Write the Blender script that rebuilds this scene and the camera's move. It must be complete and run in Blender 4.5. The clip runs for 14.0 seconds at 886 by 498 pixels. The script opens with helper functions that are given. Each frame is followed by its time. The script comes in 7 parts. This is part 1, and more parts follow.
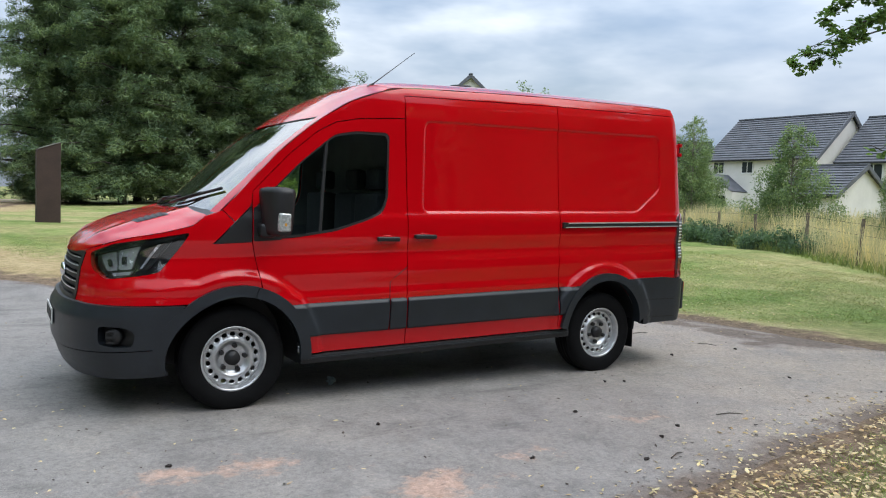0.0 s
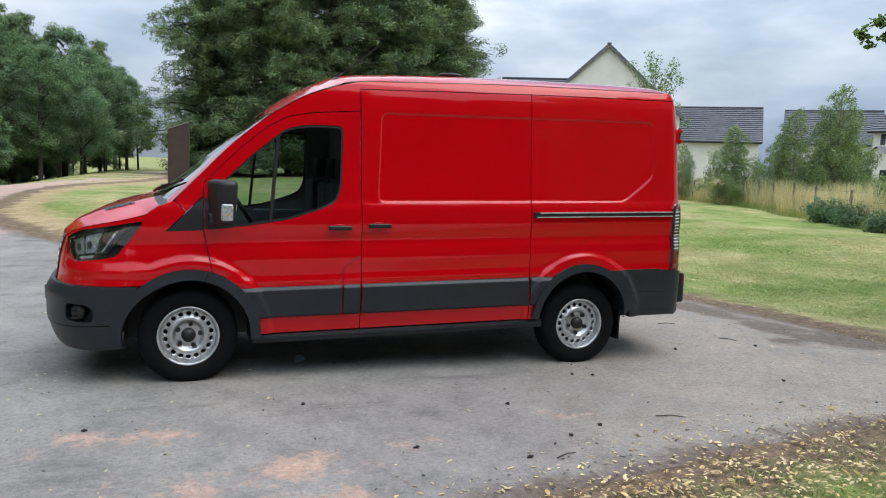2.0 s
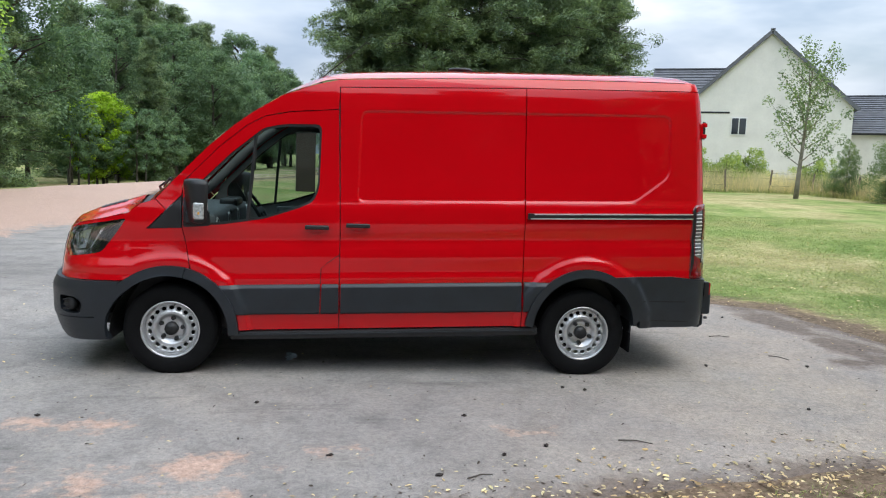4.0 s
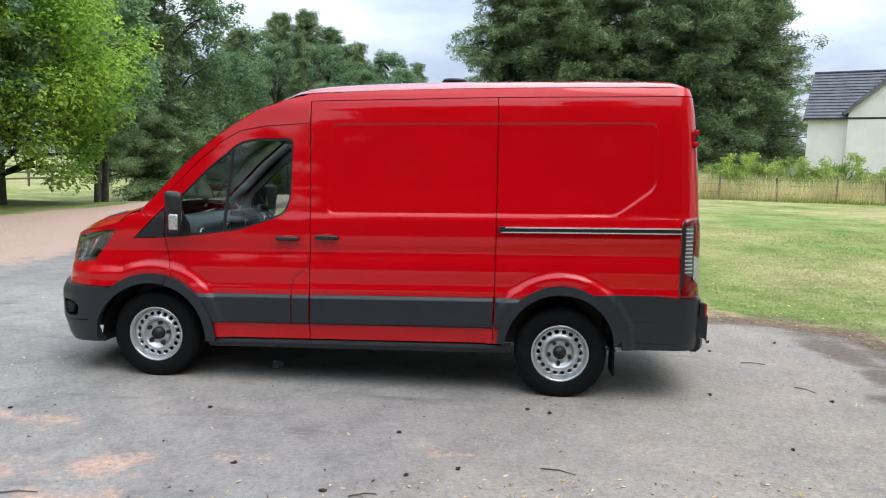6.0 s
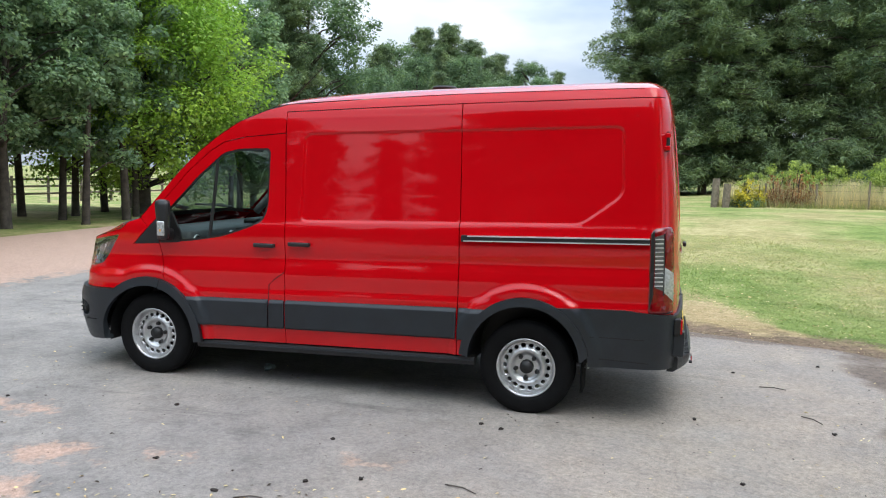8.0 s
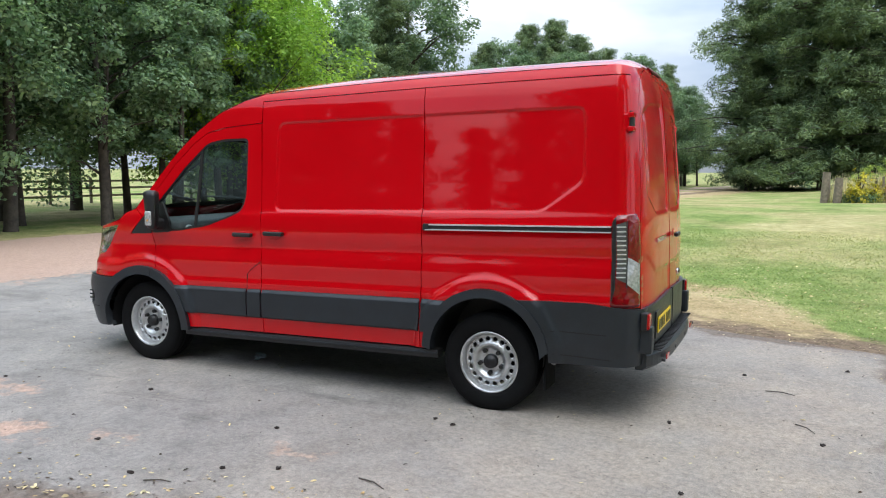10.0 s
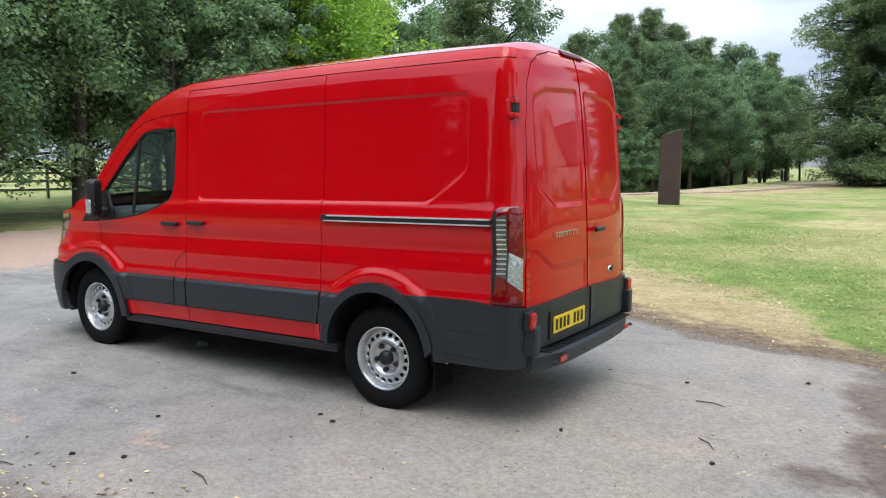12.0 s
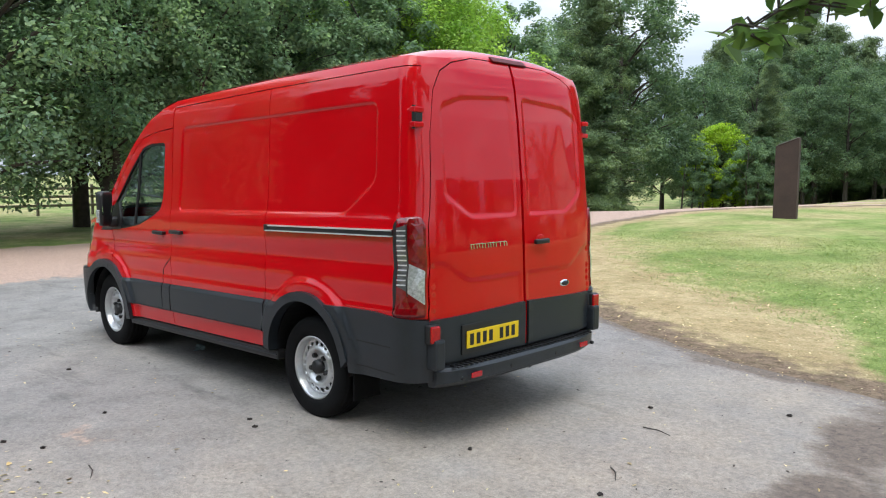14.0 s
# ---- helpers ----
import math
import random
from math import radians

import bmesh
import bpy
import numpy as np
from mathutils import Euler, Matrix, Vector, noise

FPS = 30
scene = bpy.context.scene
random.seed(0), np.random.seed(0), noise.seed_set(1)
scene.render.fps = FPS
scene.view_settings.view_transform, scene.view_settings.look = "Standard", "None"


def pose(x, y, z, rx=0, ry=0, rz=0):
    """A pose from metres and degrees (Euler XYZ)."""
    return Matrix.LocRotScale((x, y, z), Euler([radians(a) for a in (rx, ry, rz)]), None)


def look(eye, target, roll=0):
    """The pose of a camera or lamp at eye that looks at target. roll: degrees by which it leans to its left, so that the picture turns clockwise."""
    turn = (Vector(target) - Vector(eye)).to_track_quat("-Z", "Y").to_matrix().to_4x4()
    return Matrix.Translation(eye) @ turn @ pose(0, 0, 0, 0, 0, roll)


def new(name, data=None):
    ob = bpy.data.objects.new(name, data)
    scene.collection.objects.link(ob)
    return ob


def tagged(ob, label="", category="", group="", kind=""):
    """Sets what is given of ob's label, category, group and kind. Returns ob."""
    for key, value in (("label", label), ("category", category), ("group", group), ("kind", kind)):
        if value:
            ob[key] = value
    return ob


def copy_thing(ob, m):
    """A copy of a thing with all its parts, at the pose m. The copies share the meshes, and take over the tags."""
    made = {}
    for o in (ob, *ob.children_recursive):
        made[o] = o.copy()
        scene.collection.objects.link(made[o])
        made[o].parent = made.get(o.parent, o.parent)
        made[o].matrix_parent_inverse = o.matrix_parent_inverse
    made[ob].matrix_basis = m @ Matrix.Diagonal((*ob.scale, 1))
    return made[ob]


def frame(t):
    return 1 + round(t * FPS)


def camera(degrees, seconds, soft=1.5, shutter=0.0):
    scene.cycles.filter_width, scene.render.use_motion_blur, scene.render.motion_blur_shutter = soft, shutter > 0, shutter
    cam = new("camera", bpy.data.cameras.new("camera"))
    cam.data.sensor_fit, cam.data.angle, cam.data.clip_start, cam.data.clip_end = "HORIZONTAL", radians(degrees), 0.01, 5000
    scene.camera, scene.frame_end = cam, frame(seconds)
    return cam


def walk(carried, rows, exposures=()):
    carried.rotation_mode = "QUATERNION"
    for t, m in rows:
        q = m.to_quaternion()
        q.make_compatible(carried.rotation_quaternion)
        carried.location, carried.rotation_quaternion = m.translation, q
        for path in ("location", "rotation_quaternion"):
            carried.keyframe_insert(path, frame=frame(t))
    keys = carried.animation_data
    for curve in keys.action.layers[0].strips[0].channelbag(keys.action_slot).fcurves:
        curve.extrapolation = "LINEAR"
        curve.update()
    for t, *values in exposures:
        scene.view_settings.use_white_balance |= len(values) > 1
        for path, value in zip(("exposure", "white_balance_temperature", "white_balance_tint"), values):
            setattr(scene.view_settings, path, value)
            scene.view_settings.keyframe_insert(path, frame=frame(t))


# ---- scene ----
from mathutils import geometry

cam = camera(60.4, 14.0, 1.1)
PATH = [
    (0, (-1.394, -6.062, 1.48), (-0.384, -4.34, 1.357), 2.1),
    (0.5, (-1.009, -6.382, 1.555), (-0.088, -4.612, 1.418), 2.1),
    (1, (-0.68, -6.552, 1.569), (0.162, -4.745, 1.399), 2.2),
    (1.5, (-0.368, -6.656, 1.638), (0.372, -4.809, 1.443), 2.3),
    (2, (-0.037, -6.812, 1.69), (0.608, -4.931, 1.477), 2.3),
    (2.5, (0.279, -6.878, 1.709), (0.811, -4.965, 1.476), 2.6),
    (3, (0.659, -6.886, 1.756), (1.089, -4.948, 1.509), 2.5),
    (5.5, (2.488, -6.933, 1.776), (2.413, -4.946, 1.554), 1.7),
    (6, (2.874, -6.815, 1.804), (2.696, -4.835, 1.584), 1.6),
    (6.5, (3.269, -6.774, 1.779), (2.986, -4.806, 1.568), 1.6),
    (7, (3.602, -6.676, 1.777), (3.21, -4.728, 1.555), 1.5),
    (7.5, (3.893, -6.564, 1.805), (3.421, -4.632, 1.596), 1.4),
    (8, (4.268, -6.476, 1.818), (3.702, -4.568, 1.615), 1.1),
    (8.5, (4.524, -6.369, 1.798), (3.876, -4.49, 1.575), 1.4),
    (8.7, (4.621, -6.297, 1.787), (3.948, -4.427, 1.561), 1.2),
    (10.8, (5.775, -5.592, 1.73), (4.827, -3.845, 1.509), 0.7),
    (11, (5.923, -5.488, 1.751), (4.953, -3.755, 1.519), 0.8),
    (11.5, (6.165, -5.324, 1.727), (5.153, -3.613, 1.504), 0.8),
    (12, (6.416, -5.05, 1.724), (5.345, -3.377, 1.496), 0.6),
    (12.5, (6.718, -4.845, 1.71), (5.577, -3.218, 1.486), 0.4),
    (13, (7.04, -4.591, 1.711), (5.822, -3.021, 1.482), 0.6),
    (13.5, (7.255, -4.333, 1.718), (5.97, -2.817, 1.498), 0.2),
    (14, (7.555, -4.077, 1.713), (6.179, -2.639, 1.517), 0.2),
]
walk(cam, [(t, look(eye, target, roll)) for t, eye, target, roll in PATH], [(0.0, 0.28), (3.0, 0.36), (6.0, 0.58), (14.0, 0.58)])

# ---- world, sun ----
SUN_EL, SUN_AZ = 58.0, 132.0
world = bpy.data.worlds.new("overcast_sky")
scene.world = world
world.use_nodes = True
wn, wl = world.node_tree.nodes, world.node_tree.links
wn.clear()
w_out = wn.new("ShaderNodeOutputWorld")
w_bg = wn.new("ShaderNodeBackground")
w_sky = wn.new("ShaderNodeTexSky")
w_sky.sky_type, w_sky.sun_disc = "NISHITA", False
w_sky.sun_elevation, w_sky.sun_rotation = radians(SUN_EL), radians(SUN_AZ)
w_sky.air_density, w_sky.dust_density = 1.0, 1.5
w_tc = wn.new("ShaderNodeTexCoord")
w_map = wn.new("ShaderNodeMapping")
w_map.inputs["Scale"].default_value = (1.0, 1.0, 3.2)
w_map.inputs["Location"].default_value = (0.35, 0.1, 0.0)
w_n1 = wn.new("ShaderNodeTexNoise")
w_n1.inputs["Scale"].default_value, w_n1.inputs["Detail"].default_value, w_n1.inputs["Roughness"].default_value = 1.7, 6.0, 0.52
w_r1 = wn.new("ShaderNodeValToRGB")          # how closed the cloud cover is
w_r1.color_ramp.elements[0].position, w_r1.color_ramp.elements[1].position = 0.30, 0.46
w_n2 = wn.new("ShaderNodeTexNoise")
w_n2.inputs["Scale"].default_value, w_n2.inputs["Detail"].default_value = 2.6, 5.0
w_r2 = wn.new("ShaderNodeValToRGB")          # grey undersides to white tops
e = w_r2.color_ramp.elements
e[0].position, e[0].color = 0.32, (3.0, 4.0, 5.5, 1)
e[1].position, e[1].color = 0.66, (7.8, 8.4, 9.1, 1)
w_mix = wn.new("ShaderNodeMix")
w_mix.data_type = "RGBA"
wl.new(w_tc.outputs["Generated"], w_map.inputs["Vector"])
wl.new(w_map.outputs["Vector"], w_n1.inputs["Vector"])
wl.new(w_map.outputs["Vector"], w_n2.inputs["Vector"])
wl.new(w_n1.outputs["Fac"], w_r1.inputs["Fac"])
wl.new(w_n2.outputs["Fac"], w_r2.inputs["Fac"])
wl.new(w_r1.outputs["Color"], w_mix.inputs["Factor"])
wl.new(w_sky.outputs["Color"], w_mix.inputs[6])
wl.new(w_r2.outputs["Color"], w_mix.inputs[7])
# an overcast sky is about three times as bright overhead as at the horizon
w_sep = wn.new("ShaderNodeSeparateXYZ")
w_grad = wn.new("ShaderNodeMapRange")
w_grad.inputs["To Min"].default_value, w_grad.inputs["To Max"].default_value = 0.57, 2.5
w_mul = wn.new("ShaderNodeVectorMath")
w_mul.operation = "SCALE"
wl.new(w_tc.outputs["Generated"], w_sep.inputs[0])
wl.new(w_sep.outputs["Z"], w_grad.inputs["Value"])
wl.new(w_mix.outputs[2], w_mul.inputs[0])
wl.new(w_grad.outputs["Result"], w_mul.inputs["Scale"])
wl.new(w_mul.outputs["Vector"], w_bg.inputs["Color"])
w_bg.inputs["Strength"].default_value = 0.118
wl.new(w_bg.outputs["Background"], w_out.inputs["Surface"])

sun_data = bpy.data.lights.new("sun", "SUN")
sun_data.energy, sun_data.angle, sun_data.color = 1.05, radians(42), (1.0, 0.95, 0.88)
sun = new("sun", sun_data)
_el, _az = radians(SUN_EL), radians(SUN_AZ)
sun.matrix_world = look((math.sin(_az) * math.cos(_el) * 50, math.cos(_az) * math.cos(_el) * 50, math.sin(_el) * 50), (0, 0, 0))


# ---- materials ----
def mat_new(name):
    m = bpy.data.materials.new(name)
    m.use_nodes = True
    nt = m.node_tree
    b = nt.nodes["Principled BSDF"]
    return m, nt, b


def ramp(nt, fac, stops):
    r = nt.nodes.new("ShaderNodeValToRGB")
    el = r.color_ramp.elements
    while len(el) < len(stops):
        el.new(0.5)
    for k, (p, c) in enumerate(stops):
        el[k].position, el[k].color = p, (*c, 1)
    nt.links.new(fac, r.inputs["Fac"])
    return r.outputs["Color"]


def noise_tex(nt, scale, detail=4.0, rough=0.55, coord="Object", stretch=None):
    tc = nt.nodes.new("ShaderNodeTexCoord")
    n = nt.nodes.new("ShaderNodeTexNoise")
    n.inputs["Scale"].default_value, n.inputs["Detail"].default_value, n.inputs["Roughness"].default_value = scale, detail, rough
    src = tc.outputs[coord]
    if stretch:
        mp = nt.nodes.new("ShaderNodeMapping")
        mp.inputs["Scale"].default_value = stretch
        nt.links.new(src, mp.inputs["Vector"])
        src = mp.outputs["Vector"]
    nt.links.new(src, n.inputs["Vector"])
    return n.outputs["Fac"]


def mix_rgb(nt, fac, a, b, mode="MIX"):
    m = nt.nodes.new("ShaderNodeMix")
    m.data_type, m.blend_type = "RGBA", mode
    for sock, v in ((m.inputs["Factor"], fac), (m.inputs[6], a), (m.inputs[7], b)):
        if isinstance(v, (int, float)):
            sock.default_value = v
        elif isinstance(v, tuple):
            sock.default_value = (*v, 1)
        else:
            nt.links.new(v, sock)
    return m.outputs[2]


def bump(nt, b, height, strength, dist=0.01):
    k = nt.nodes.new("ShaderNodeBump")
    k.inputs["Strength"].default_value, k.inputs["Distance"].default_value = strength, dist
    nt.links.new(height, k.inputs["Height"])
    nt.links.new(k.outputs["Normal"], b.inputs["Normal"])


def plain(name, col, rough=0.5, metal=0.0, vary=0.12, scale=6.0, bump_s=0.0, bump_scale=200.0, spec=0.5, coat=0.0):
    """A surface with colour varied at two scales, roughness variation and fine relief."""
    m, nt, b = mat_new(name)
    n1, n2 = noise_tex(nt, scale, 5), noise_tex(nt, scale * 9, 3)
    lo, hi = tuple(c * (1 - vary) for c in col), tuple(min(1, c * (1 + vary)) for c in col)
    c1 = ramp(nt, n1, [(0.3, lo), (0.7, hi)])
    c2 = ramp(nt, n2, [(0.3, (1 - vary * 0.6,) * 3), (0.7, (1, 1, 1))])
    nt.links.new(mix_rgb(nt, 1.0, c1, c2, "MULTIPLY"), b.inputs["Base Color"])
    rr = nt.nodes.new("ShaderNodeMapRange")
    rr.inputs["To Min"].default_value, rr.inputs["To Max"].default_value = max(0.02, rough - 0.08), min(1, rough + 0.08)
    nt.links.new(n1, rr.inputs["Value"])
    nt.links.new(rr.outputs["Result"], b.inputs["Roughness"])
    b.inputs["Metallic"].default_value, b.inputs["Specular IOR Level"].default_value = metal, spec
    b.inputs["Coat Weight"].default_value, b.inputs["Coat Roughness"].default_value = coat, 0.03
    if bump_s:
        bump(nt, b, noise_tex(nt, bump_scale, 2), bump_s, 0.002)
    return m


def red_paint():
    m, nt, b = mat_new("red_paint")
    n = noise_tex(nt, 1.3, 3)
    nt.links.new(ramp(nt, n, [(0.3, (0.520, 0.0012, 0.005)), (0.7, (0.560, 0.0016, 0.006))]), b.inputs["Base Color"])
    dirt = noise_tex(nt, 5.0, 6, 0.6)
    rr = nt.nodes.new("ShaderNodeMapRange")
    rr.inputs["From Min"].default_value, rr.inputs["From Max"].default_value = 0.35, 0.75
    rr.inputs["To Min"].default_value, rr.inputs["To Max"].default_value = 0.30, 0.42
    nt.links.new(dirt, rr.inputs["Value"])
    nt.links.new(rr.outputs["Result"], b.inputs["Roughness"])
    b.inputs["Specular IOR Level"].default_value = 0.03
    b.inputs["Coat Weight"].default_value, b.inputs["Coat Roughness"].default_value = 0.95, 0.02
    bump(nt, b, noise_tex(nt, 1.6, 1), 0.015, 0.02)
    return m


def glass_mat(name, tint=(0.75, 0.82, 0.80), rough=0.0, base=0.05, power=4.0):
    """Thin glass: clear when looked at squarely, more and more a mirror towards grazing."""
    m, nt, b = mat_new(name)
    nt.nodes.remove(b)
    out = nt.nodes["Material Output"]
    tr, gl, mx, lw, pw, ml = (nt.nodes.new(k) for k in ("ShaderNodeBsdfTransparent", "ShaderNodeBsdfGlossy", "ShaderNodeMixShader", "ShaderNodeLayerWeight", "ShaderNodeMath", "ShaderNodeMath"))
    tr.inputs["Color"].default_value = (*tint, 1)
    gl.inputs["Roughness"].default_value = rough + 0.01
    lw.inputs["Blend"].default_value = 0.5
    pw.operation, ml.operation = "POWER", "MULTIPLY_ADD"
    pw.inputs[1].default_value = power
    ml.inputs[1].default_value, ml.inputs[2].default_value = 1 - base, base
    nt.links.new(lw.outputs["Facing"], pw.inputs[0])
    nt.links.new(pw.outputs[0], ml.inputs[0])
    nt.links.new(ml.outputs[0], mx.inputs["Fac"])
    nt.links.new(tr.outputs["BSDF"], mx.inputs[1])
    nt.links.new(gl.outputs["BSDF"], mx.inputs[2])
    nt.links.new(mx.outputs["Shader"], out.inputs["Surface"])
    return m


def leaf_mat(name, dark, light, scale=0.5, trans=0.35):
    """Leaves: tone by the single leaf and by the clump, with light passing through."""
    m, nt, b = mat_new(name)
    geo = nt.nodes.new("ShaderNodeNewGeometry")
    clump = noise_tex(nt, scale, 3)
    mid = tuple((a + c) / 2 for a, c in zip(dark, light))
    c1 = ramp(nt, clump, [(0.32, dark), (0.5, mid), (0.68, light)])
    c2 = ramp(nt, geo.outputs["Random Per Island"], [(0.0, (0.62, 0.66, 0.6)), (0.6, (1, 1, 1)), (1.0, (1.35, 1.25, 1.0))])
    col = mix_rgb(nt, 1.0, c1, c2, "MULTIPLY")
    nt.links.new(col, b.inputs["Base Color"])
    b.inputs["Roughness"].default_value, b.inputs["Specular IOR Level"].default_value = 0.55, 0.35
    tl = nt.nodes.new("ShaderNodeBsdfTranslucent")
    nt.links.new(mix_rgb(nt, 1.0, col, (1.12, 1.18, 0.82), "MULTIPLY"), tl.inputs["Color"])
    mx = nt.nodes.new("ShaderNodeMixShader")
    mx.inputs["Fac"].default_value = trans
    nt.links.new(b.outputs["BSDF"], mx.inputs[1])
    nt.links.new(tl.outputs["BSDF"], mx.inputs[2])
    nt.links.new(mx.outputs["Shader"], nt.nodes["Material Output"].inputs["Surface"])
    return m


M_RED = red_paint()
M_CLAD = plain("grey_plastic", (0.0155, 0.0200, 0.0255), 0.41, vary=0.18, bump_s=0.25, bump_scale=450)
M_BLACK = plain("black_plastic", (0.012, 0.012, 0.013), 0.45, bump_s=0.15, bump_scale=500)
M_RUBBER = plain("tyre_rubber", (0.0065, 0.0065, 0.007), 0.8, vary=0.3, scale=9, bump_s=0.2, bump_scale=160, spec=0.14)
M_SEAL = plain("rubber_seal", (0.008, 0.008, 0.008), 0.6)
M_STEEL = plain("silver_painted_steel", (0.58, 0.59, 0.60), 0.32, 0.70, vary=0.15, scale=14)
M_BRIGHT = plain("bright_trim", (0.86, 0.86, 0.87), 0.30, 0.7, vary=0.04)
M_CHROME = plain("chrome", (0.75, 0.76, 0.78), 0.10, 1.0, vary=0.05)
M_DARKSTEEL = plain("dark_metal", (0.03, 0.03, 0.03), 0.6, 0.4)
M_GLASS = glass_mat("side_glass", (0.62, 0.70, 0.68))
M_WSGLASS = glass_mat("windscreen_glass", (0.66, 0.76, 0.74), 0.0, 0.20, 2.3)
M_LENS = glass_mat("clear_lens", (0.88, 0.91, 0.93), 0.0, 0.16, 2.2)
M_REDLENS = plain("red_lens", (0.20, 0.001, 0.004), 0.15, vary=0.3, scale=40, coat=0.8, spec=0.4)
M_WHITELENS = plain("white_lens", (0.50, 0.52, 0.51), 0.15, 0.3, vary=0.4, scale=60, coat=1.0)
M_LAMPRED = plain("bright_red_lens", (0.44, 0.003, 0.008), 0.18, vary=0.25, scale=40, coat=0.6, spec=0.4)
M_RIBLENS = plain("ribbed_clear_lens", (0.16, 0.165, 0.165), 0.2, 0.4, vary=0.3, scale=50, coat=1.0)
M_AMBER = plain("amber_lens", (0.6, 0.28, 0.05), 0.15, coat=1.0)
M_YELLOW = plain("yellow_plate", (0.80, 0.55, 0.012), 0.35, vary=0.06)
M_WHITE = plain("white_plate", (0.7, 0.7, 0.68), 0.35, vary=0.06)
M_INK = plain("black_print", (0.01, 0.01, 0.01), 0.5)
M_DASH = plain("dashboard_plastic", (0.10, 0.11, 0.12), 0.65, vary=0.2, bump_s=0.2)
M_SEAT = plain("seat_fabric", (0.025, 0.026, 0.03), 0.95, vary=0.3, scale=20, bump_s=0.4)
M_INNER = plain("cab_lining", (0.20, 0.20, 0.195), 0.85, vary=0.15)
M_MIRROR = plain("mirror_glass", (0.85, 0.86, 0.87), 0.03, 1.0, vary=0.02)
M_BARK = plain("bark", (0.075, 0.062, 0.050), 0.95, vary=0.45, scale=5, bump_s=0.9, bump_scale=18)
M_PALEBARK = plain("pale_bark", (0.22, 0.20, 0.16), 0.9, vary=0.4, scale=8, bump_s=0.6, bump_scale=30)
M_RUST = plain("brown_weathered_steel", (0.060, 0.036, 0.030), 0.7, 0.2, vary=0.22, scale=2.5, bump_s=0.3, bump_scale=60)
M_RENDER = plain("cream_render", (0.70, 0.68, 0.63), 0.92, vary=0.08, scale=0.8, bump_s=0.3, bump_scale=40)
M_TILE = plain("grey_roof_tile", (0.115, 0.120, 0.135), 0.75, vary=0.25, scale=1.6)
M_WINDOW = plain("dark_window", (0.03, 0.035, 0.04), 0.06, coat=1.0)
M_WHITEPVC = plain("white_frame", (0.72, 0.72, 0.70), 0.4, vary=0.05)
M_POST = plain("weathered_timber", (0.20, 0.165, 0.125), 0.9, vary=0.35, scale=12, bump_s=0.5, bump_scale=60)
M_STONE = plain("grey_stone", (0.30, 0.28, 0.25), 0.9, vary=0.3, scale=5, bump_s=0.6, bump_scale=25)
L_PINE = leaf_mat("pine_needles", (0.072, 0.125, 0.072), (0.245, 0.325, 0.165), 0.45, 0.35)
L_OAK = leaf_mat("broad_leaves", (0.098, 0.182, 0.115), (0.290, 0.410, 0.255), 0.45, 0.5)
L_MAPLE = leaf_mat("bright_leaves", (0.170, 0.330, 0.055), (0.450, 0.620, 0.140), 0.45, 0.55)
L_DARK = leaf_mat("shaded_leaves", (0.068, 0.128, 0.076), (0.205, 0.300, 0.170), 0.45, 0.45)
L_BIRCH = leaf_mat("birch_leaves", (0.105, 0.170, 0.075), (0.285, 0.370, 0.185), 0.8, 0.45)
L_BUSH = leaf_mat("yellowish_leaves", (0.17, 0.26, 0.06), (0.46, 0.54, 0.17), 1.2, 0.5)
L_SYC = leaf_mat("sycamore_leaves", (0.135, 0.245, 0.155), (0.390, 0.530, 0.350), 0.6, 0.55)
L_LIME = leaf_mat("lime_leaves", (0.27, 0.44, 0.03), (0.52, 0.68, 0.08), 0.8, 0.5)
# needles kept near black so the unseen trees reflect dark in the red paint
L_NEAR_BLACK = leaf_mat("near_black_needles", (0.016, 0.030, 0.018), (0.050, 0.072, 0.042), 0.45, 0.15)
L_OVER = leaf_mat("overhanging_leaves", (0.060, 0.120, 0.036), (0.165, 0.270, 0.075), 1.5, 0.4)
L_RAGWORT = leaf_mat("yellow_flowers", (0.30, 0.30, 0.05), (0.75, 0.62, 0.06), 3.0, 0.2)
L_RUSTY = leaf_mat("rusty_seed_heads", (0.20, 0.085, 0.035), (0.45, 0.24, 0.10), 2.0, 0.2)
L_STRAW = leaf_mat("dry_grass", (0.50, 0.42, 0.26), (0.82, 0.73, 0.52), 0.4, 0.45)
L_BLADE = leaf_mat("lawn_blades", (0.155, 0.255, 0.060), (0.45, 0.435, 0.205), 0.24, 0.35)
L_LITTER = leaf_mat("fallen_leaves", (0.38, 0.24, 0.10), (0.78, 0.66, 0.40), 4.0, 0.06)
L_BROWNLITTER = leaf_mat("brown_litter", (0.02, 0.014, 0.010), (0.07, 0.048, 0.032), 4.0, 0.1)


# ---- mesh helpers ----
def link_mesh(name, verts, faces, mat, parent=None, label="", smooth=False):
    me = bpy.data.meshes.new(name)
    me.from_pydata([tuple(map(float, v)) for v in verts], [], [tuple(map(int, f)) for f in faces])
    me.materials.append(mat)
    if smooth:
        me.shade_smooth()
    ob = new(name, me)
    if parent is not None:
        ob.parent = parent
    if label:
        ob["label"] = label
    return ob


def part(name, bm, mat, parent, label="", smooth=False):
    me = bpy.data.meshes.new(name)
    bm.to_mesh(me)
    bm.free()
    me.materials.append(mat)
    if smooth:
        me.shade_smooth()
    ob = new(name, me)
    if parent is not None:
        ob.parent = parent
    if label:
        ob["label"] = label
    return ob


def thing(name, label, category, at=(0, 0, 0), group="", kind=""):
    ob = new(name)
    ob.location = at
    return tagged(ob, label, category, group, kind)


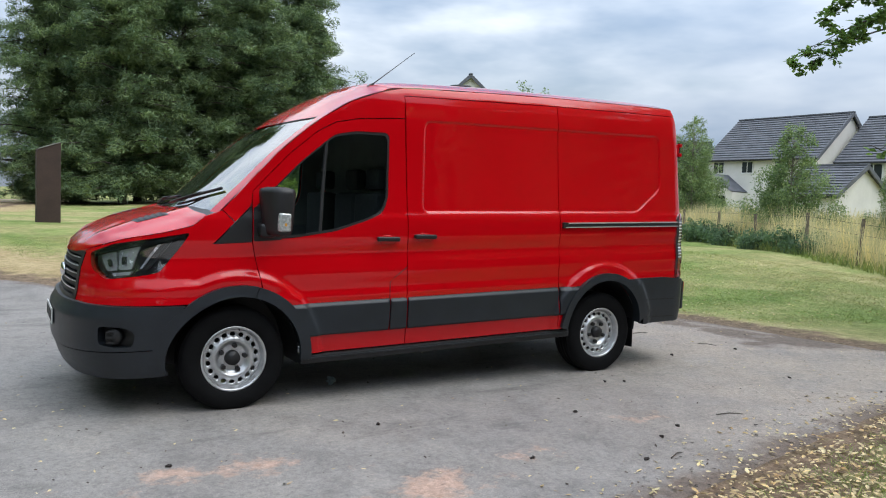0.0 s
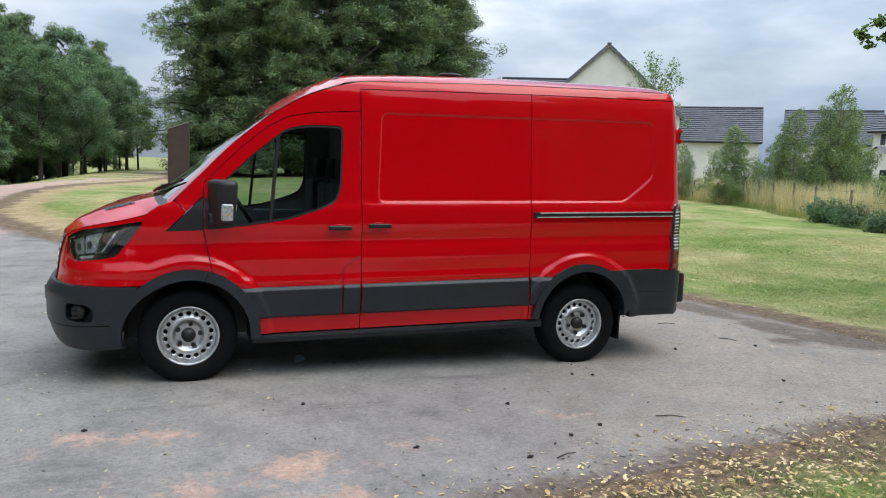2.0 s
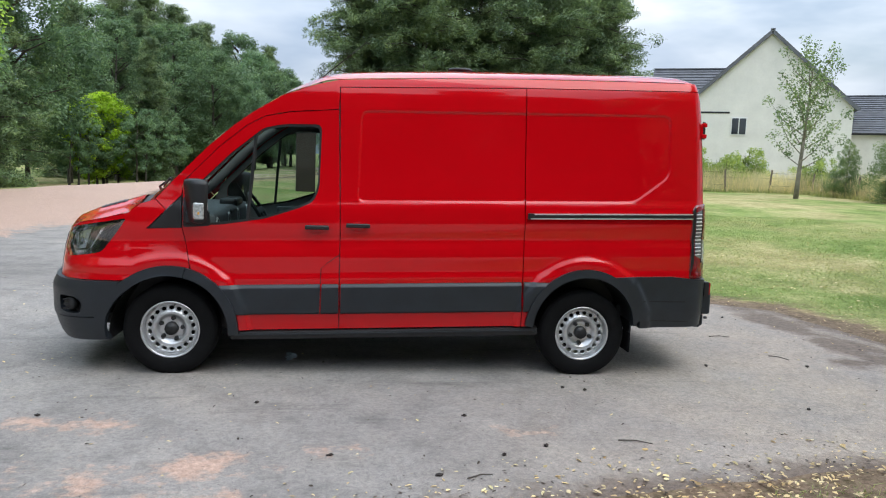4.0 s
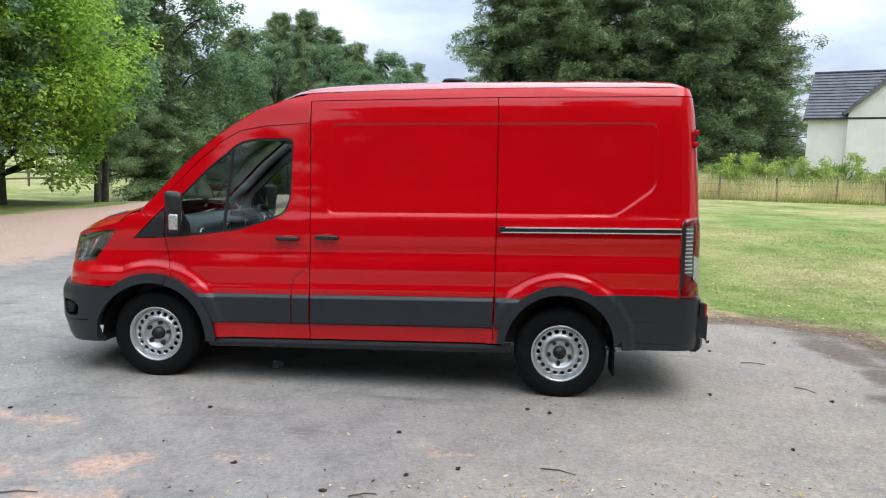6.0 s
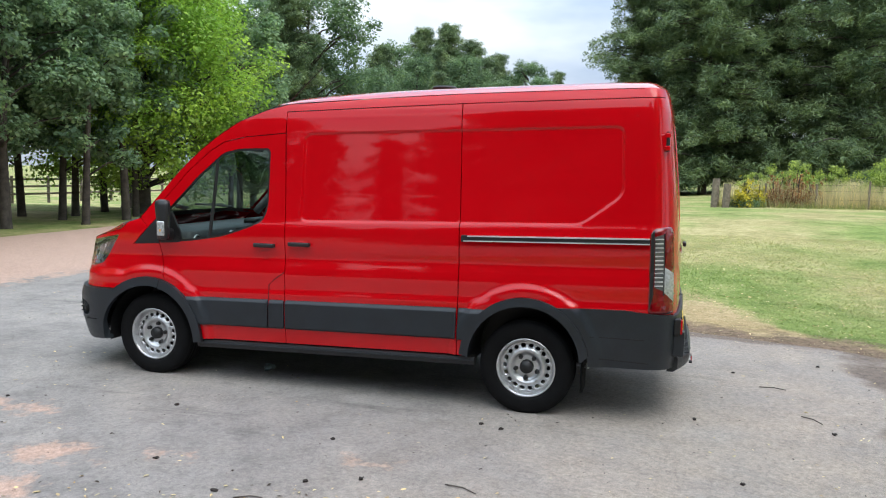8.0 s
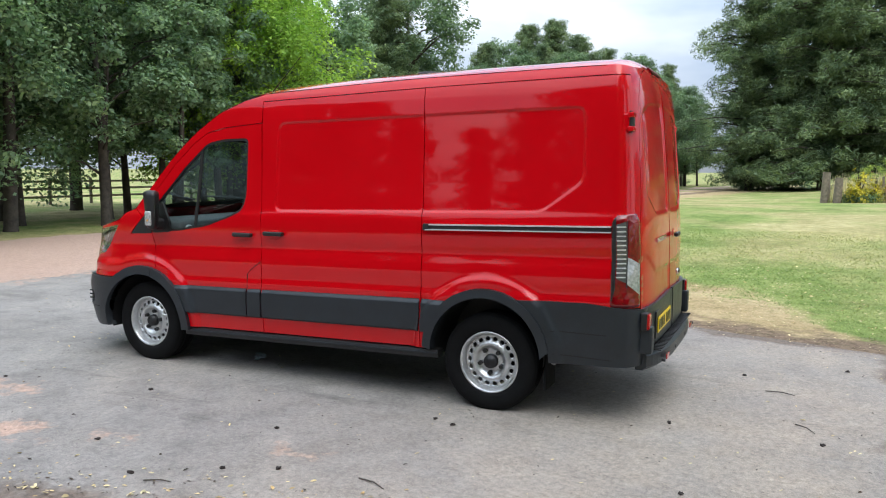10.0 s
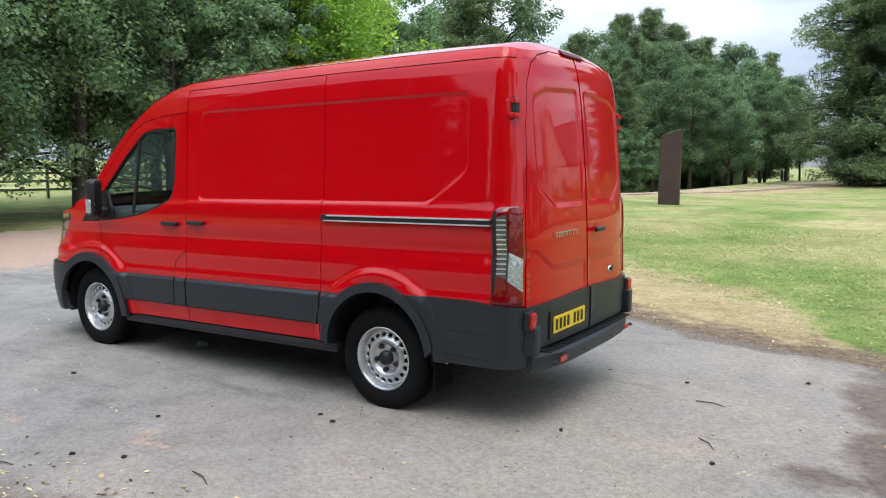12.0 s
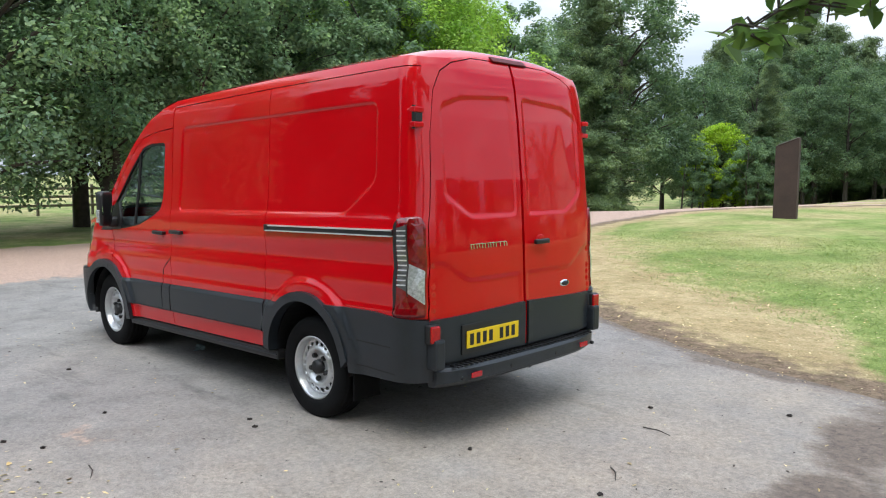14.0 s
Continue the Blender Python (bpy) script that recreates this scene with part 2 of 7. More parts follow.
def add_box(bm, c, size, bevel=0.0, rot=None):
    r = bmesh.ops.create_cube(bm, size=1.0)
    vs = r["verts"]
    bmesh.ops.scale(bm, vec=size, verts=vs)
    if bevel:
        es = list({ed for v in vs for ed in v.link_edges})
        out = bmesh.ops.bevel(bm, geom=es, offset=bevel, segments=2, affect="EDGES", profile=0.6)
        vs = list({v for f in out["faces"] for v in f.verts} | {v for v in vs if v.is_valid})
    if rot is not None:
        bmesh.ops.rotate(bm, cent=(0, 0, 0), matrix=rot, verts=vs)
    bmesh.ops.translate(bm, vec=c, verts=vs)
    return vs


def box_bm(c, size, bevel=0.0, rot=None):
    bm = bmesh.new()
    add_box(bm, c, size, bevel, rot)
    return bm


def add_cyl(bm, a, b, r1, r2=None, seg=12, caps=True):
    a, b = Vector(a), Vector(b)
    r2 = r1 if r2 is None else r2
    d = b - a
    r = bmesh.ops.create_cone(bm, cap_ends=caps, segments=seg, radius1=r1, radius2=r2, depth=d.length)
    q = Vector((0, 0, 1)).rotation_difference(d.normalized()).to_matrix()
    bmesh.ops.rotate(bm, cent=(0, 0, 0), matrix=q, verts=r["verts"])
    bmesh.ops.translate(bm, vec=(a + b) / 2, verts=r["verts"])
    return r["verts"]


def cyl_bm(a, b, r1, r2=None, seg=12):
    bm = bmesh.new()
    add_cyl(bm, a, b, r1, r2, seg)
    return bm


def tube(points, radii, seg=8):
    """Vertices and faces of a round tube along points, with a radius at each."""
    V, F = [], []
    n = len(points)
    for i, p in enumerate(points):
        d = (Vector(points[min(i + 1, n - 1)]) - Vector(points[max(i - 1, 0)])).normalized()
        a = d.orthogonal().normalized() if abs(d.z) > 0.95 else d.cross(Vector((0, 0, 1))).normalized()
        b = d.cross(a)
        for k in range(seg):
            t = 2 * math.pi * k / seg
            V.append(Vector(p) + (a * math.cos(t) + b * math.sin(t)) * radii[i])
    for i in range(n - 1):
        for k in range(seg):
            k2 = (k + 1) % seg
            F.append((i * seg + k, i * seg + k2, (i + 1) * seg + k2, (i + 1) * seg + k))
    F.append(tuple(range(seg))[::-1])
    F.append(tuple((n - 1) * seg + k for k in range(seg)))
    return V, F


def lathe(profile, seg, axis_y=True):
    """Turn (radius, along) pairs about the y axis."""
    V, F = [], []
    for r, a in profile:
        for k in range(seg):
            t = 2 * math.pi * k / seg
            V.append((r * math.cos(t), a, r * math.sin(t)))
    for i in range(len(profile) - 1):
        for k in range(seg):
            k2 = (k + 1) % seg
            F.append((i * seg + k, (i + 1) * seg + k, (i + 1) * seg + k2, i * seg + k2))
    return V, F


def lerp_table(table, x):
    xs = [p[0] for p in table]
    return float(np.interp(x, xs, [p[1] for p in table]))


def smooth01(t):
    t = min(1.0, max(0.0, t))
    return t * t * (3 - 2 * t)


def inside(px, py, poly):
    """Which of the points lie in the polygon."""
    px, py = np.asarray(px, float), np.asarray(py, float)
    res = np.zeros(px.shape, bool)
    n = len(poly)
    for i in range(n):
        (x1, y1), (x2, y2) = poly[i], poly[(i + 1) % n]
        if y1 == y2:
            continue
        hit = ((y1 > py) != (y2 > py)) & (px < (x2 - x1) * (py - y1) / (y2 - y1) + x1)
        res ^= hit
    return res


def dist_poly(px, py, poly, closed=True):
    """Distance of points from the polygon's outline."""
    px, py = np.asarray(px, float), np.asarray(py, float)
    best = np.full(px.shape, 1e9)
    n = len(poly)
    for i in range(n if closed else n - 1):
        (x1, y1), (x2, y2) = poly[i], poly[(i + 1) % n]
        dx, dy = x2 - x1, y2 - y1
        L = dx * dx + dy * dy + 1e-12
        t = np.clip(((px - x1) * dx + (py - y1) * dy) / L, 0, 1)
        best = np.minimum(best, np.hypot(px - x1 - t * dx, py - y1 - t * dy))
    return best


def rounded(poly, r, seg=5):
    """The polygon with its corners rounded by about r."""
    out = []
    n = len(poly)
    for i in range(n):
        p0, p1, p2 = (Vector(poly[(i + k) % n]) for k in (-1, 0, 1))
        a, b = p0 - p1, p2 - p1
        ra = min(r, a.length * 0.45, b.length * 0.45)
        s, t = p1 + a.normalized() * ra, p1 + b.normalized() * ra
        for k in range(seg + 1):
            u = k / seg
            out.append(tuple(s * (1 - u) ** 2 + p1 * 2 * u * (1 - u) + t * u * u))
    return out


def dense(poly, step):
    out = []
    n = len(poly)
    for i in range(n):
        a, b = Vector(poly[i]), Vector(poly[(i + 1) % n])
        k = max(1, int((b - a).length / step))
        out += [tuple(a + (b - a) * j / k) for j in range(k)]
    return out


def rings(poly, offsets, step=0.02):
    """Points on outlines offset inwards from the polygon."""
    pts = dense(poly, step)
    n, out = len(pts), []
    area = sum(pts[i][0] * pts[(i + 1) % n][1] - pts[(i + 1) % n][0] * pts[i][1] for i in range(n))
    for i, p in enumerate(pts):
        d = Vector(pts[(i + 1) % n]) - Vector(pts[i - 1])
        nrm = Vector((-d.y, d.x)).normalized() * (1 if area > 0 else -1)
        out += [(p[0] + nrm.x * o, p[1] + nrm.y * o) for o in offsets]
    return out


def sheet(outline, holes, mapping, step=0.03, rim=None, extra=(), uv=None):
    """A skin over the polygon with holes, laid on mapping(u, v); rim(u, v) gives the inner edge of its thickness."""
    loops = [dense(outline, step)] + [dense(h, step) for h in holes]
    pts, edges = [], []
    for lp in loops:
        k = len(pts)
        pts += lp
        edges += [(k + i, k + (i + 1) % len(lp)) for i in range(len(lp))]
    nb = len(pts)
    us, vs = [p[0] for p in loops[0]], [p[1] for p in loops[0]]
    gu = np.arange(min(us), max(us), step)
    gv = np.arange(min(vs), max(vs), step)
    U, W = [g.ravel() for g in np.meshgrid(gu, gv)]
    U = U + (np.arange(len(U)) // len(gu) % 2) * step * 0.5
    ok = inside(U, W, loops[0]) & (dist_poly(U, W, loops[0]) > step * 0.45)
    for h in loops[1:]:
        ok &= ~inside(U, W, h) & (dist_poly(U, W, h) > step * 0.45)
    if len(extra):
        ex = np.asarray(extra, float)
        keep = inside(ex[:, 0], ex[:, 1], loops[0]) & (dist_poly(ex[:, 0], ex[:, 1], loops[0]) > 0.006)
        for h in loops[1:]:
            keep &= ~inside(ex[:, 0], ex[:, 1], h) & (dist_poly(ex[:, 0], ex[:, 1], h) > 0.006)
        ex = ex[keep]
        for a, b in ex:
            ok &= np.hypot(U - a, W - b) > 0.009
        pts += [tuple(p) for p in ex]
    pts += list(zip(U[ok], W[ok]))
    co, _, fs, _, _, _ = geometry.delaunay_2d_cdt([Vector((float(a), float(b))) for a, b in pts], edges, [], 0, 1e-6)
    cu = np.array([sum(co[i].x for i in f) / len(f) for f in fs])
    cv = np.array([sum(co[i].y for i in f) / len(f) for f in fs])
    ok = inside(cu, cv, loops[0])
    for h in loops[1:]:
        ok &= ~inside(cu, cv, h)
    V = [mapping(c.x, c.y) for c in co]
    if uv is not None:
        uv.extend((c.x, c.y) for c in co)
    F = [tuple(f) for f, k in zip(fs, ok) if k]
    if rim is not None:
        count = {}
        for f in F:
            for i in range(len(f)):
                a, b = f[i], f[(i + 1) % len(f)]
                key = (min(a, b), max(a, b))
                count.setdefault(key, []).append((a, b))
        back = {}
        for es in count.values():
            if len(es) == 1:
                a, b = es[0]
                for v in (a, b):
                    if v not in back:
                        back[v] = len(V)
                        V.append(rim(co[v].x, co[v].y))
                F.append((b, a, back[a], back[b]))
    return V, F


# ---- the ground ----
# edge of the hard standing: round the lawn behind the van, then north along the drive
LAWN_EDGE = [(60, -26), (30, -11), (14, -5.0), (9.2, -2.9), (7.8, -2.0), (7.25, -1.2), (7.1, -0.1), (6.9, 1.0), (6.75, 2.0), (6.1, 2.5), (5.15, 2.72), (4.3, 3.0), (3.3, 3.5), (1.6, 4.6),
             (-0.6, 6.3), (-1.7, 7.8), (-2.6, 9.2), (-3.8, 11.4), (-4.6, 14.0), (-4.7, 18.0), (-4.0, 26.0), (-2.6, 36.0), (-0.5, 52.0), (4.0, 75.0)]
DRIVE_WEST = [(-1.5, 76.0), (-5.2, 58.0), (-7.2, 42.0), (-8.6, 28.0), (-10.4, 19.0), (-11.6, 13.0), (-12.0, 6.0), (-11.6, -2.0), (-11.0, -14.0), (-12.0, -30.0)]
NEAR_LAWN = [(1.2, -3.7), (1.7, -3.5), (2.7, -3.3), (3.4, -3.15), (4.5, -2.95), (5.3, -3.0), (6.2, -3.6), (9.0, -5.6), (14.0, -9.0), (30.0, -20.0), (30, -30),
             (12, -30), (10.0, -14.0), (6.0, -7.8), (3.0, -5.2), (1.9, -4.2)]
HARD = LAWN_EDGE + DRIVE_WEST + [(12, -30)] + [(30, -20), (45, -24)]


def ground_z(x, y):
    """Height of the ground: level hard standing, the lawn rising away behind it."""
    x, y = np.asarray(x, float), np.asarray(y, float)
    s = np.clip((y - 3.0 - np.clip(-x - 1, 0, 4) * 1.2) / 15.0, 0, 1)
    rise = s * s * (3 - 2 * s)
    left = np.clip((x + 13.0) / 9.0, 0, 1)
    mid = np.clip((x - 2.0) / 8.0, 0, 1)
    far = np.clip((y - 19.0) / 22.0, 0, 1)
    top = 0.52 + 0.07 * mid - 0.24 * far * far * (3 - 2 * far) * (1 - mid)
    east = np.clip((x - 7.0) / 9.0, 0, 1)
    e = east * east * (3 - 2 * east) * 0.5
    h = np.maximum(rise * top * (0.15 + 0.85 * left), e * np.clip((y + 2) / 8.0, 0, 1))
    # the land falls away to the wood beyond the drive
    fw, fn = np.clip((-x - 5.0) / 12.0, 0, 1), np.clip((y - 18.0) / 22.0, 0, 1)
    h = h - 1.5 * fw * fw * (3 - 2 * fw) * fn * fn * (3 - 2 * fn)
    bumps = 0.02 * np.sin(x * 1.1 + y * 0.7) * np.sin(y * 0.9 - x * 0.4)
    return h + bumps * np.clip(h * 4, 0, 1)


def gz(x, y):
    return float(ground_z(x, y))


def axis(lo, hi, fine_lo, fine_hi, fine, grow=1.13):
    a = list(np.arange(fine_lo, fine_hi + 1e-6, fine))
    st, v = fine, fine_hi
    while v < hi:
        st *= grow
        v += st
        a.append(v)
    st, v = fine, fine_lo
    while v > lo:
        st *= grow
        v -= st
        a.insert(0, v)
    return np.array(a)


def lawn_material():
    m, nt, b = mat_new("lawn")
    big, midn, fine = noise_tex(nt, 0.24, 5, 0.6), noise_tex(nt, 1.1, 6, 0.62), noise_tex(nt, 38, 4, 0.7)
    green = ramp(nt, midn, [(0.30, (0.140, 0.205, 0.054)), (0.52, (0.240, 0.298, 0.092)), (0.72, (0.365, 0.380, 0.155))])
    dry = ramp(nt, midn, [(0.30, (0.39, 0.285, 0.150)), (0.70, (0.66, 0.51, 0.32))])
    pick = ramp(nt, big, [(0.43, (0, 0, 0)), (0.58, (0.60, 0.60, 0.60))])
    at = nt.nodes.new("ShaderNodeAttribute")
    at.attribute_name = "edge"
    edge_n = nt.nodes.new("ShaderNodeMath")
    edge_n.operation = "ADD"
    jit = nt.nodes.new("ShaderNodeMath")
    jit.operation = "MULTIPLY_ADD"
    jit.inputs[1].default_value, jit.inputs[2].default_value = 1.6, -0.8
    nt.links.new(noise_tex(nt, 2.2, 6, 0.65), jit.inputs[0])
    nt.links.new(at.outputs["Fac"], edge_n.inputs[0])
    nt.links.new(jit.outputs[0], edge_n.inputs[1])
    col = mix_rgb(nt, pick, green, dry)
    at_d = nt.nodes.new("ShaderNodeAttribute")
    at_d.attribute_name = "dry"
    ed = nt.nodes.new("ShaderNodeMath")
    ed.operation = "MULTIPLY_ADD"
    ed.inputs[1].default_value = 1.5
    nt.links.new(noise_tex(nt, 1.7, 7, 0.68), ed.inputs[0])
    dsub = nt.nodes.new("ShaderNodeMath")
    dsub.operation = "SUBTRACT"
    dsub.inputs[1].default_value = 0.75
    nt.links.new(at_d.outputs["Fac"], dsub.inputs[0])
    nt.links.new(dsub.outputs[0], ed.inputs[2])
    dryedge = ramp(nt, ed.outputs[0], [(0.22, (0, 0, 0)), (0.60, (0.95, 0.95, 0.95))])
    col = mix_rgb(nt, dryedge, col, mix_rgb(nt, 0.35, dry, (0.34, 0.24, 0.14)))
    soil = ramp(nt, noise_tex(nt, 9, 6, 0.7), [(0.3, (0.135, 0.092, 0.066)), (0.7, (0.31, 0.22, 0.16))])
    bare = ramp(nt, edge_n.outputs[0], [(0.28, (1, 1, 1)), (0.62, (0, 0, 0))])
    col = mix_rgb(nt, bare, col, soil)
    spk = ramp(nt, fine, [(0.3, (0.55, 0.56, 0.52)), (0.7, (1.2, 1.2, 1.15))])
    tuft = ramp(nt, noise_tex(nt, 6.5, 6, 0.7), [(0.32, (0.66, 0.72, 0.60)), (0.55, (1, 1, 1)), (0.75, (1.15, 1.12, 1.05))])
    spk = mix_rgb(nt, 1.0, spk, tuft, "MULTIPLY")
    nt.links.new(mix_rgb(nt, 1.0, col, spk, "MULTIPLY"), b.inputs["Base Color"])
    b.inputs["Roughness"].default_value, b.inputs["Specular IOR Level"].default_value = 0.95, 0.15
    bump(nt, b, fine, 0.8, 0.02)
    return m


def make_ground():
    xs, ys = axis(-900, 900, -9, 26, 0.22), axis(-900, 1500, -8, 30, 0.22)
    X, Y = np.meshgrid(xs, ys)
    Z = ground_z(X, Y)
    nx, ny = len(xs), len(ys)
    V = np.column_stack([X.ravel(), Y.ravel(), Z.ravel() - 0.004])
    F = [(j * nx + i, j * nx + i + 1, (j + 1) * nx + i + 1, (j + 1) * nx + i) for j in range(ny - 1) for i in range(nx - 1)]
    ob = link_mesh("ground", V, F, lawn_material(), smooth=True)
    d = np.minimum(dist_poly(V[:, 0], V[:, 1], LAWN_EDGE, False), dist_poly(V[:, 0], V[:, 1], NEAR_LAWN))
    a = ob.data.attributes.new("edge", "FLOAT", "POINT")
    a.data.foreach_set("value", np.clip(d, 0, 3).astype(np.float32))
    width = 2.6 - 2.2 * np.clip((V[:, 0] - 4.9) / 1.0, 0, 1) - 1.2 * np.clip((-V[:, 0] - 0.5) / 2, 0, 1)
    dl = dist_poly(V[:, 0], V[:, 1], LAWN_EDGE, False)
    a = ob.data.attributes.new("dry", "FLOAT", "POINT")
    a.data.foreach_set("value", (1.15 * np.clip(1.25 - dl / width, 0, 1)).astype(np.float32))
    tagged(ob, "mown lawn, partly dried to straw, rising from the tarmac", "ground", kind="structure")
    return ob


def tarmac_material():
    m, nt, b = mat_new("worn_tarmac")
    big, midn, grit = noise_tex(nt, 0.35, 6, 0.6), noise_tex(nt, 2.4, 7, 0.65), noise_tex(nt, 150, 3, 0.7)
    base = ramp(nt, big, [(0.30, (0.198, 0.182, 0.170)), (0.55, (0.266, 0.248, 0.234)), (0.75, (0.355, 0.318, 0.286))])
    mot = ramp(nt, midn, [(0.28, (0.72, 0.72, 0.72)), (0.5, (1, 1, 1)), (0.75, (1.16, 1.14, 1.10))])
    col = mix_rgb(nt, 1.0, base, mot, "MULTIPLY")
    dark = ramp(nt, noise_tex(nt, 1.0, 6, 0.7, stretch=(0.5, 2.2, 1)), [(0.56, (0, 0, 0)), (0.74, (0.75, 0.75, 0.75))])
    col = mix_rgb(nt, dark, col, (0.085, 0.082, 0.080))
    # salmon sand that shows through in worn patches, and covers the drive
    at = nt.nodes.new("ShaderNodeAttribute")
    at.attribute_name = "sand"
    add = nt.nodes.new("ShaderNodeMath")
    add.operation = "MULTIPLY_ADD"
    add.inputs[1].default_value = 2.0
    nt.links.new(noise_tex(nt, 3.2, 8, 0.72), add.inputs[0])
    sub = nt.nodes.new("ShaderNodeMath")
    sub.operation = "SUBTRACT"
    nt.links.new(at.outputs["Fac"], sub.inputs[0])
    sub.inputs[1].default_value = 1.22
    nt.links.new(sub.outputs[0], add.inputs[2])
    sandf = ramp(nt, add.outputs[0], [(0.18, (0, 0, 0)), (0.42, (0.85, 0.85, 0.85))])
    sand = ramp(nt, noise_tex(nt, 22, 6, 0.7), [(0.3, (0.35, 0.225, 0.170)), (0.7, (0.58, 0.40, 0.315))])
    col = mix_rgb(nt, sandf, col, sand)
    # fine pale dust trodden over the side towards the lawn
    at3 = nt.nodes.new("ShaderNodeAttribute")
    at3.attribute_name = "dust"
    add3 = nt.nodes.new("ShaderNodeMath")
    add3.operation = "MULTIPLY"
    nt.links.new(at3.outputs["Fac"], add3.inputs[0])
    nt.links.new(ramp(nt, noise_tex(nt, 1.3, 7, 0.68), [(0.32, (0.25, 0.25, 0.25)), (0.62, (0.95, 0.95, 0.95))]), add3.inputs[1])
    col = mix_rgb(nt, add3.outputs[0], col, ramp(nt, noise_tex(nt, 30, 5, 0.7), [(0.3, (0.30, 0.245, 0.195)), (0.7, (0.47, 0.395, 0.320))]))
    at2 = nt.nodes.new("ShaderNodeAttribute")
    at2.attribute_name = "soil"
    add2 = nt.nodes.new("ShaderNodeMath")
    add2.operation = "MULTIPLY_ADD"
    add2.inputs[1].default_value = 1.1
    nt.links.new(noise_tex(nt, 2.6, 8, 0.7), add2.inputs[0])
    sub2 = nt.nodes.new("ShaderNodeMath")
    sub2.operation = "SUBTRACT"
    nt.links.new(at2.outputs["Fac"], sub2.inputs[0])
    sub2.inputs[1].default_value = 0.85
    nt.links.new(sub2.outputs[0], add2.inputs[2])
    soilf = ramp(nt, add2.outputs[0], [(0.15, (0, 0, 0)), (0.45, (0.9, 0.9, 0.9))])
    soil = ramp(nt, noise_tex(nt, 14, 6, 0.7), [(0.3, (0.085, 0.064, 0.052)), (0.7, (0.205, 0.155, 0.122))])
    col = mix_rgb(nt, soilf, col, soil)
    gr = ramp(nt, grit, [(0.25, (0.58, 0.58, 0.58)), (0.5, (1, 1, 1)), (0.78, (1.45, 1.43, 1.38))])
    peb = ramp(nt, noise_tex(nt, 34, 5, 0.75), [(0.30, (0.70, 0.70, 0.70)), (0.52, (1, 1, 1)), (0.72, (1.25, 1.22, 1.18))])
    gr = mix_rgb(nt, 1.0, gr, peb, "MULTIPLY")
    nt.links.new(mix_rgb(nt, 1.0, col, gr, "MULTIPLY"), b.inputs["Base Color"])
    b.inputs["Roughness"].default_value, b.inputs["Specular IOR Level"].default_value = 0.85, 0.3
    bump(nt, b, grit, 0.6, 0.006)
    return m


SAND_SPOTS = [(2.62, -2.22, 0.26, 0.14), (2.2, -1.18, 0.14, 0.10), (0.6, -2.70, 0.42, 0.26), (0.65, -3.2, 0.50, 0.25), (-0.4, -2.1, 0.75, 0.20), (0.05, -2.9, 0.55, 0.25), (-1.6, -2.9, 0.8, 0.3), (-2.2, -1.6, 0.6, 0.2), (-1.0, -3.2, 0.5, 0.3), (1.3, -2.45, 0.28, 0.12)]
SOIL_SPOTS = [(6.25, 1.2, 0.38, 0.75), (6.35, 0.1, 0.36, 0.60), (6.05, -0.58, 0.42, 0.22), (6.7, -0.6, 0.5, 0.6), (6.4, 2.1, 0.6, 0.25), (5.2, 2.55, 0.9, 0.15)]


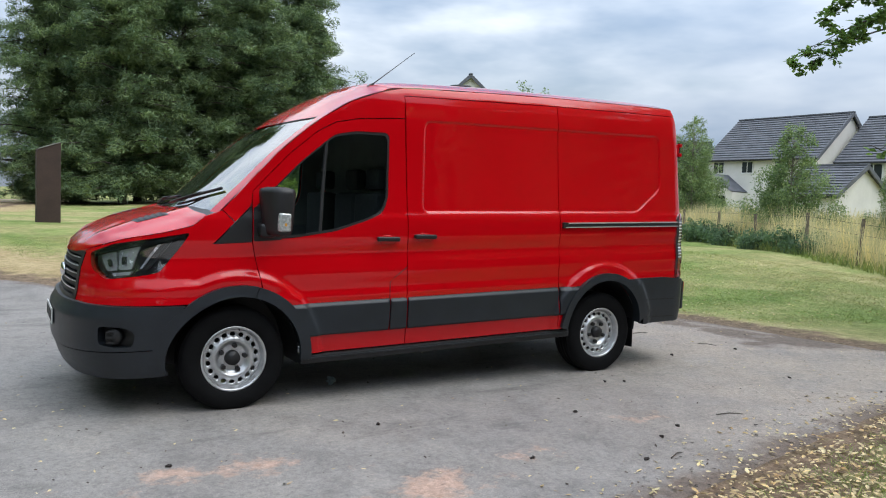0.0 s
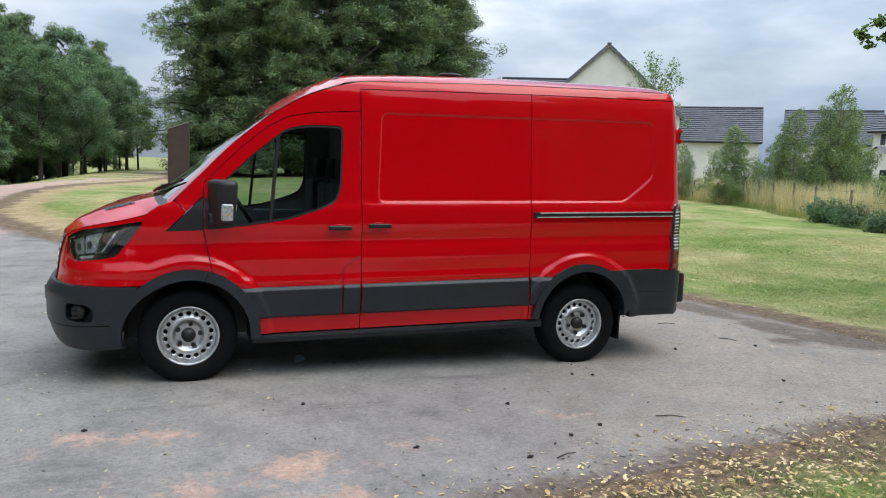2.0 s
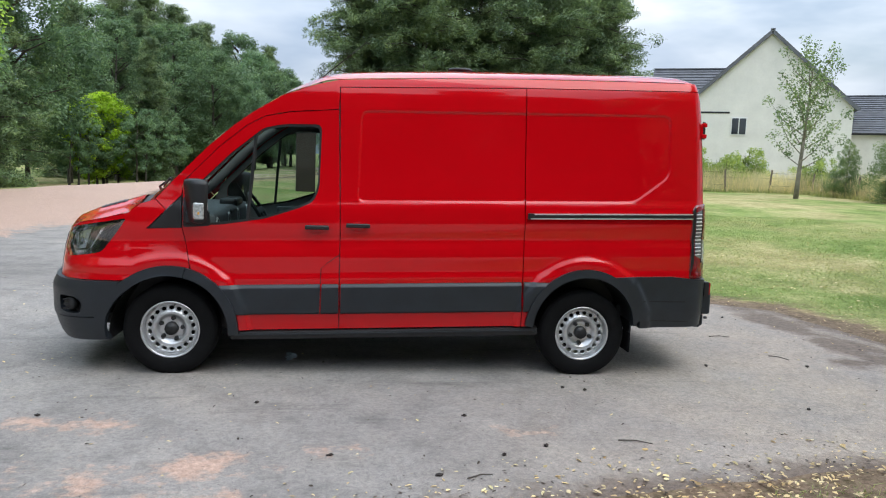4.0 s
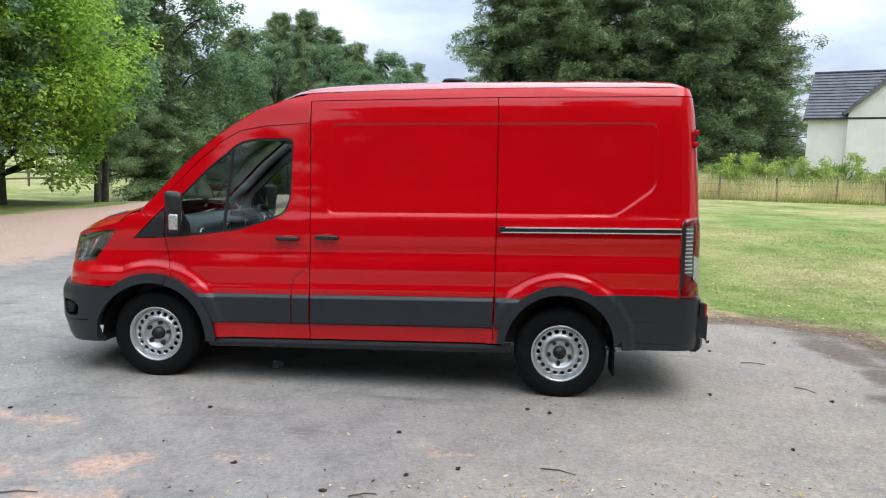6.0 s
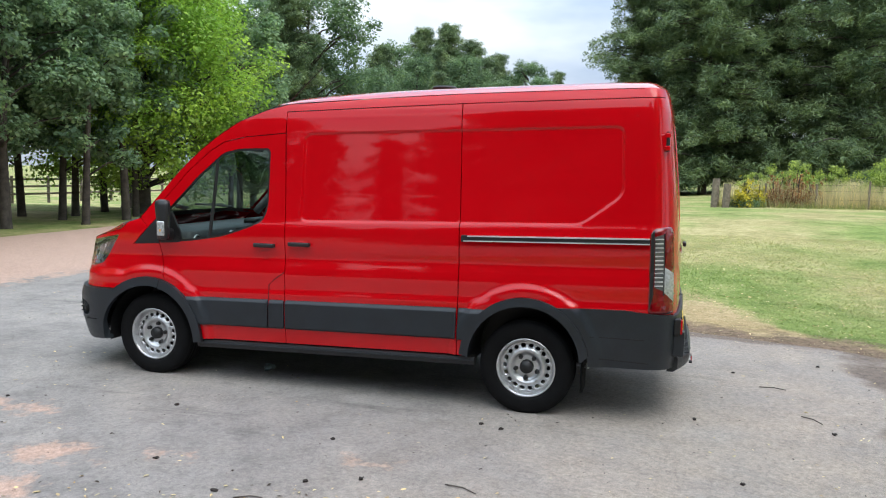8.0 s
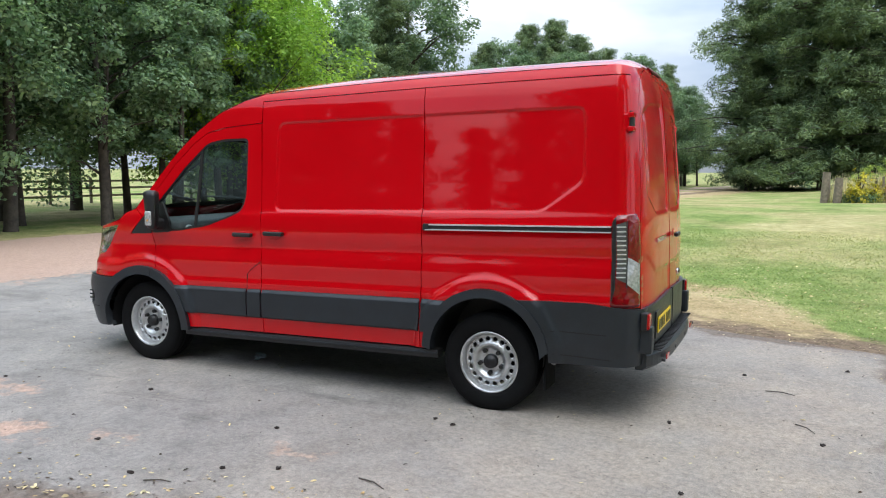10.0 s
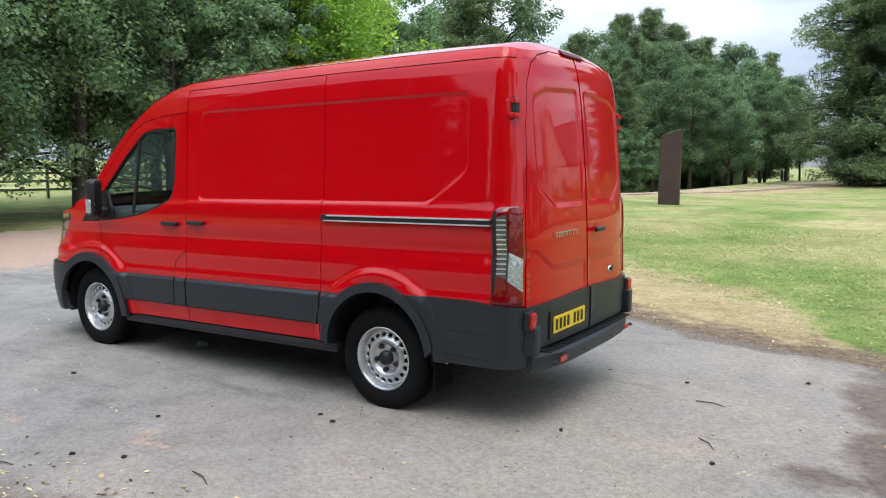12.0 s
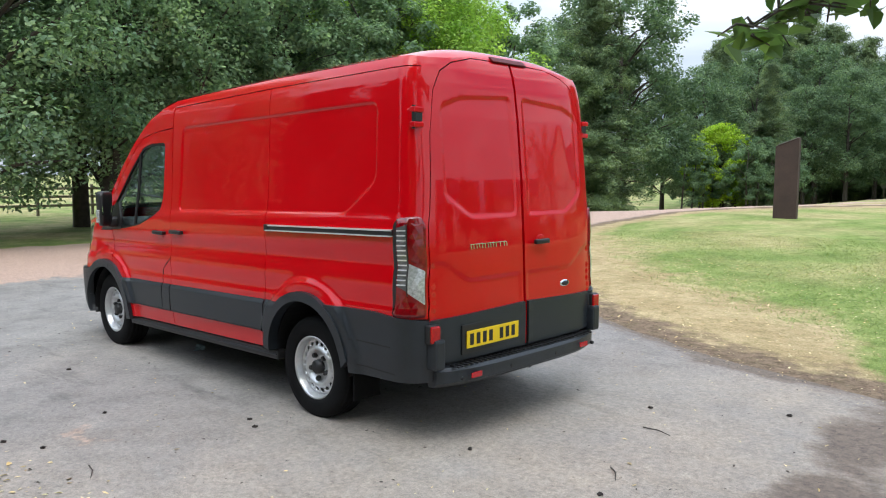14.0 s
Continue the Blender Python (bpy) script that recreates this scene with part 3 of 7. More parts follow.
def make_tarmac():
    rnd = random.Random(4)
    out = []
    for x, y in dense(HARD, 0.5):
        near = 1.0 if abs(x) < 16 and abs(y) < 20 else 0.0
        out.append((x + rnd.uniform(-0.07, 0.07) * near, y + rnd.uniform(-0.07, 0.07) * near))
    hole = [(x + rnd.uniform(-0.05, 0.05), y + rnd.uniform(-0.05, 0.05)) for x, y in dense(NEAR_LAWN, 0.35)]
    lx, ly = axis(-14, 60, -7, 9, 0.25, 1.2), axis(-30, 80, -7, 16, 0.25, 1.2)
    U, W = [g.ravel() for g in np.meshgrid(lx, ly)]
    ok = inside(U, W, out) & (dist_poly(U, W, out) > 0.12) & ~inside(U, W, hole) & (dist_poly(U, W, hole) > 0.12)
    pts = list(out) + list(hole) + list(zip(U[ok], W[ok]))
    n1, n2 = len(out), len(hole)
    edges = [(i, (i + 1) % n1) for i in range(n1)] + [(n1 + i, n1 + (i + 1) % n2) for i in range(n2)]
    co, _, fs, _, _, _ = geometry.delaunay_2d_cdt([Vector((float(a), float(b))) for a, b in pts], edges, [], 0, 1e-6)
    cu = np.array([(co[f[0]].x + co[f[1]].x + co[f[2]].x) / 3 for f in fs])
    cv = np.array([(co[f[0]].y + co[f[1]].y + co[f[2]].y) / 3 for f in fs])
    keep = inside(cu, cv, out) & ~inside(cu, cv, hole)
    P = np.array([(c.x, c.y) for c in co])
    # the hard surface feathers out under the soil at its edges
    de = np.minimum(dist_poly(P[:, 0], P[:, 1], HARD), dist_poly(P[:, 0], P[:, 1], NEAR_LAWN))
    Z = ground_z(P[:, 0], P[:, 1]) - 0.016 + 0.028 * np.clip(de / 0.30, 0, 1) ** 0.8
    ob = link_mesh("road", np.column_stack([P, Z]), [f for f, k in zip(fs, keep) if k], tarmac_material(), smooth=True)
    x, y = P[:, 0], P[:, 1]
    sand = np.clip((-4.6 - x + 0.25 * np.clip(y, -6, 6) * 0.2) / 1.6, 0, 1.2)
    sand = np.maximum(sand, np.clip((y - 8.5) / 2.5, 0, 1.2))
    for sx, sy, ra, rb in SAND_SPOTS:
        sand = np.maximum(sand, 0.70 * np.exp(-(((x - sx) / ra) ** 2 + ((y - sy) / rb) ** 2)))
    soil = np.zeros(len(x))
    for sx, sy, ra, rb in SOIL_SPOTS:
        soil = np.maximum(soil, 1.1 * np.exp(-(((x - sx) / ra) ** 2 + ((y - sy) / rb) ** 2)))
    d = np.minimum(dist_poly(x, y, LAWN_EDGE, False), dist_poly(x, y, NEAR_LAWN))
    soil = np.maximum(soil, 0.95 * np.clip(1 - d / 0.55, 0, 1) ** 0.7)
    dust = np.clip((x - 2.6 - 0.35 * np.clip(y, -4, 2)) / 3.0, 0, 1)
    for nm, v in (("sand", sand), ("soil", soil), ("dust", dust)):
        a = ob.data.attributes.new(nm, "FLOAT", "POINT")
        a.data.foreach_set("value", v.astype(np.float32))
    tagged(ob, "worn grey tarmac with salmon sand patches and drive", "road", kind="structure")
    return ob


make_ground()
make_tarmac()


# ---- trees ----
def leaf_cloud(centres, radii, count, size, rnd, flat=0.7, up=0.5, aspect=0.6):
    """Quads for leaves scattered in and on clumps: arrays of vertices and faces."""
    c = np.asarray(centres, float)
    r = np.asarray(radii, float)
    w = r ** 2
    idx = rnd.choice(len(c), size=count, p=w / w.sum())
    d = rnd.normal(size=(count, 3))
    d /= np.linalg.norm(d, axis=1)[:, None]
    rad = r[idx] * (0.20 + 1.05 * rnd.random(count) ** 0.65)
    p = c[idx] + d * rad[:, None] * np.array([1, 1, flat])
    nrm = d * 0.7 + rnd.normal(size=(count, 3)) * 0.6 + np.array([0, 0, up * 1.7])
    nrm /= np.linalg.norm(nrm, axis=1)[:, None]
    t = np.cross(nrm, rnd.normal(size=(count, 3)))
    t /= np.linalg.norm(t, axis=1)[:, None]
    b = np.cross(nrm, t)
    s = size * (0.6 + 0.8 * rnd.random(count))[:, None]
    a2 = s * aspect
    fold = nrm * s * 0.18
    V = np.stack([p - t * s, p - b * a2 + fold, p + t * s, p + b * a2 + fold], 1).reshape(-1, 3)
    F = np.arange(count * 4).reshape(-1, 4)
    return V, F


def quads_mesh(name, V, F, mat, parent=None, label=""):
    me = bpy.data.meshes.new(name)
    n = len(F)
    me.vertices.add(len(V))
    me.vertices.foreach_set("co", np.asarray(V, np.float32).ravel())
    me.loops.add(n * 4)
    me.loops.foreach_set("vertex_index", np.asarray(F, np.int32).ravel())
    me.polygons.add(n)
    me.polygons.foreach_set("loop_start", np.arange(0, n * 4, 4, dtype=np.int32))
    me.update(calc_edges=True)
    me.materials.append(mat)
    ob = new(name, me)
    if parent is not None:
        ob.parent = parent
    if label:
        ob["label"] = label
    return ob


def join_tubes(parts):
    V, F = [], []
    for v, f in parts:
        k = len(V)
        V += v
        F += [tuple(i + k for i in q) for q in f]
    return V, F


def broad_tree(label, height, spread, base, leaves, mat, seed, trunk_r=0.22, leaf=0.16, bark=None, clumps=70, lean=0.0, group="broadleaf trees"):
    """A broadleaf tree: trunk with limbs, and a crown of many leaves in clumps with gaps. base: where the crown begins."""
    rnd = np.random.default_rng(seed)
    t = thing("tree", label, "tree", group=group)
    top = Vector((lean, rnd.uniform(-0.3, 0.3), height * 0.82))
    tubes = [tube([(0, 0, -0.3), (0.02, 0.03, 0.1), (lean * 0.2, 0.05, height * 0.25), (lean * 0.5, -0.06, height * 0.5), top], [trunk_r * 1.5, trunk_r * 1.1, trunk_r * 0.85, trunk_r * 0.55, 0.03], 9)]
    cs, rs = [], []
    for k in range(clumps):
        f = (k + 0.5) / clumps
        z = base + (height - base) * (f ** 0.85)
        prof = math.sin(math.pi * min(1, 0.16 + 0.80 * (z - base) / (height - base) * 1.02)) ** 0.7
        a = k * 2.39996 + rnd.uniform(-0.4, 0.4)
        rr = spread * prof * (0.30 + 0.72 * rnd.random() ** 0.6)
        c = (lean * f + rr * math.cos(a), rr * math.sin(a), z + rnd.uniform(-0.3, 0.3))
        cs.append(c)
        rs.append(spread * rnd.uniform(0.10, 0.27) * (0.6 + 0.4 * prof))
        if k % 3 == 0:
            z0 = max(base * 0.7, z - rr * 0.55)
            p0 = Vector((lean * z0 / height, 0, z0))
            p1 = Vector(c)
            mid_p = p0.lerp(p1, 0.5) + Vector((0, 0, 0.12 * rr))
            tubes.append(tube([p0, mid_p, p1], [trunk_r * 0.30, trunk_r * 0.2, 0.012], 5))
    V, F = join_tubes(tubes)
    link_mesh("trunk", V, F, bark or M_BARK, t, smooth=True)
    V, F = leaf_cloud(cs, rs, leaves, leaf, rnd, 0.75, 0.6)
    quads_mesh("crown", V, F, mat, t)
    return t


def pine_tree(label, height, spread, base, leaves, seed, group="pine trees", needle=0.20, mat=None):
    """A Scots pine: straight trunk, tiers of limbs carrying flat pads of needles."""
    rnd = np.random.default_rng(seed)
    t = thing("pine_tree", label, "tree", group=group)
    tubes = [tube([(0, 0, -0.3), (0.05, 0, height * 0.4), (0.1, 0.1, height * 0.97)], [0.34, 0.24, 0.04], 9)]
    cs, rs = [], []
    z = base
    while z < height:
        f = (z - base) / (height - base)
        reach = spread * (1 - f) ** 0.65 * (0.7 + 0.5 * rnd.random()) + 0.5
        for q in range(3):
            cs.append((rnd.uniform(-.5, .5), rnd.uniform(-.5, .5), z + rnd.uniform(-.4, .4)))
            rs.append(1.1 - 0.5 * f)
        for k in range(6 if f < 0.7 else 5):
            a = rnd.uniform(0, 2 * math.pi)
            r1 = reach * rnd.uniform(0.6, 1.1)
            end = Vector((r1 * math.cos(a), r1 * math.sin(a), z + rnd.uniform(-0.5, 0.5) - 0.05 * r1))
            tubes.append(tube([(0, 0, z - 0.2), end * 0.5 + Vector((0, 0, z * 0.5 + 0.2)), end], [0.07, 0.05, 0.015], 4))
            for q in range(9):
                g = 0.15 + 0.90 * q / 8
                cs.append((end.x * g + rnd.uniform(-.6, .6), end.y * g + rnd.uniform(-.6, .6), z + (end.z - z) * g + rnd.uniform(-.4, .5)))
                rs.append(rnd.uniform(0.32, 0.88) * (0.75 + 0.25 * (1 - f)))
        z += rnd.uniform(0.65, 0.95)
    V, F = join_tubes(tubes)
    link_mesh("trunk", V, F, M_BARK, t, smooth=True)
    V, F = leaf_cloud(cs, rs, leaves, needle, rnd, 0.62, 0.7, 0.17)
    quads_mesh("crown", V, F, mat or L_PINE, t)
    return t


def plant_copy(src, x, y, s=1.0, rz=0.0, sz=None):
    o = copy_thing(src, pose(x, y, gz(x, y), 0, 0, rz))
    o.scale = (s, s, sz or s)
    return o


def plant(src, x, y, s=1.0, rz=0.0):
    src.matrix_basis = pose(x, y, gz(x, y), 0, 0, rz)
    src.scale = (s, s, s)
    return src


# pines beyond the lawn
pines = [pine_tree("tall dark green Scots pine beyond the lawn", 22, 6.4, 1.0, 105000, 11),
         pine_tree("tall dark green Scots pine beyond the lawn", 20, 5.6, 1.4, 95000, 12)]
PINE_AT = [(1.5, 57, 0.86, 0), (6.5, 54, 1.0, 40), (11.5, 58, 1.05, 200), (16.5, 55, 0.98, 120), (21.5, 60, 1.05, 300), (9.0, 64, 1.1, 20), (17, 66, 1.15, 70), (24.5, 64, 0.92, 260), (4.0, 63, 0.95, 150)]
for k, (x, y, s, rz) in enumerate(PINE_AT):
    if k < 2:
        plant(pines[k], x, y, s, rz)
    else:
        plant_copy(pines[k % 2], x, y, s, rz)

# broadleaf row along the drive
maple = broad_tree("bright green maple at the edge of the drive", 10.5, 4.6, 1.3, 80000, L_MAPLE, 21, 0.30, 0.072, None, 150)
oaks = [broad_tree("dense green broadleaf tree beside the drive", 12, 4.6, 1.9, 36000, L_OAK, 22, 0.24, 0.085, None, 100),
        broad_tree("dense green broadleaf tree beside the drive", 13, 4.0, 2.2, 34000, L_DARK, 23, 0.22, 0.085, None, 95)]
sycamore = broad_tree("dense sycamore with low leafy boughs", 12.5, 5.0, 1.5, 62000, L_SYC, 24, 0.26, 0.070, None, 150)
airy = broad_tree("tall open crowned tree with sky gaps", 14, 3.4, 2.2, 17000, L_SYC, 25, 0.17, 0.072, None, 60, 0.6)
plant(sycamore, -13.6, 1.2, 1.0, 0)
plant_copy(sycamore, -14.5, -6.5, 1.0, 140)
plant_copy(sycamore, -15.2, 5.4, 0.95, 60)
plant_copy(sycamore, -17.8, 10.0, 0.85, 220)
plant(airy, -13.8, 7.5, 1.0, 30)
plant_copy(airy, -15.5, 12.2, 1.05, 190)
plant_copy(airy, -13.4, 10.3, 0.85, 270)
plant(maple, -14.6, 17.5, 1.0, 0)
OAK_AT = [(-17.5, 5.5, 1.0, 200), (-17.0, -3.0, 1.0, 20), (-18.5, 21.5, 0.95, 290), (-20.5, 15.0, 1.0, 10)]
for k, (x, y, s, rz) in enumerate(OAK_AT):
    (plant if k < 2 else plant_copy)(oaks[k % 2], x, y, s, rz)

# the wood across the end of the drive: kind, x, y, height
WOOD = [
    ("pine", -19.4, 37.8, 14.6),
    ("dark", -20.2, 42.4, 17.5),
    ("dark", -22.6, 47.2, 13.0),
    ("slim_pine", -13.7, 51.7, 10.7),
    ("dark", -25.3, 74.0, 16.8),
    ("pine", -24.2, 79.8, 19.9),
    ("pine", -22.0, 82.7, 20.8),
    ("pine", -18.3, 79.7, 18.3),
    ("dark", -10.5, 59.0, 10.1),
    ("dark", -13.3, 58.2, 9.5),
    ("slim_pine", -14.0, 80.9, 14.0),
    ("slim_pine", -14.3, 88.0, 15.5),
    ("oak", -9.1, 73.8, 11.6),
    ("slim_pine", -8.2, 79.0, 13.0),
    ("dark", -22.0, 59.1, 12.3),
    ("dark", -7.6, 89.3, 11.5),
    ("dark", -10.1, 65.3, 9.7),
    ("dark", -6.7, 68.1, 8.9),
    ("dark", -5.2, 72.4, 8.7),
    ("dark", -24.0, 56.0, 11.2),
    ("dark", -26.3, 45.3, 14.8),
    ("oak", -7.8, 60.6, 7.3),
    ("dark", -20.4, 66.3, 14.2),
    ("slim_pine", -19.4, 70.9, 15.9),
    ("dark", -16.2, 69.9, 14.6),
    ("slim_pine", -15.7, 76.3, 15.5),
    ("dark", -11.2, 77.4, 14.3),
    ("pine", -25.7, 70.6, 16.5),
    ("slim_pine", -15.7, 82.5, 16.9),
]
SOURCES = {"pine": (pines[0], 22.0), "slim_pine": (pines[1], 20.0), "oak": (oaks[0], 12.0), "dark": (oaks[1], 13.0), "maple": (maple, 10.5)}
for k, (kind, x, y, h) in enumerate(WOOD):
    src, tall = SOURCES[kind]
    plant_copy(src, x, y, h / tall * (0.8 if kind == "slim_pine" else 1.0), 47 * k, h / tall)


# ---- houses ----
def box_part(name, mat, parent, c, size, bevel=0.0, label="", rot=None):
    return part(name, box_bm(c, size, bevel, rot), mat, parent, label)


def house(label, at, rz, width, depth, eave, ridge, windows=(), porch=0.0):
    """A rendered two-storey house: gable on its -y side; windows: (x, z, w, h) on that gable, or ('s', y, z, w, h) on the -x side; porch: its place along that side."""
    t = thing("house", label, "house", group="houses behind the fence")
    t.matrix_basis = pose(at[0], at[1], gz(at[0], at[1]) - 0.1, 0, 0, rz)
    w, d = width / 2, depth
    V = [(-w, 0, 0), (w, 0, 0), (w, 0, eave), (0, 0, ridge - 0.12), (-w, 0, eave), (-w, d, 0), (w, d, 0), (w, d, eave), (0, d, ridge - 0.12), (-w, d, eave)]
    F = [(0, 1, 2, 3, 4), (6, 5, 9, 8, 7), (1, 6, 7, 2), (5, 0, 4, 9), (0, 5, 6, 1), (4, 3, 8, 9), (3, 2, 7, 8)]
    link_mesh("wall", V, F, M_RENDER, t)
    slope = math.atan2(ridge - eave, w)
    for sgn in (-1, 1):
        L = math.hypot(w, ridge - eave) + 0.35
        n = int(L / 0.30)
        prof = []
        for i in range(n):
            prof += [(L * i / n, 0.03), (L * (i + 1) / n, 0.085)]
        prof.append((L, 0.0))
        V, F = [], []
        for q, lift in prof:
            for yy in (-0.25, d + 0.25):
                V.append((sgn * (math.cos(slope) * q + math.sin(slope) * lift), yy, ridge - math.sin(slope) * q + math.cos(slope) * lift))
        F = [(2 * i, 2 * i + 1, 2 * i + 3, 2 * i + 2) for i in range(len(prof) - 1)]
        roof = link_mesh("roof", V, F, M_TILE, t)
        c, s_ = math.cos(slope), math.sin(slope)
        mid_q = L / 2
        box_part("bargeboard", M_TILE, t, (sgn * c * mid_q, -0.2, ridge - s_ * mid_q - 0.06), (L, 0.10, 0.22), 0.0, "", Matrix.Rotation(sgn * slope, 3, "Y"))
        box_part("gutter", M_BLACK, t, (sgn * (w + 0.30), d / 2, eave - 0.22), (0.12, d + 0.4, 0.12), 0.03)
    box_part("ridge_tile", M_TILE, t, (0, d / 2, ridge + 0.06), (0.28, d + 0.5, 0.10), 0.03)
    for wd in windows:
        if wd[0] in ("s", "e"):
            side, yy, z, ww, hh = wd
            sx = -1 if side == "s" else 1
            win = box_part("window", M_WHITEPVC, t, (sx * (w + 0.01), yy, z), (0.08, ww, hh), 0.01, "white framed window")
            for q in (-1, 1):
                box_part("pane", M_WINDOW, win, (sx * (w + 0.06), yy + q * ww * 0.235, z), (0.02, ww * 0.40, hh - 0.16))
        else:
            x, z, ww, hh = wd
            win = box_part("window", M_WHITEPVC, t, (x, -0.01, z), (ww, 0.08, hh), 0.01, "white framed window")
            for q in (-1, 1):
                box_part("pane", M_WINDOW, win, (x + q * ww * 0.235, -0.06, z), (ww * 0.40, 0.02, hh - 0.16))
    if porch:
        V = [(-1.6, 0, 0), (1.6, 0, 0), (1.6, 0, 2.4), (0, 0, 3.6), (-1.6, 0, 2.4)]
        V = [(-w - 1.8, porch + a, z) for a, _, z in V] + [(-w, porch + a, z) for a, _, z in V]
        link_mesh("porch", V, [(0, 4, 3, 2, 1), (0, 1, 6, 5), (1, 2, 7, 6), (4, 0, 5, 9)], M_RENDER, t)
        link_mesh("porch_roof", [(v[0] - 0.2, v[1], v[2] + 0.06) if i < 3 else (v[0], v[1], v[2] + 0.06) for i, v in enumerate([V[2], V[3], V[4], V[7], V[8], V[9]])], [(0, 1, 4, 3), (1, 2, 5, 4)], M_TILE, t)
        for q in (-0.7, 0.7):
            box_part("window", M_WINDOW, t, (-w - 1.82, porch + q, 1.5), (0.06, 0.8, 1.3), 0.01)
    return t


house("cream rendered house gable with a grey tiled roof", (28.0, 41.0), -28, 10.2, 11, 5.45, 10.17, [(-1.6, 4.0, 1.0, 1.2)])
house("rendered house wing with a grey tiled roof", (23.1, 47.6), -118, 6.4, 5, 5.1, 8.1)
house("long grey tiled house behind young birches", (35.0, 46.4), -129, 8.0, 8.3, 4.0, 6.6)
house("grey tiled house behind young birches", (49.2, 46.7), -133, 8.5, 7.0, 4.4, 7.2)
house("white rendered house with a long grey tiled roof", (48.4, 25.0), 4.8, 8.0, 8.2, 4.9, 8.0, [("s", 7.2, 4.2, 0.9, 0.9), ("s", 4.9, 4.2, 0.9, 0.9), ("s", 2.4, 4.2, 0.9, 0.9)], 6.4)
house("white rendered house with a grey tiled roof", (50.5, 15.3), 4.8, 8.0, 9.0, 4.7, 7.8, [("s", 6.8, 3.9, 1.2, 1.1), ("s", 3.0, 3.9, 1.2, 1.1)])
house("low garage with a grey tiled roof", (37.7, 17.4), 4.8, 5.4, 3.0, 2.2, 3.7)


# ---- monolith ----
def monolith():
    t = thing("sign_monolith", "brown weathered steel monolith with a slanted top on the lawn", "monolith", (-0.19, 17.75, gz(-0.19, 17.75)))
    bm = box_bm((0, 0, 0.98), (0.60, 0.26, 2.04), 0.012)
    for v in bm.verts:
        if v.co.z > 1.5:
            v.co.z += 0.10 + v.co.x * 0.38
    part("slab", bm, M_RUST, t)
    box_part("cap", M_STONE, t, (0, 0, 2.115), (0.56, 0.31, 0.015), 0.003, "thin pale strip along the slanted top", Matrix.Rotation(-math.atan(0.38), 3, "Y"))
    t.rotation_euler = (0, 0, radians(8))


monolith()


# ---- the van ----
# lengths along x with the front hub at 0, the rear hub at 3.3; the left flank is at negative y; the body sits nose down by RAKE
YC, RAKE = 0.055, 0.025
X0, XR = -0.25, 4.05
NF, NR = 2.7, 4.2


HALF_WIDTH = [(0.25, 0.965), (0.36, 0.992), (0.50, 1.008), (0.75, 1.018), (0.795, 1.021), (0.835, 1.013), (0.95, 1.017), (1.02, 1.011), (1.065, 1.002), (1.10, 1.000), (1.15, 1.007), (1.20, 1.010),
                       (1.30, 1.008), (1.36, 1.004), (1.395, 0.992), (1.60, 0.974), (2.00, 0.950), (2.10, 0.943), (2.22, 0.930), (2.29, 0.914), (2.34, 0.892), (2.38, 0.868), (2.42, 0.83)]
_z = np.arange(0.15, 2.55, 0.004)
_h = np.interp(_z, [p[0] for p in HALF_WIDTH], [p[1] for p in HALF_WIDTH])
_k = np.exp(-0.5 * (np.arange(-9, 10) * 0.004 / 0.010) ** 2)
_h = np.convolve(np.pad(_h, 9, "edge"), _k / _k.sum(), "valid")


def hw_base(z):
    """Half width of the body at the height z, its creases slightly rounded."""
    return float(np.interp(z, _z, _h))


RECESS = rounded([(1.435, 2.10), (1.415, 1.385), (3.66, 1.385), (3.955, 1.60), (3.94, 2.10)], 0.07)
ARCHES = [(0.0, 0.38, 0.53, 0.415), (3.27, 0.37, 0.49, 0.40)]


def field(fn, x0, x1, z0, z1, step=0.005):
    """A function of two coordinates laid out on a fine grid, to be read between its nodes."""
    xs, zs = np.arange(x0, x1 + step, step), np.arange(z0, z1 + step, step)
    X, Z = np.meshgrid(xs, zs)
    g = fn(X.ravel(), Z.ravel()).reshape(X.shape)
    nz, nx = g.shape
    rows = g.tolist()

    def read(x, z):
        u, v = (x - x0) / step, (z - z0) / step
        i, j = min(max(int(u), 0), nx - 2), min(max(int(v), 0), nz - 2)
        a, b = min(max(u - i, 0.0), 1.0), min(max(v - j, 0.0), 1.0)
        return (rows[j][i] * (1 - a) + rows[j][i + 1] * a) * (1 - b) + (rows[j + 1][i] * (1 - a) + rows[j + 1][i + 1] * a) * b
    return read


def signed(poly):
    return lambda x, z: np.where(inside(x, z, poly), 1, -1) * dist_poly(x, z, poly)


recess_depth = field(signed(RECESS), 1.28, 4.07, 1.28, 2.22)


def flank(x, z):
    """Half width of the body at x, z with its creases, flares and pressed panel."""
    h = hw_base(z)
    for cx, cz, ro, _ in ARCHES:
        d = math.hypot(x - cx, z - cz) - ro
        if d < 0.13:
            k = 0.30 * smooth01(1 - max(0.0, d) / 0.13) + 0.70 * smooth01((0.100 - d) / 0.05)
            h += 0.030 * k * smooth01((1.3 - z) / 0.3)
    if 1.3 < x < 4.05 and 1.3 < z < 2.2:
        sd = recess_depth(x, z)
        h -= 0.010 * smooth01((sd + 0.003) / 0.022)
    return h


DOOR_RECESS = rounded([(0.06, 1.36), (0.52, 1.36), (0.735, 1.50), (0.735, 2.06), (0.55, 2.125), (0.06, 2.155)], 0.05)
DOOR_LOWER = rounded([(0.03, 0.40), (0.9, 0.40), (0.9, 1.10), (0.76, 1.10), (0.56, 0.975), (0.03, 0.975)], 0.04)


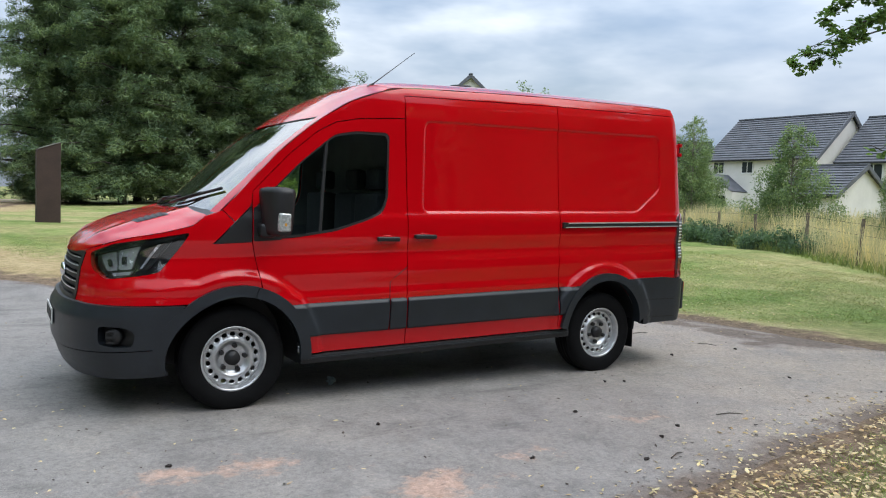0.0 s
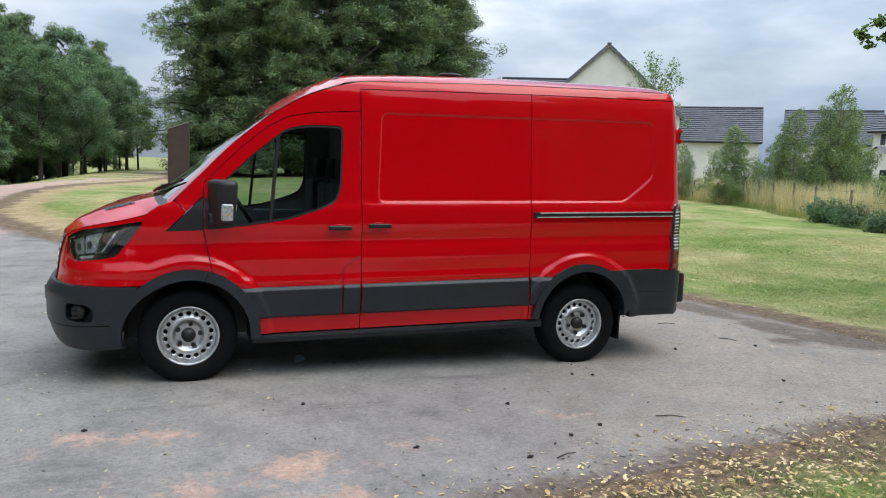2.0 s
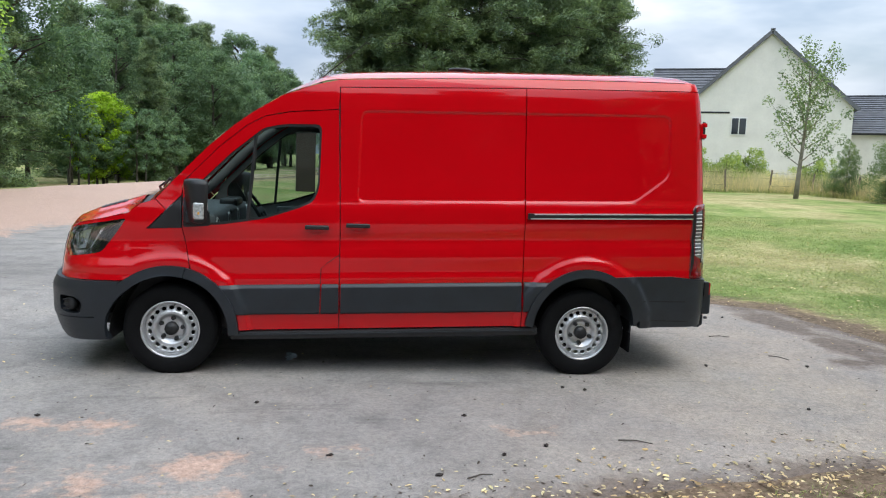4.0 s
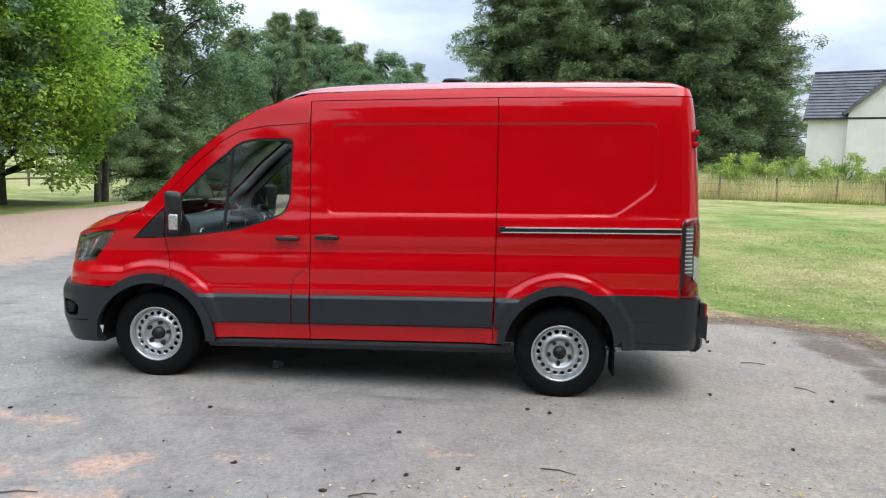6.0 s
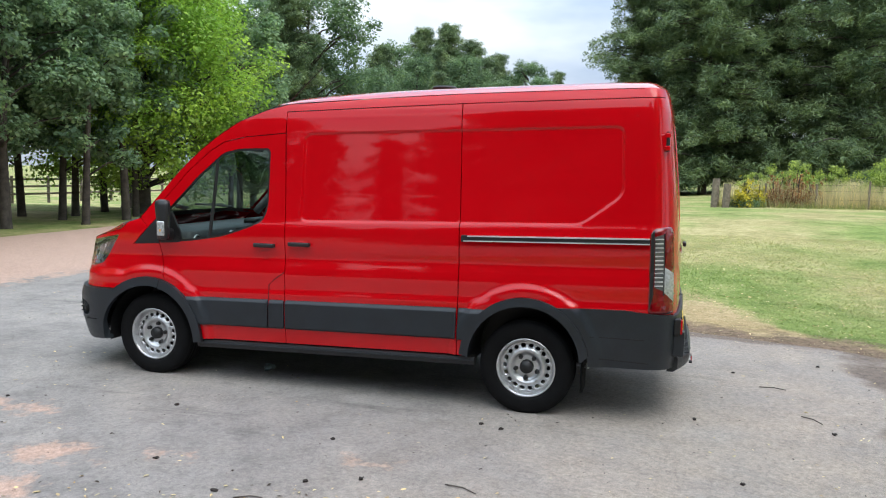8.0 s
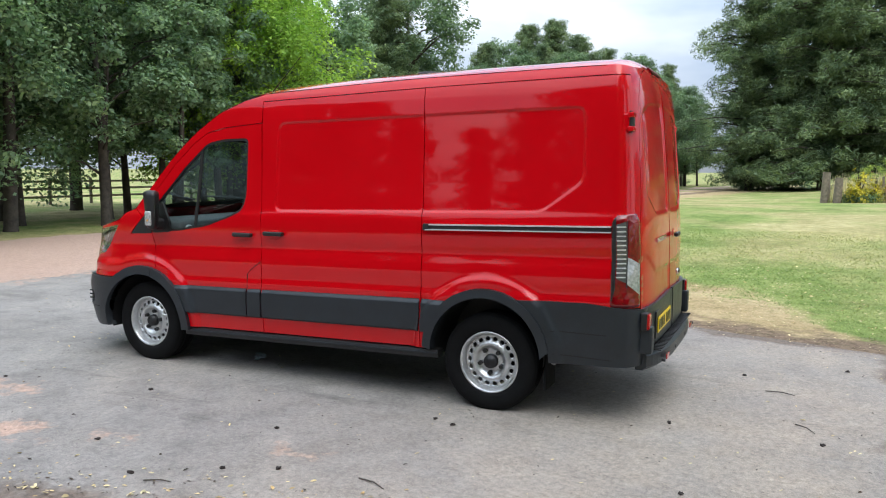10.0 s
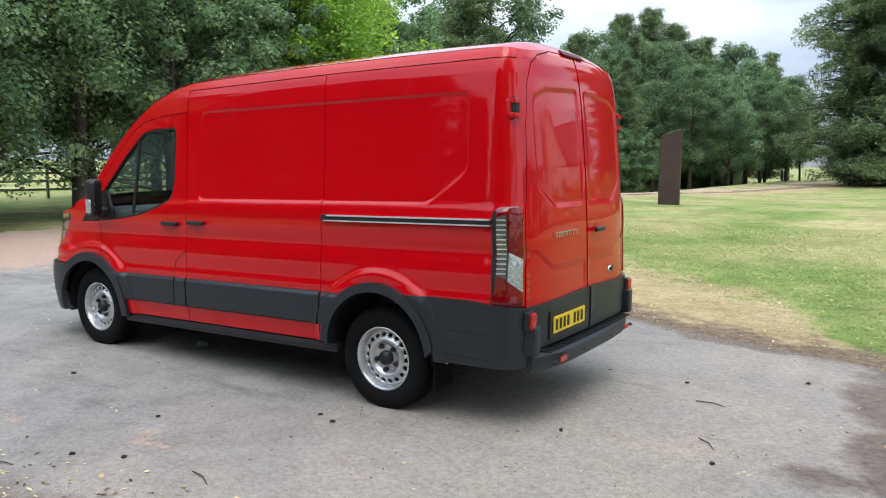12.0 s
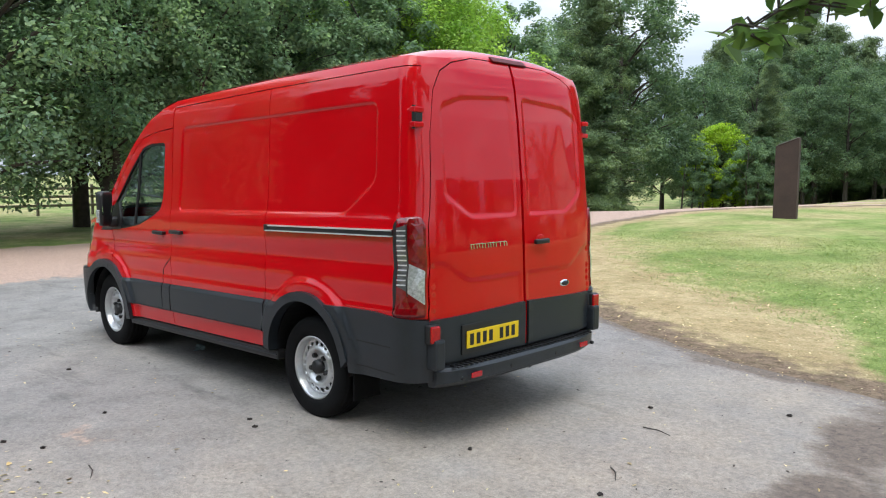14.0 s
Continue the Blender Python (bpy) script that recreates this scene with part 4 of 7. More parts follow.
door_depths = [(field(signed(poly), 0.0, 0.90, 0.30, 2.45), deep, soft) for poly, deep, soft in ((DOOR_RECESS, 0.010, 0.036), (DOOR_LOWER, 0.008, 0.045))]


def tail_dent(y, z):
    """How far the rear doors are pressed in at the half width y."""
    return sum(deep * smooth01((f(y, z) + soft * 0.3) / soft) for f, deep, soft in door_depths)


def nose_x(z):
    return lerp_table([(0.25, -0.90), (0.36, -0.985), (0.50, -1.03), (0.72, -1.035), (0.78, -1.00), (0.84, -0.985), (1.00, -0.965), (1.12, -0.93), (1.3, -0.85), (1.6, -0.7)], z)


def tail_x(z):
    return lerp_table([(0.30, 4.37), (0.50, 4.385), (0.70, 4.385), (0.85, 4.378), (1.17, 4.366), (1.60, 4.338), (2.00, 4.298), (2.20, 4.270), (2.30, 4.248), (2.37, 4.222), (2.42, 4.185)], z)


def quarter_table(n, a, b):
    th = np.linspace(0, math.pi / 2, 400)
    x, y = a * np.sin(th) ** (2 / n), b * np.cos(th) ** (2 / n)
    s = np.concatenate([[0], np.cumsum(np.hypot(np.diff(x), np.diff(y)))])
    return s, th


SF, TF = quarter_table(NF, 0.72, 1.01)
SB, TB = quarter_table(NR, 0.32, 1.0)
S_FRONT, S_BACK = X0 - SF[-1], XR + SB[-1]


def skin(s, z, out=0.0):
    """Point of the left flank: s runs from the middle of the nose along the flank to the middle of the tail."""
    if s < X0:
        t = float(np.interp(X0 - s, SF, TF))
        a, h = X0 - nose_x(z), flank(X0, z)
        x, y = X0 - (a + out) * math.sin(t) ** (2 / NF), (h + out) * math.cos(t) ** (2 / NF)
    elif s > XR:
        t = float(np.interp(s - XR, SB, TB))
        a, h = tail_x(z) - XR, flank(XR, z)
        x, y = XR + (a + out) * math.sin(t) ** (2 / NR), (h + out) * math.cos(t) ** (2 / NR)
        if y < 0.84:
            x -= tail_dent(y, z)
    else:
        x, y = s, flank(s, z) + out
    return (x, -y, z + RAKE * (x - 1.3))


def s_tail(y):
    """s at which the tail's outline has the half width y."""
    ys = 1.0 * np.cos(TB) ** (2 / NR)
    return XR + float(np.interp(-y, -ys, SB))


def s_nose(y):
    ys = 1.01 * np.cos(TF) ** (2 / NF)
    return X0 - float(np.interp(-y, -ys, SF))


van = thing("van", "red panel van with grey plastic cladding parked on tarmac", "van", (0, YC, 0))


def flip(V, F):
    return [(v[0], -v[1], v[2]) for v in V], [tuple(reversed(f)) for f in F]


def panel(name, outline, holes, mat=None, step=0.035, out=0.0, depth=0.03, both=True, label="", parent=None, names=None, extra=()):
    """A body panel on the left flank, with its mirror image on the right; out may be a function of place."""
    sk = lambda a, b, e=0.0: skin(a, b, (out(a, b) if callable(out) else out) + e)
    uv = []
    V, F = sheet(outline, holes, lambda a, b: sk(a, b), step, lambda a, b: sk(a, b, -depth), extra, uv)
    nl, nr = names or (name, name)
    pairs = [(nl, V, F, 1)]
    if both:
        V2, F2 = flip(V, F)
        pairs.append((nr, V2, F2, -1))
    # normals taken from the surface itself, so that highlights run true
    e = 0.003
    nrm = []
    for k, (a, b) in enumerate(uv):
        pa, pb = Vector(sk(a + e, b)), Vector(sk(a - e, b))
        qa, qb = Vector(sk(a, b + e)), Vector(sk(a, b - e))
        nrm.append((pa - pb).cross(qa - qb).normalized())
    obs = []
    for nm, vv, ff, m in pairs:
        o = link_mesh(nm, vv, ff, mat or M_RED, parent or van, label, True)
        me = o.data
        loops = []
        for p in me.polygons:
            flat = len(p.vertices) == 4 or max(p.vertices) >= len(uv)
            for i in p.vertices:
                n = p.normal if flat else Vector((nrm[i].x, nrm[i].y * m, nrm[i].z))
                loops.append(tuple(n))
        me.normals_split_custom_set(loops)
        obs.append(o)
    return obs


def arc(cx, cz, r, a0, a1, n=22):
    return [(cx + r * math.cos(radians(a0 + (a1 - a0) * k / n)), cz + r * math.sin(radians(a0 + (a1 - a0) * k / n))) for k in range(n + 1)]


G = 0.0035      # half a panel gap
GUTTER = [(-0.15, 1.37), (0.08, 1.605), (0.28, 1.81), (0.48, 1.98), (0.62, 2.08), (0.83, 2.205), (1.07, 2.292), (1.27, 2.338), (2.0, 2.360), (2.7, 2.372), (3.7, 2.370), (4.05, 2.366)]


def gutter_z(x):
    return lerp_table(GUTTER, x)


HEADLIGHT = rounded([(s_nose(0.80), 0.955), (s_nose(0.67), 1.02), (s_nose(0.60), 1.115), (s_nose(0.80), 1.185), (-0.50, 1.235), (-0.315, 1.262), (-0.40, 1.14), (-0.50, 1.005), (-0.60, 0.985)], 0.03, 3)
GRILLE_Y = 0.50
sg = s_nose(GRILLE_Y)
# wing with the opening for the headlight
wing = [(0.160, 0.893)] + arc(0, 0.38, 0.505, 72, 124, 14) + [(-0.345, 0.795), (sg, 0.795), (s_nose(0.47), 0.95), (s_nose(0.50), 1.12),
        (s_nose(0.68), 1.165), (s_nose(0.85), 1.215), (-0.50, 1.262), (-0.30, 1.305), (-0.205, 1.372), (-0.10, 1.405), (-0.022, 1.326), (-0.165, 1.183), (0.097, 1.190)]
FLARES = [p for cx, cz, ro, _ in ARCHES for d in (0.005, 0.03, 0.052, 0.066, 0.080, 0.095, 0.115) for p in arc(cx, cz, ro + d, -5, 185, 90)]
FOLDS = rings(RECESS, (-0.006, -0.001, 0.004, 0.009, 0.014, 0.021), 0.022) + [(x, z) for z in (1.30, 1.33, 1.36, 1.378) for x in np.arange(1.3, 4.05, 0.03)]
panel("wing", wing, [HEADLIGHT], extra=FLARES, step=0.03, label="red front wing")
panel("wing_trim", rounded([(-0.15, 1.187), (0.095, 1.194), (0.094, 1.43)], 0.008, 2), [], M_BLACK, 0.05, 0.004, label="black triangular trim")
# front door
WINDOW = rounded([(0.115, 1.20), (0.40, 1.215), (0.71, 1.258), (0.96, 1.335), (1.085, 1.39), (1.128, 1.50), (1.138, 1.985), (0.86, 1.985), (0.70, 1.955), (0.45, 1.755), (0.115, 1.425)], 0.05, 4)
DOOR_TOP = [(0.104, 1.535), (0.36, 1.795), (0.57, 1.965), (0.71, 2.04), (0.90, 2.075), (1.268 - G, 2.098)]
door = [(0.104, 1.19), (0.168, 0.885)] + arc(0, 0.38, 0.505, 70, 2, 16) + [(0.53, 0.388), (1.296 - G, 0.388), (1.292 - G, 1.2)] + DOOR_TOP[::-1]
panel("front_door", door, [WINDOW], extra=FLARES, step=0.035, label="red front door")
# roof side above the doors
cant = [(-0.097, 1.411), (-0.017, 1.331), (0.092, 1.440), (0.098, 1.50)] + [(x, z + 0.007) for x, z in DOOR_TOP] + [(1.268, 2.276), (2.0, 2.287), (2.75, 2.297), (4.0, 2.297), (XR + 0.02, 2.297), (XR + 0.02, 2.360)]
cant += [(x, z - 0.006) for x, z in GUTTER[:0:-1]]
panel("roof_side", cant, [], step=0.04, label="red roof side")
# load door and rear quarter
load = [(1.296 + G, 0.388), (2.757 - G, 0.388), (2.757 - G, 1.2), (2.737 - G, 2.290), (1.27 + G, 2.270), (1.292 + G, 1.2)]
panel("side_panel", load, [], extra=FOLDS, step=0.022, label="red load bay side with a pressed recess", names=("sliding_door", "side_panel"))
TAIL_LIGHT = rounded([(4.15, 1.335), (4.185, 1.375), (s_tail(0.91), 1.385), (s_tail(0.876), 1.33), (s_tail(0.878), 0.768), (4.15, 0.765)], 0.025, 3)
quarter = [(2.757 + G, 0.388)] + [(2.795, 0.388)] + arc(3.27, 0.37, 0.47, 178, 62, 26) + [(3.55, 0.785), (s_tail(0.868), 0.755), (s_tail(0.862), 1.2), (s_tail(0.856), 1.9), (s_tail(0.868), 2.15), (s_tail(0.91), 2.290),
           (XR + 0.022, 2.290), (2.737 + G, 2.291), (2.757 + G, 1.2)]
panel("rear_quarter", quarter, [TAIL_LIGHT], extra=FOLDS + FLARES, step=0.024, label="red rear quarter panel")

# cap: windscreen, pillars and roof, lofted from the gutter to the middle line
MID = [(-0.27, 1.414), (-0.02, 1.610), (0.17, 1.778), (0.37, 1.938), (0.54, 2.072), (0.745, 2.225), (1.00, 2.362), (1.27, 2.440), (2.0, 2.474), (2.7, 2.480), (3.7, 2.478), (4.05, 2.468)]


def cap_point(u, t, out=0.0):
    """u: row along the roof (0 cowl, 4 top of the screen, 11 tail); t: -1 left gutter, 0 middle, 1 right gutter."""
    i = min(int(u), len(GUTTER) - 2)
    f = u - i

    def cr(tab, k, c):
        p = [tab[min(max(k + d, 0), len(tab) - 1)][c] for d in (-1, 0, 1, 2)]
        return 0.5 * (2 * p[1] + (p[2] - p[0]) * f + (2 * p[0] - 5 * p[1] + 4 * p[2] - p[3]) * f * f + (3 * p[1] - p[0] - 3 * p[2] + p[3]) * f ** 3)
    ex, ez = cr(GUTTER, i, 0), cr(GUTTER, i, 1)
    mx, mz = cr(MID, i, 0), cr(MID, i, 1)
    eh = hw_base(ez) - 0.004
    a = abs(t)
    p = 2.3 if u < 5 else 2.3 + 0.5 * min(1, (u - 5) / 2)
    k = a ** p
    x, z, y = mx + (ex - mx) * k, mz + (ez - mz) * k, eh * t * (1 - 0.0 * a)
    return (x - out * 0.5 if u < 5 else x, y, z + out + RAKE * (x - 1.3))


TAIL_TOP = [(0.0, 2.405), (0.45, 2.395), (0.70, 2.360), (0.85, 2.350), (0.95, 2.354), (1.0, 2.360)]


def tail_row(t, f):
    """Rows that round the roof down to the tail."""
    a = abs(t)
    zt = lerp_table(TAIL_TOP, a)
    p1 = skin(s_tail(a) + (0.022 if a > 0.99 else 0.0), zt)
    p0 = cap_point(11, t)
    return (p0[0] + (p1[0] - p0[0]) * f, math.copysign(abs(p0[1]) + (abs(p1[1]) - abs(p0[1])) * f, t), p0[2] + (p1[2] - p0[2]) * f ** 2.4)


def loft(us, ts, fn):
    V = [fn(u, t) for u in us for t in ts]
    n = len(ts)
    F = [(i * n + j, (i + 1) * n + j, (i + 1) * n + j + 1, i * n + j + 1) for i in range(len(us) - 1) for j in range(n - 1)]
    return V, F


TS = list(np.linspace(-1, 1, 61))
GT = 0.885      # the glass reaches this far out
us_roof = list(np.linspace(4.04, 11, 60)) + [11 + k / 8 for k in range(1, 9)]
V, F = loft(us_roof, TS, lambda u, t: cap_point(u, t) if u <= 11 else tail_row(t, u - 11))
link_mesh("roof", V, F, M_RED, van, "red raised roof", True)
for sgn in (-1, 1):
    tp = sorted(sgn * v for v in np.linspace(GT + 0.006, 1.0, 8))
    V, F = loft(list(np.linspace(-0.05, 4.04, 40)), tp, cap_point)
    link_mesh("windscreen_pillar", V, F, M_RED, van, "red windscreen pillar", True)
V, F = loft(list(np.linspace(0.0, 4.0, 30)), list(np.linspace(-GT, GT, 41)), lambda u, t: cap_point(u, t, -0.006))
ws = link_mesh("windscreen", V, F, M_WSGLASS, van, "raked windscreen glass", True)
ws.visible_shadow = False


# bonnet
def bonnet_point(f, t):
    """f from the grille's top edge (0) to the cowl (1); t across."""
    a = abs(t)
    fx = lerp_table([(0, -0.955), (0.1, -0.935), (0.3, -0.84), (0.6, -0.66), (0.8, -0.48), (1, -0.27)], f)
    fz = lerp_table([(0, 1.105), (0.1, 1.150), (0.3, 1.230), (0.6, 1.316), (0.8, 1.366), (1, 1.410)], f)
    fs = (0, 0.12, 0.3, 0.6, 0.85, 1)
    es = float(np.interp(f, fs, (s_nose(0.50), s_nose(0.68), s_nose(0.85), -0.50, -0.30, -0.205)))
    sz = float(np.interp(f, fs, (1.125, 1.170, 1.220, 1.267, 1.310, 1.377)))
    ex, ey, _ = skin(es, sz)
    sx, sh = ex, abs(ey)
    k = a ** 2.6
    x, z = fx + (sx - fx) * k, fz + (sz - fz) * a ** 3.2
    z += 0.018 * math.exp(-((a - 0.62) / 0.10) ** 2) * smooth01(f * 3)
    return (x, sh * t, z + RAKE * (x - 1.3))


V, F = loft(list(np.linspace(0, 1, 30)), list(np.linspace(-1, 1, 57)), bonnet_point)
link_mesh("bonnet", V, F, M_RED, van, "red short bonnet", True)


def raked(x, y, z):
    return (x, y, z + RAKE * (x - 1.3))


# moulding along the flank, arch surrounds, sills
moulded = lambda a, b: 0.004 + 0.020 * smooth01((0.756 - b) / 0.040) * smooth01((b - 0.500) / 0.025)
MOULD_ROWS = [(x, z) for z in (0.516, 0.522, 0.530, 0.705, 0.715, 0.723, 0.730, 0.737, 0.743) for x in np.arange(0.36, 3.0, 0.02)]
panel("side_moulding", [(0.498, 0.515), (1.140, 0.510), (1.145, 0.748), (0.362, 0.748), (0.433, 0.66)], [], M_CLAD, 0.03, moulded, 0.02, extra=MOULD_ROWS, label="grey plastic side moulding")
panel("side_moulding", rounded([(1.152, 0.510), (1.288, 0.510), (1.288, 0.748), (1.157, 0.748)], 0.01, 2), [], M_CLAD, 0.03, moulded, 0.02, extra=MOULD_ROWS, label="grey plastic side moulding")
panel("side_moulding", rounded([(1.304, 0.510), (2.747, 0.510), (2.747, 0.752), (1.304, 0.748)], 0.01, 2), [], M_CLAD, 0.03, moulded, 0.02, extra=MOULD_ROWS, label="grey plastic side moulding")
panel("side_moulding", [(2.765, 0.512), (2.815, 0.512), (2.882, 0.65), (2.980, 0.752), (2.765, 0.752)], [], M_CLAD, 0.03, moulded, 0.02, extra=MOULD_ROWS, label="grey plastic side moulding")
panel("wheel_arch_trim", arc(0, 0.38, 0.525, 75.4, 173, 24) + arc(0, 0.38, 0.449, 184, 75.4, 24), [], M_CLAD, 0.035, 0.034, 0.035, label="grey wheel arch surround")
panel("wheel_arch_trim", arc(0, 0.38, 0.525, -2, 74.9, 20) + arc(0, 0.38, 0.449, 74.9, -3, 20), [], M_CLAD, 0.035, 0.034, 0.035, label="grey wheel arch surround")
panel("wheel_arch_trim", arc(3.27, 0.37, 0.485, 8, 176, 32) + arc(3.27, 0.37, 0.420, 178, 2, 32), [], M_CLAD, 0.035, 0.034, 0.08, label="grey wheel arch surround")
for sgn in (-1, 1):
    bm = box_bm((0, 0, 0), (2.44, 0.10, 0.066), 0.016)
    for v in bm.verts:
        v.co = Vector(raked(v.co.x + 1.68, sgn * 0.965 + v.co.y, v.co.z + 0.345))
    part("sill_trim", bm, M_BLACK, van, "black plastic sill trim")
    bm = box_bm((0, 0, 0), (2.40, 0.03, 0.012), 0.004)
    for v in bm.verts:
        v.co = Vector(raked(v.co.x + 1.69, sgn * 1.008 + v.co.y, v.co.z + 0.352))
    part("sill_lip", bm, M_CLAD, van)

# front bumper: upper shell, lower lip, fog lamp recess, plate
FOG = rounded([(s_nose(0.82), 0.545), (s_nose(0.90), 0.53), (-0.62, 0.535), (-0.60, 0.62), (-0.66, 0.66), (s_nose(0.82), 0.665)], 0.03, 3)
panel("bumper_shell", [(-0.340, 0.788), (-0.395, 0.715), (-0.450, 0.62), (-0.490, 0.515), (s_nose(0.85), 0.500), (s_nose(0.5), 0.490), (S_FRONT, 0.490), (S_FRONT, 0.800), (s_nose(0.5), 0.800), (s_nose(0.85), 0.792)], [FOG], M_CLAD, 0.04, 0.030, 0.07, label="dark grey front bumper")
panel("bumper_lip", [(-0.490, 0.508), (-0.475, 0.40), (-0.44, 0.335), (s_nose(0.85), 0.315), (S_FRONT, 0.30), (S_FRONT, 0.483), (s_nose(0.5), 0.483), (s_nose(0.85), 0.493)], [], M_CLAD, 0.05, 0.026, 0.07, label="dark grey lower bumper")
panel("fog_lamp_recess", [(s_nose(0.78), 0.52), (-0.56, 0.51), (-0.56, 0.68), (s_nose(0.78), 0.68)], [], M_BLACK, 0.06, -0.035, 0.02, label="black fog lamp recess")
for sgn in (-1, 1):
    p = Vector(skin(-0.74, 0.60, -0.02))
    q = Vector(skin(-0.74, 0.60, 0.018))
    a, b = Vector((p.x, sgn * abs(p.y), p.z)), Vector((q.x, sgn * abs(q.y), q.z))
    part("fog_lamp", cyl_bm(a, b, 0.055, 0.05, 18), M_DARKSTEEL, van, "dark round fog lamp blank", True)
    for k in range(3):
        bm = box_bm((0, 0, 0), (0.075, 0.015, 0.012), 0.003)
        bmesh.ops.translate(bm, verts=bm.verts, vec=b + Vector((0.0, 0.0, -0.04 + 0.035 * k)))
        part("fog_lamp_slat", bm, M_BLACK, van)

# grille
panel("grille_back", [(sg + 0.01, 0.80), (S_FRONT, 0.80), (S_FRONT, 1.10), (s_nose(0.52), 1.10)], [], M_BLACK, 0.08, -0.05, 0.01, label="black grille backing")
panel("grille_surround", [(sg + 0.02, 0.795), (S_FRONT, 0.795), (S_FRONT, 1.118), (s_nose(0.535), 1.118)], [[(sg - 0.02, 0.825), (S_FRONT - 0.02, 0.825), (S_FRONT - 0.02, 1.092), (s_nose(0.49), 1.092)]], M_BLACK, 0.04, 0.006, 0.05, label="black grille surround")
for k in range(5):
    z = 0.838 + 0.052 * k
    panel("grille_slat", [(sg - 0.018, z), (S_FRONT, z), (S_FRONT, z + 0.030), (sg - 0.018, z + 0.030)], [], M_DARKSTEEL, 0.05, 0.002, 0.03, label="dark grey grille slat")
    panel("grille_slat_edge", [(sg - 0.018, z + 0.024), (S_FRONT, z + 0.024), (S_FRONT, z + 0.031), (sg - 0.018, z + 0.031)], [], M_STEEL, 0.06, 0.006, 0.005)
bm = bmesh.new()
bmesh.ops.create_uvsphere(bm, u_segments=24, v_segments=12, radius=1)
for v in bm.verts:
    v.co = Vector((nose_x(0.955) - 0.012 + v.co.x * 0.022, v.co.y * 0.11, 0.90 + v.co.z * 0.05))
part("badge", bm, M_CHROME, van, "plain oval badge", True)

# bonnet furniture: slatted vents let into the skin
for sgn in (-1, 1):
    V, F = loft(list(np.linspace(0.60, 0.84, 9)), sorted(sgn * v for v in np.linspace(0.54, 0.68, 5)), lambda u, t: tuple(Vector(bonnet_point(u, t)) + Vector((0, 0, 0.0025))))
    vent = link_mesh("bonnet_vent", V, F, M_BLACK, van, "black slatted bonnet vent", True)
    for k in range(5):
        f0 = 0.622 + 0.044 * k
        V, F = loft([f0, f0 + 0.010, f0 + 0.020], sorted(sgn * v for v in np.linspace(0.55, 0.67, 5)), lambda u, t: tuple(Vector(bonnet_point(u, t)) + Vector((0, 0, 0.004 + (0.005 if abs(u - f0 - 0.010) < 0.003 else 0)))))
        link_mesh("slat", V, F, M_CLAD, vent)
# cowl under the screen, wipers
V, F = loft([0, 1], list(np.linspace(-1, 1, 25)), lambda u, t: tuple(Vector(bonnet_point(0.99, t)) + Vector((0.0, 0, -0.015))) if u == 0 else cap_point(0.25, t * 0.97, -0.012))
link_mesh("cowl", V, F, M_BLACK, van, "black plastic cowl", True)
for y0, y1 in ((-0.12, -0.72), (0.60, -0.06)):
    pts = []
    for k in range(9):
        f = k / 8
        y = y0 + (y1 - y0) * f
        u = 0.22 + 0.50 * f if y0 < 0 else 0.20 + 0.20 * f
        p = Vector(cap_point(u, y / 0.96, 0.011))
        pts.append(p)
    V, F = tube(pts, [0.011] * 9, 6)
    wiper = link_mesh("wiper", V, F, M_BLACK, van, "black wiper", True)
    arm = [Vector(cap_point(0.08, y0 / 0.96, 0.02)), Vector(cap_point(0.24, (y0 * 0.7 + y1 * 0.3) / 0.96, 0.028)), pts[5] + Vector((0, 0, 0.010))]
    V, F = tube(arm, [0.014, 0.010, 0.006], 6)
    link_mesh("arm", V, F, M_BLACK, wiper, "", True)

M_BOWL = plain("headlight_bowl", (0.015, 0.016, 0.018), 0.3, 0.0, vary=0.2)
M_REFLECT = plain("headlight_reflector", (0.66, 0.69, 0.72), 0.25, 0.6, vary=0.12, scale=30)
# headlights: dark bowl, reflectors, clear cover


def lamp_uv(f, g):
    """Place in the headlight: f from its front edge to the rear tip, g from the lower edge to the upper."""
    lo, hi = (s_nose(0.80), 0.957, -0.49, 1.000), (s_nose(0.60), 1.112, -0.32, 1.258)
    s0, z0 = lo[0] + (lo[2] - lo[0]) * f, lo[1] + (lo[3] - lo[1]) * f
    s1, z1 = hi[0] + (hi[2] - hi[0]) * f, hi[1] + (hi[3] - hi[1]) * f
    return (s0 + (s1 - s0) * g, z0 + (z1 - z0) * g)


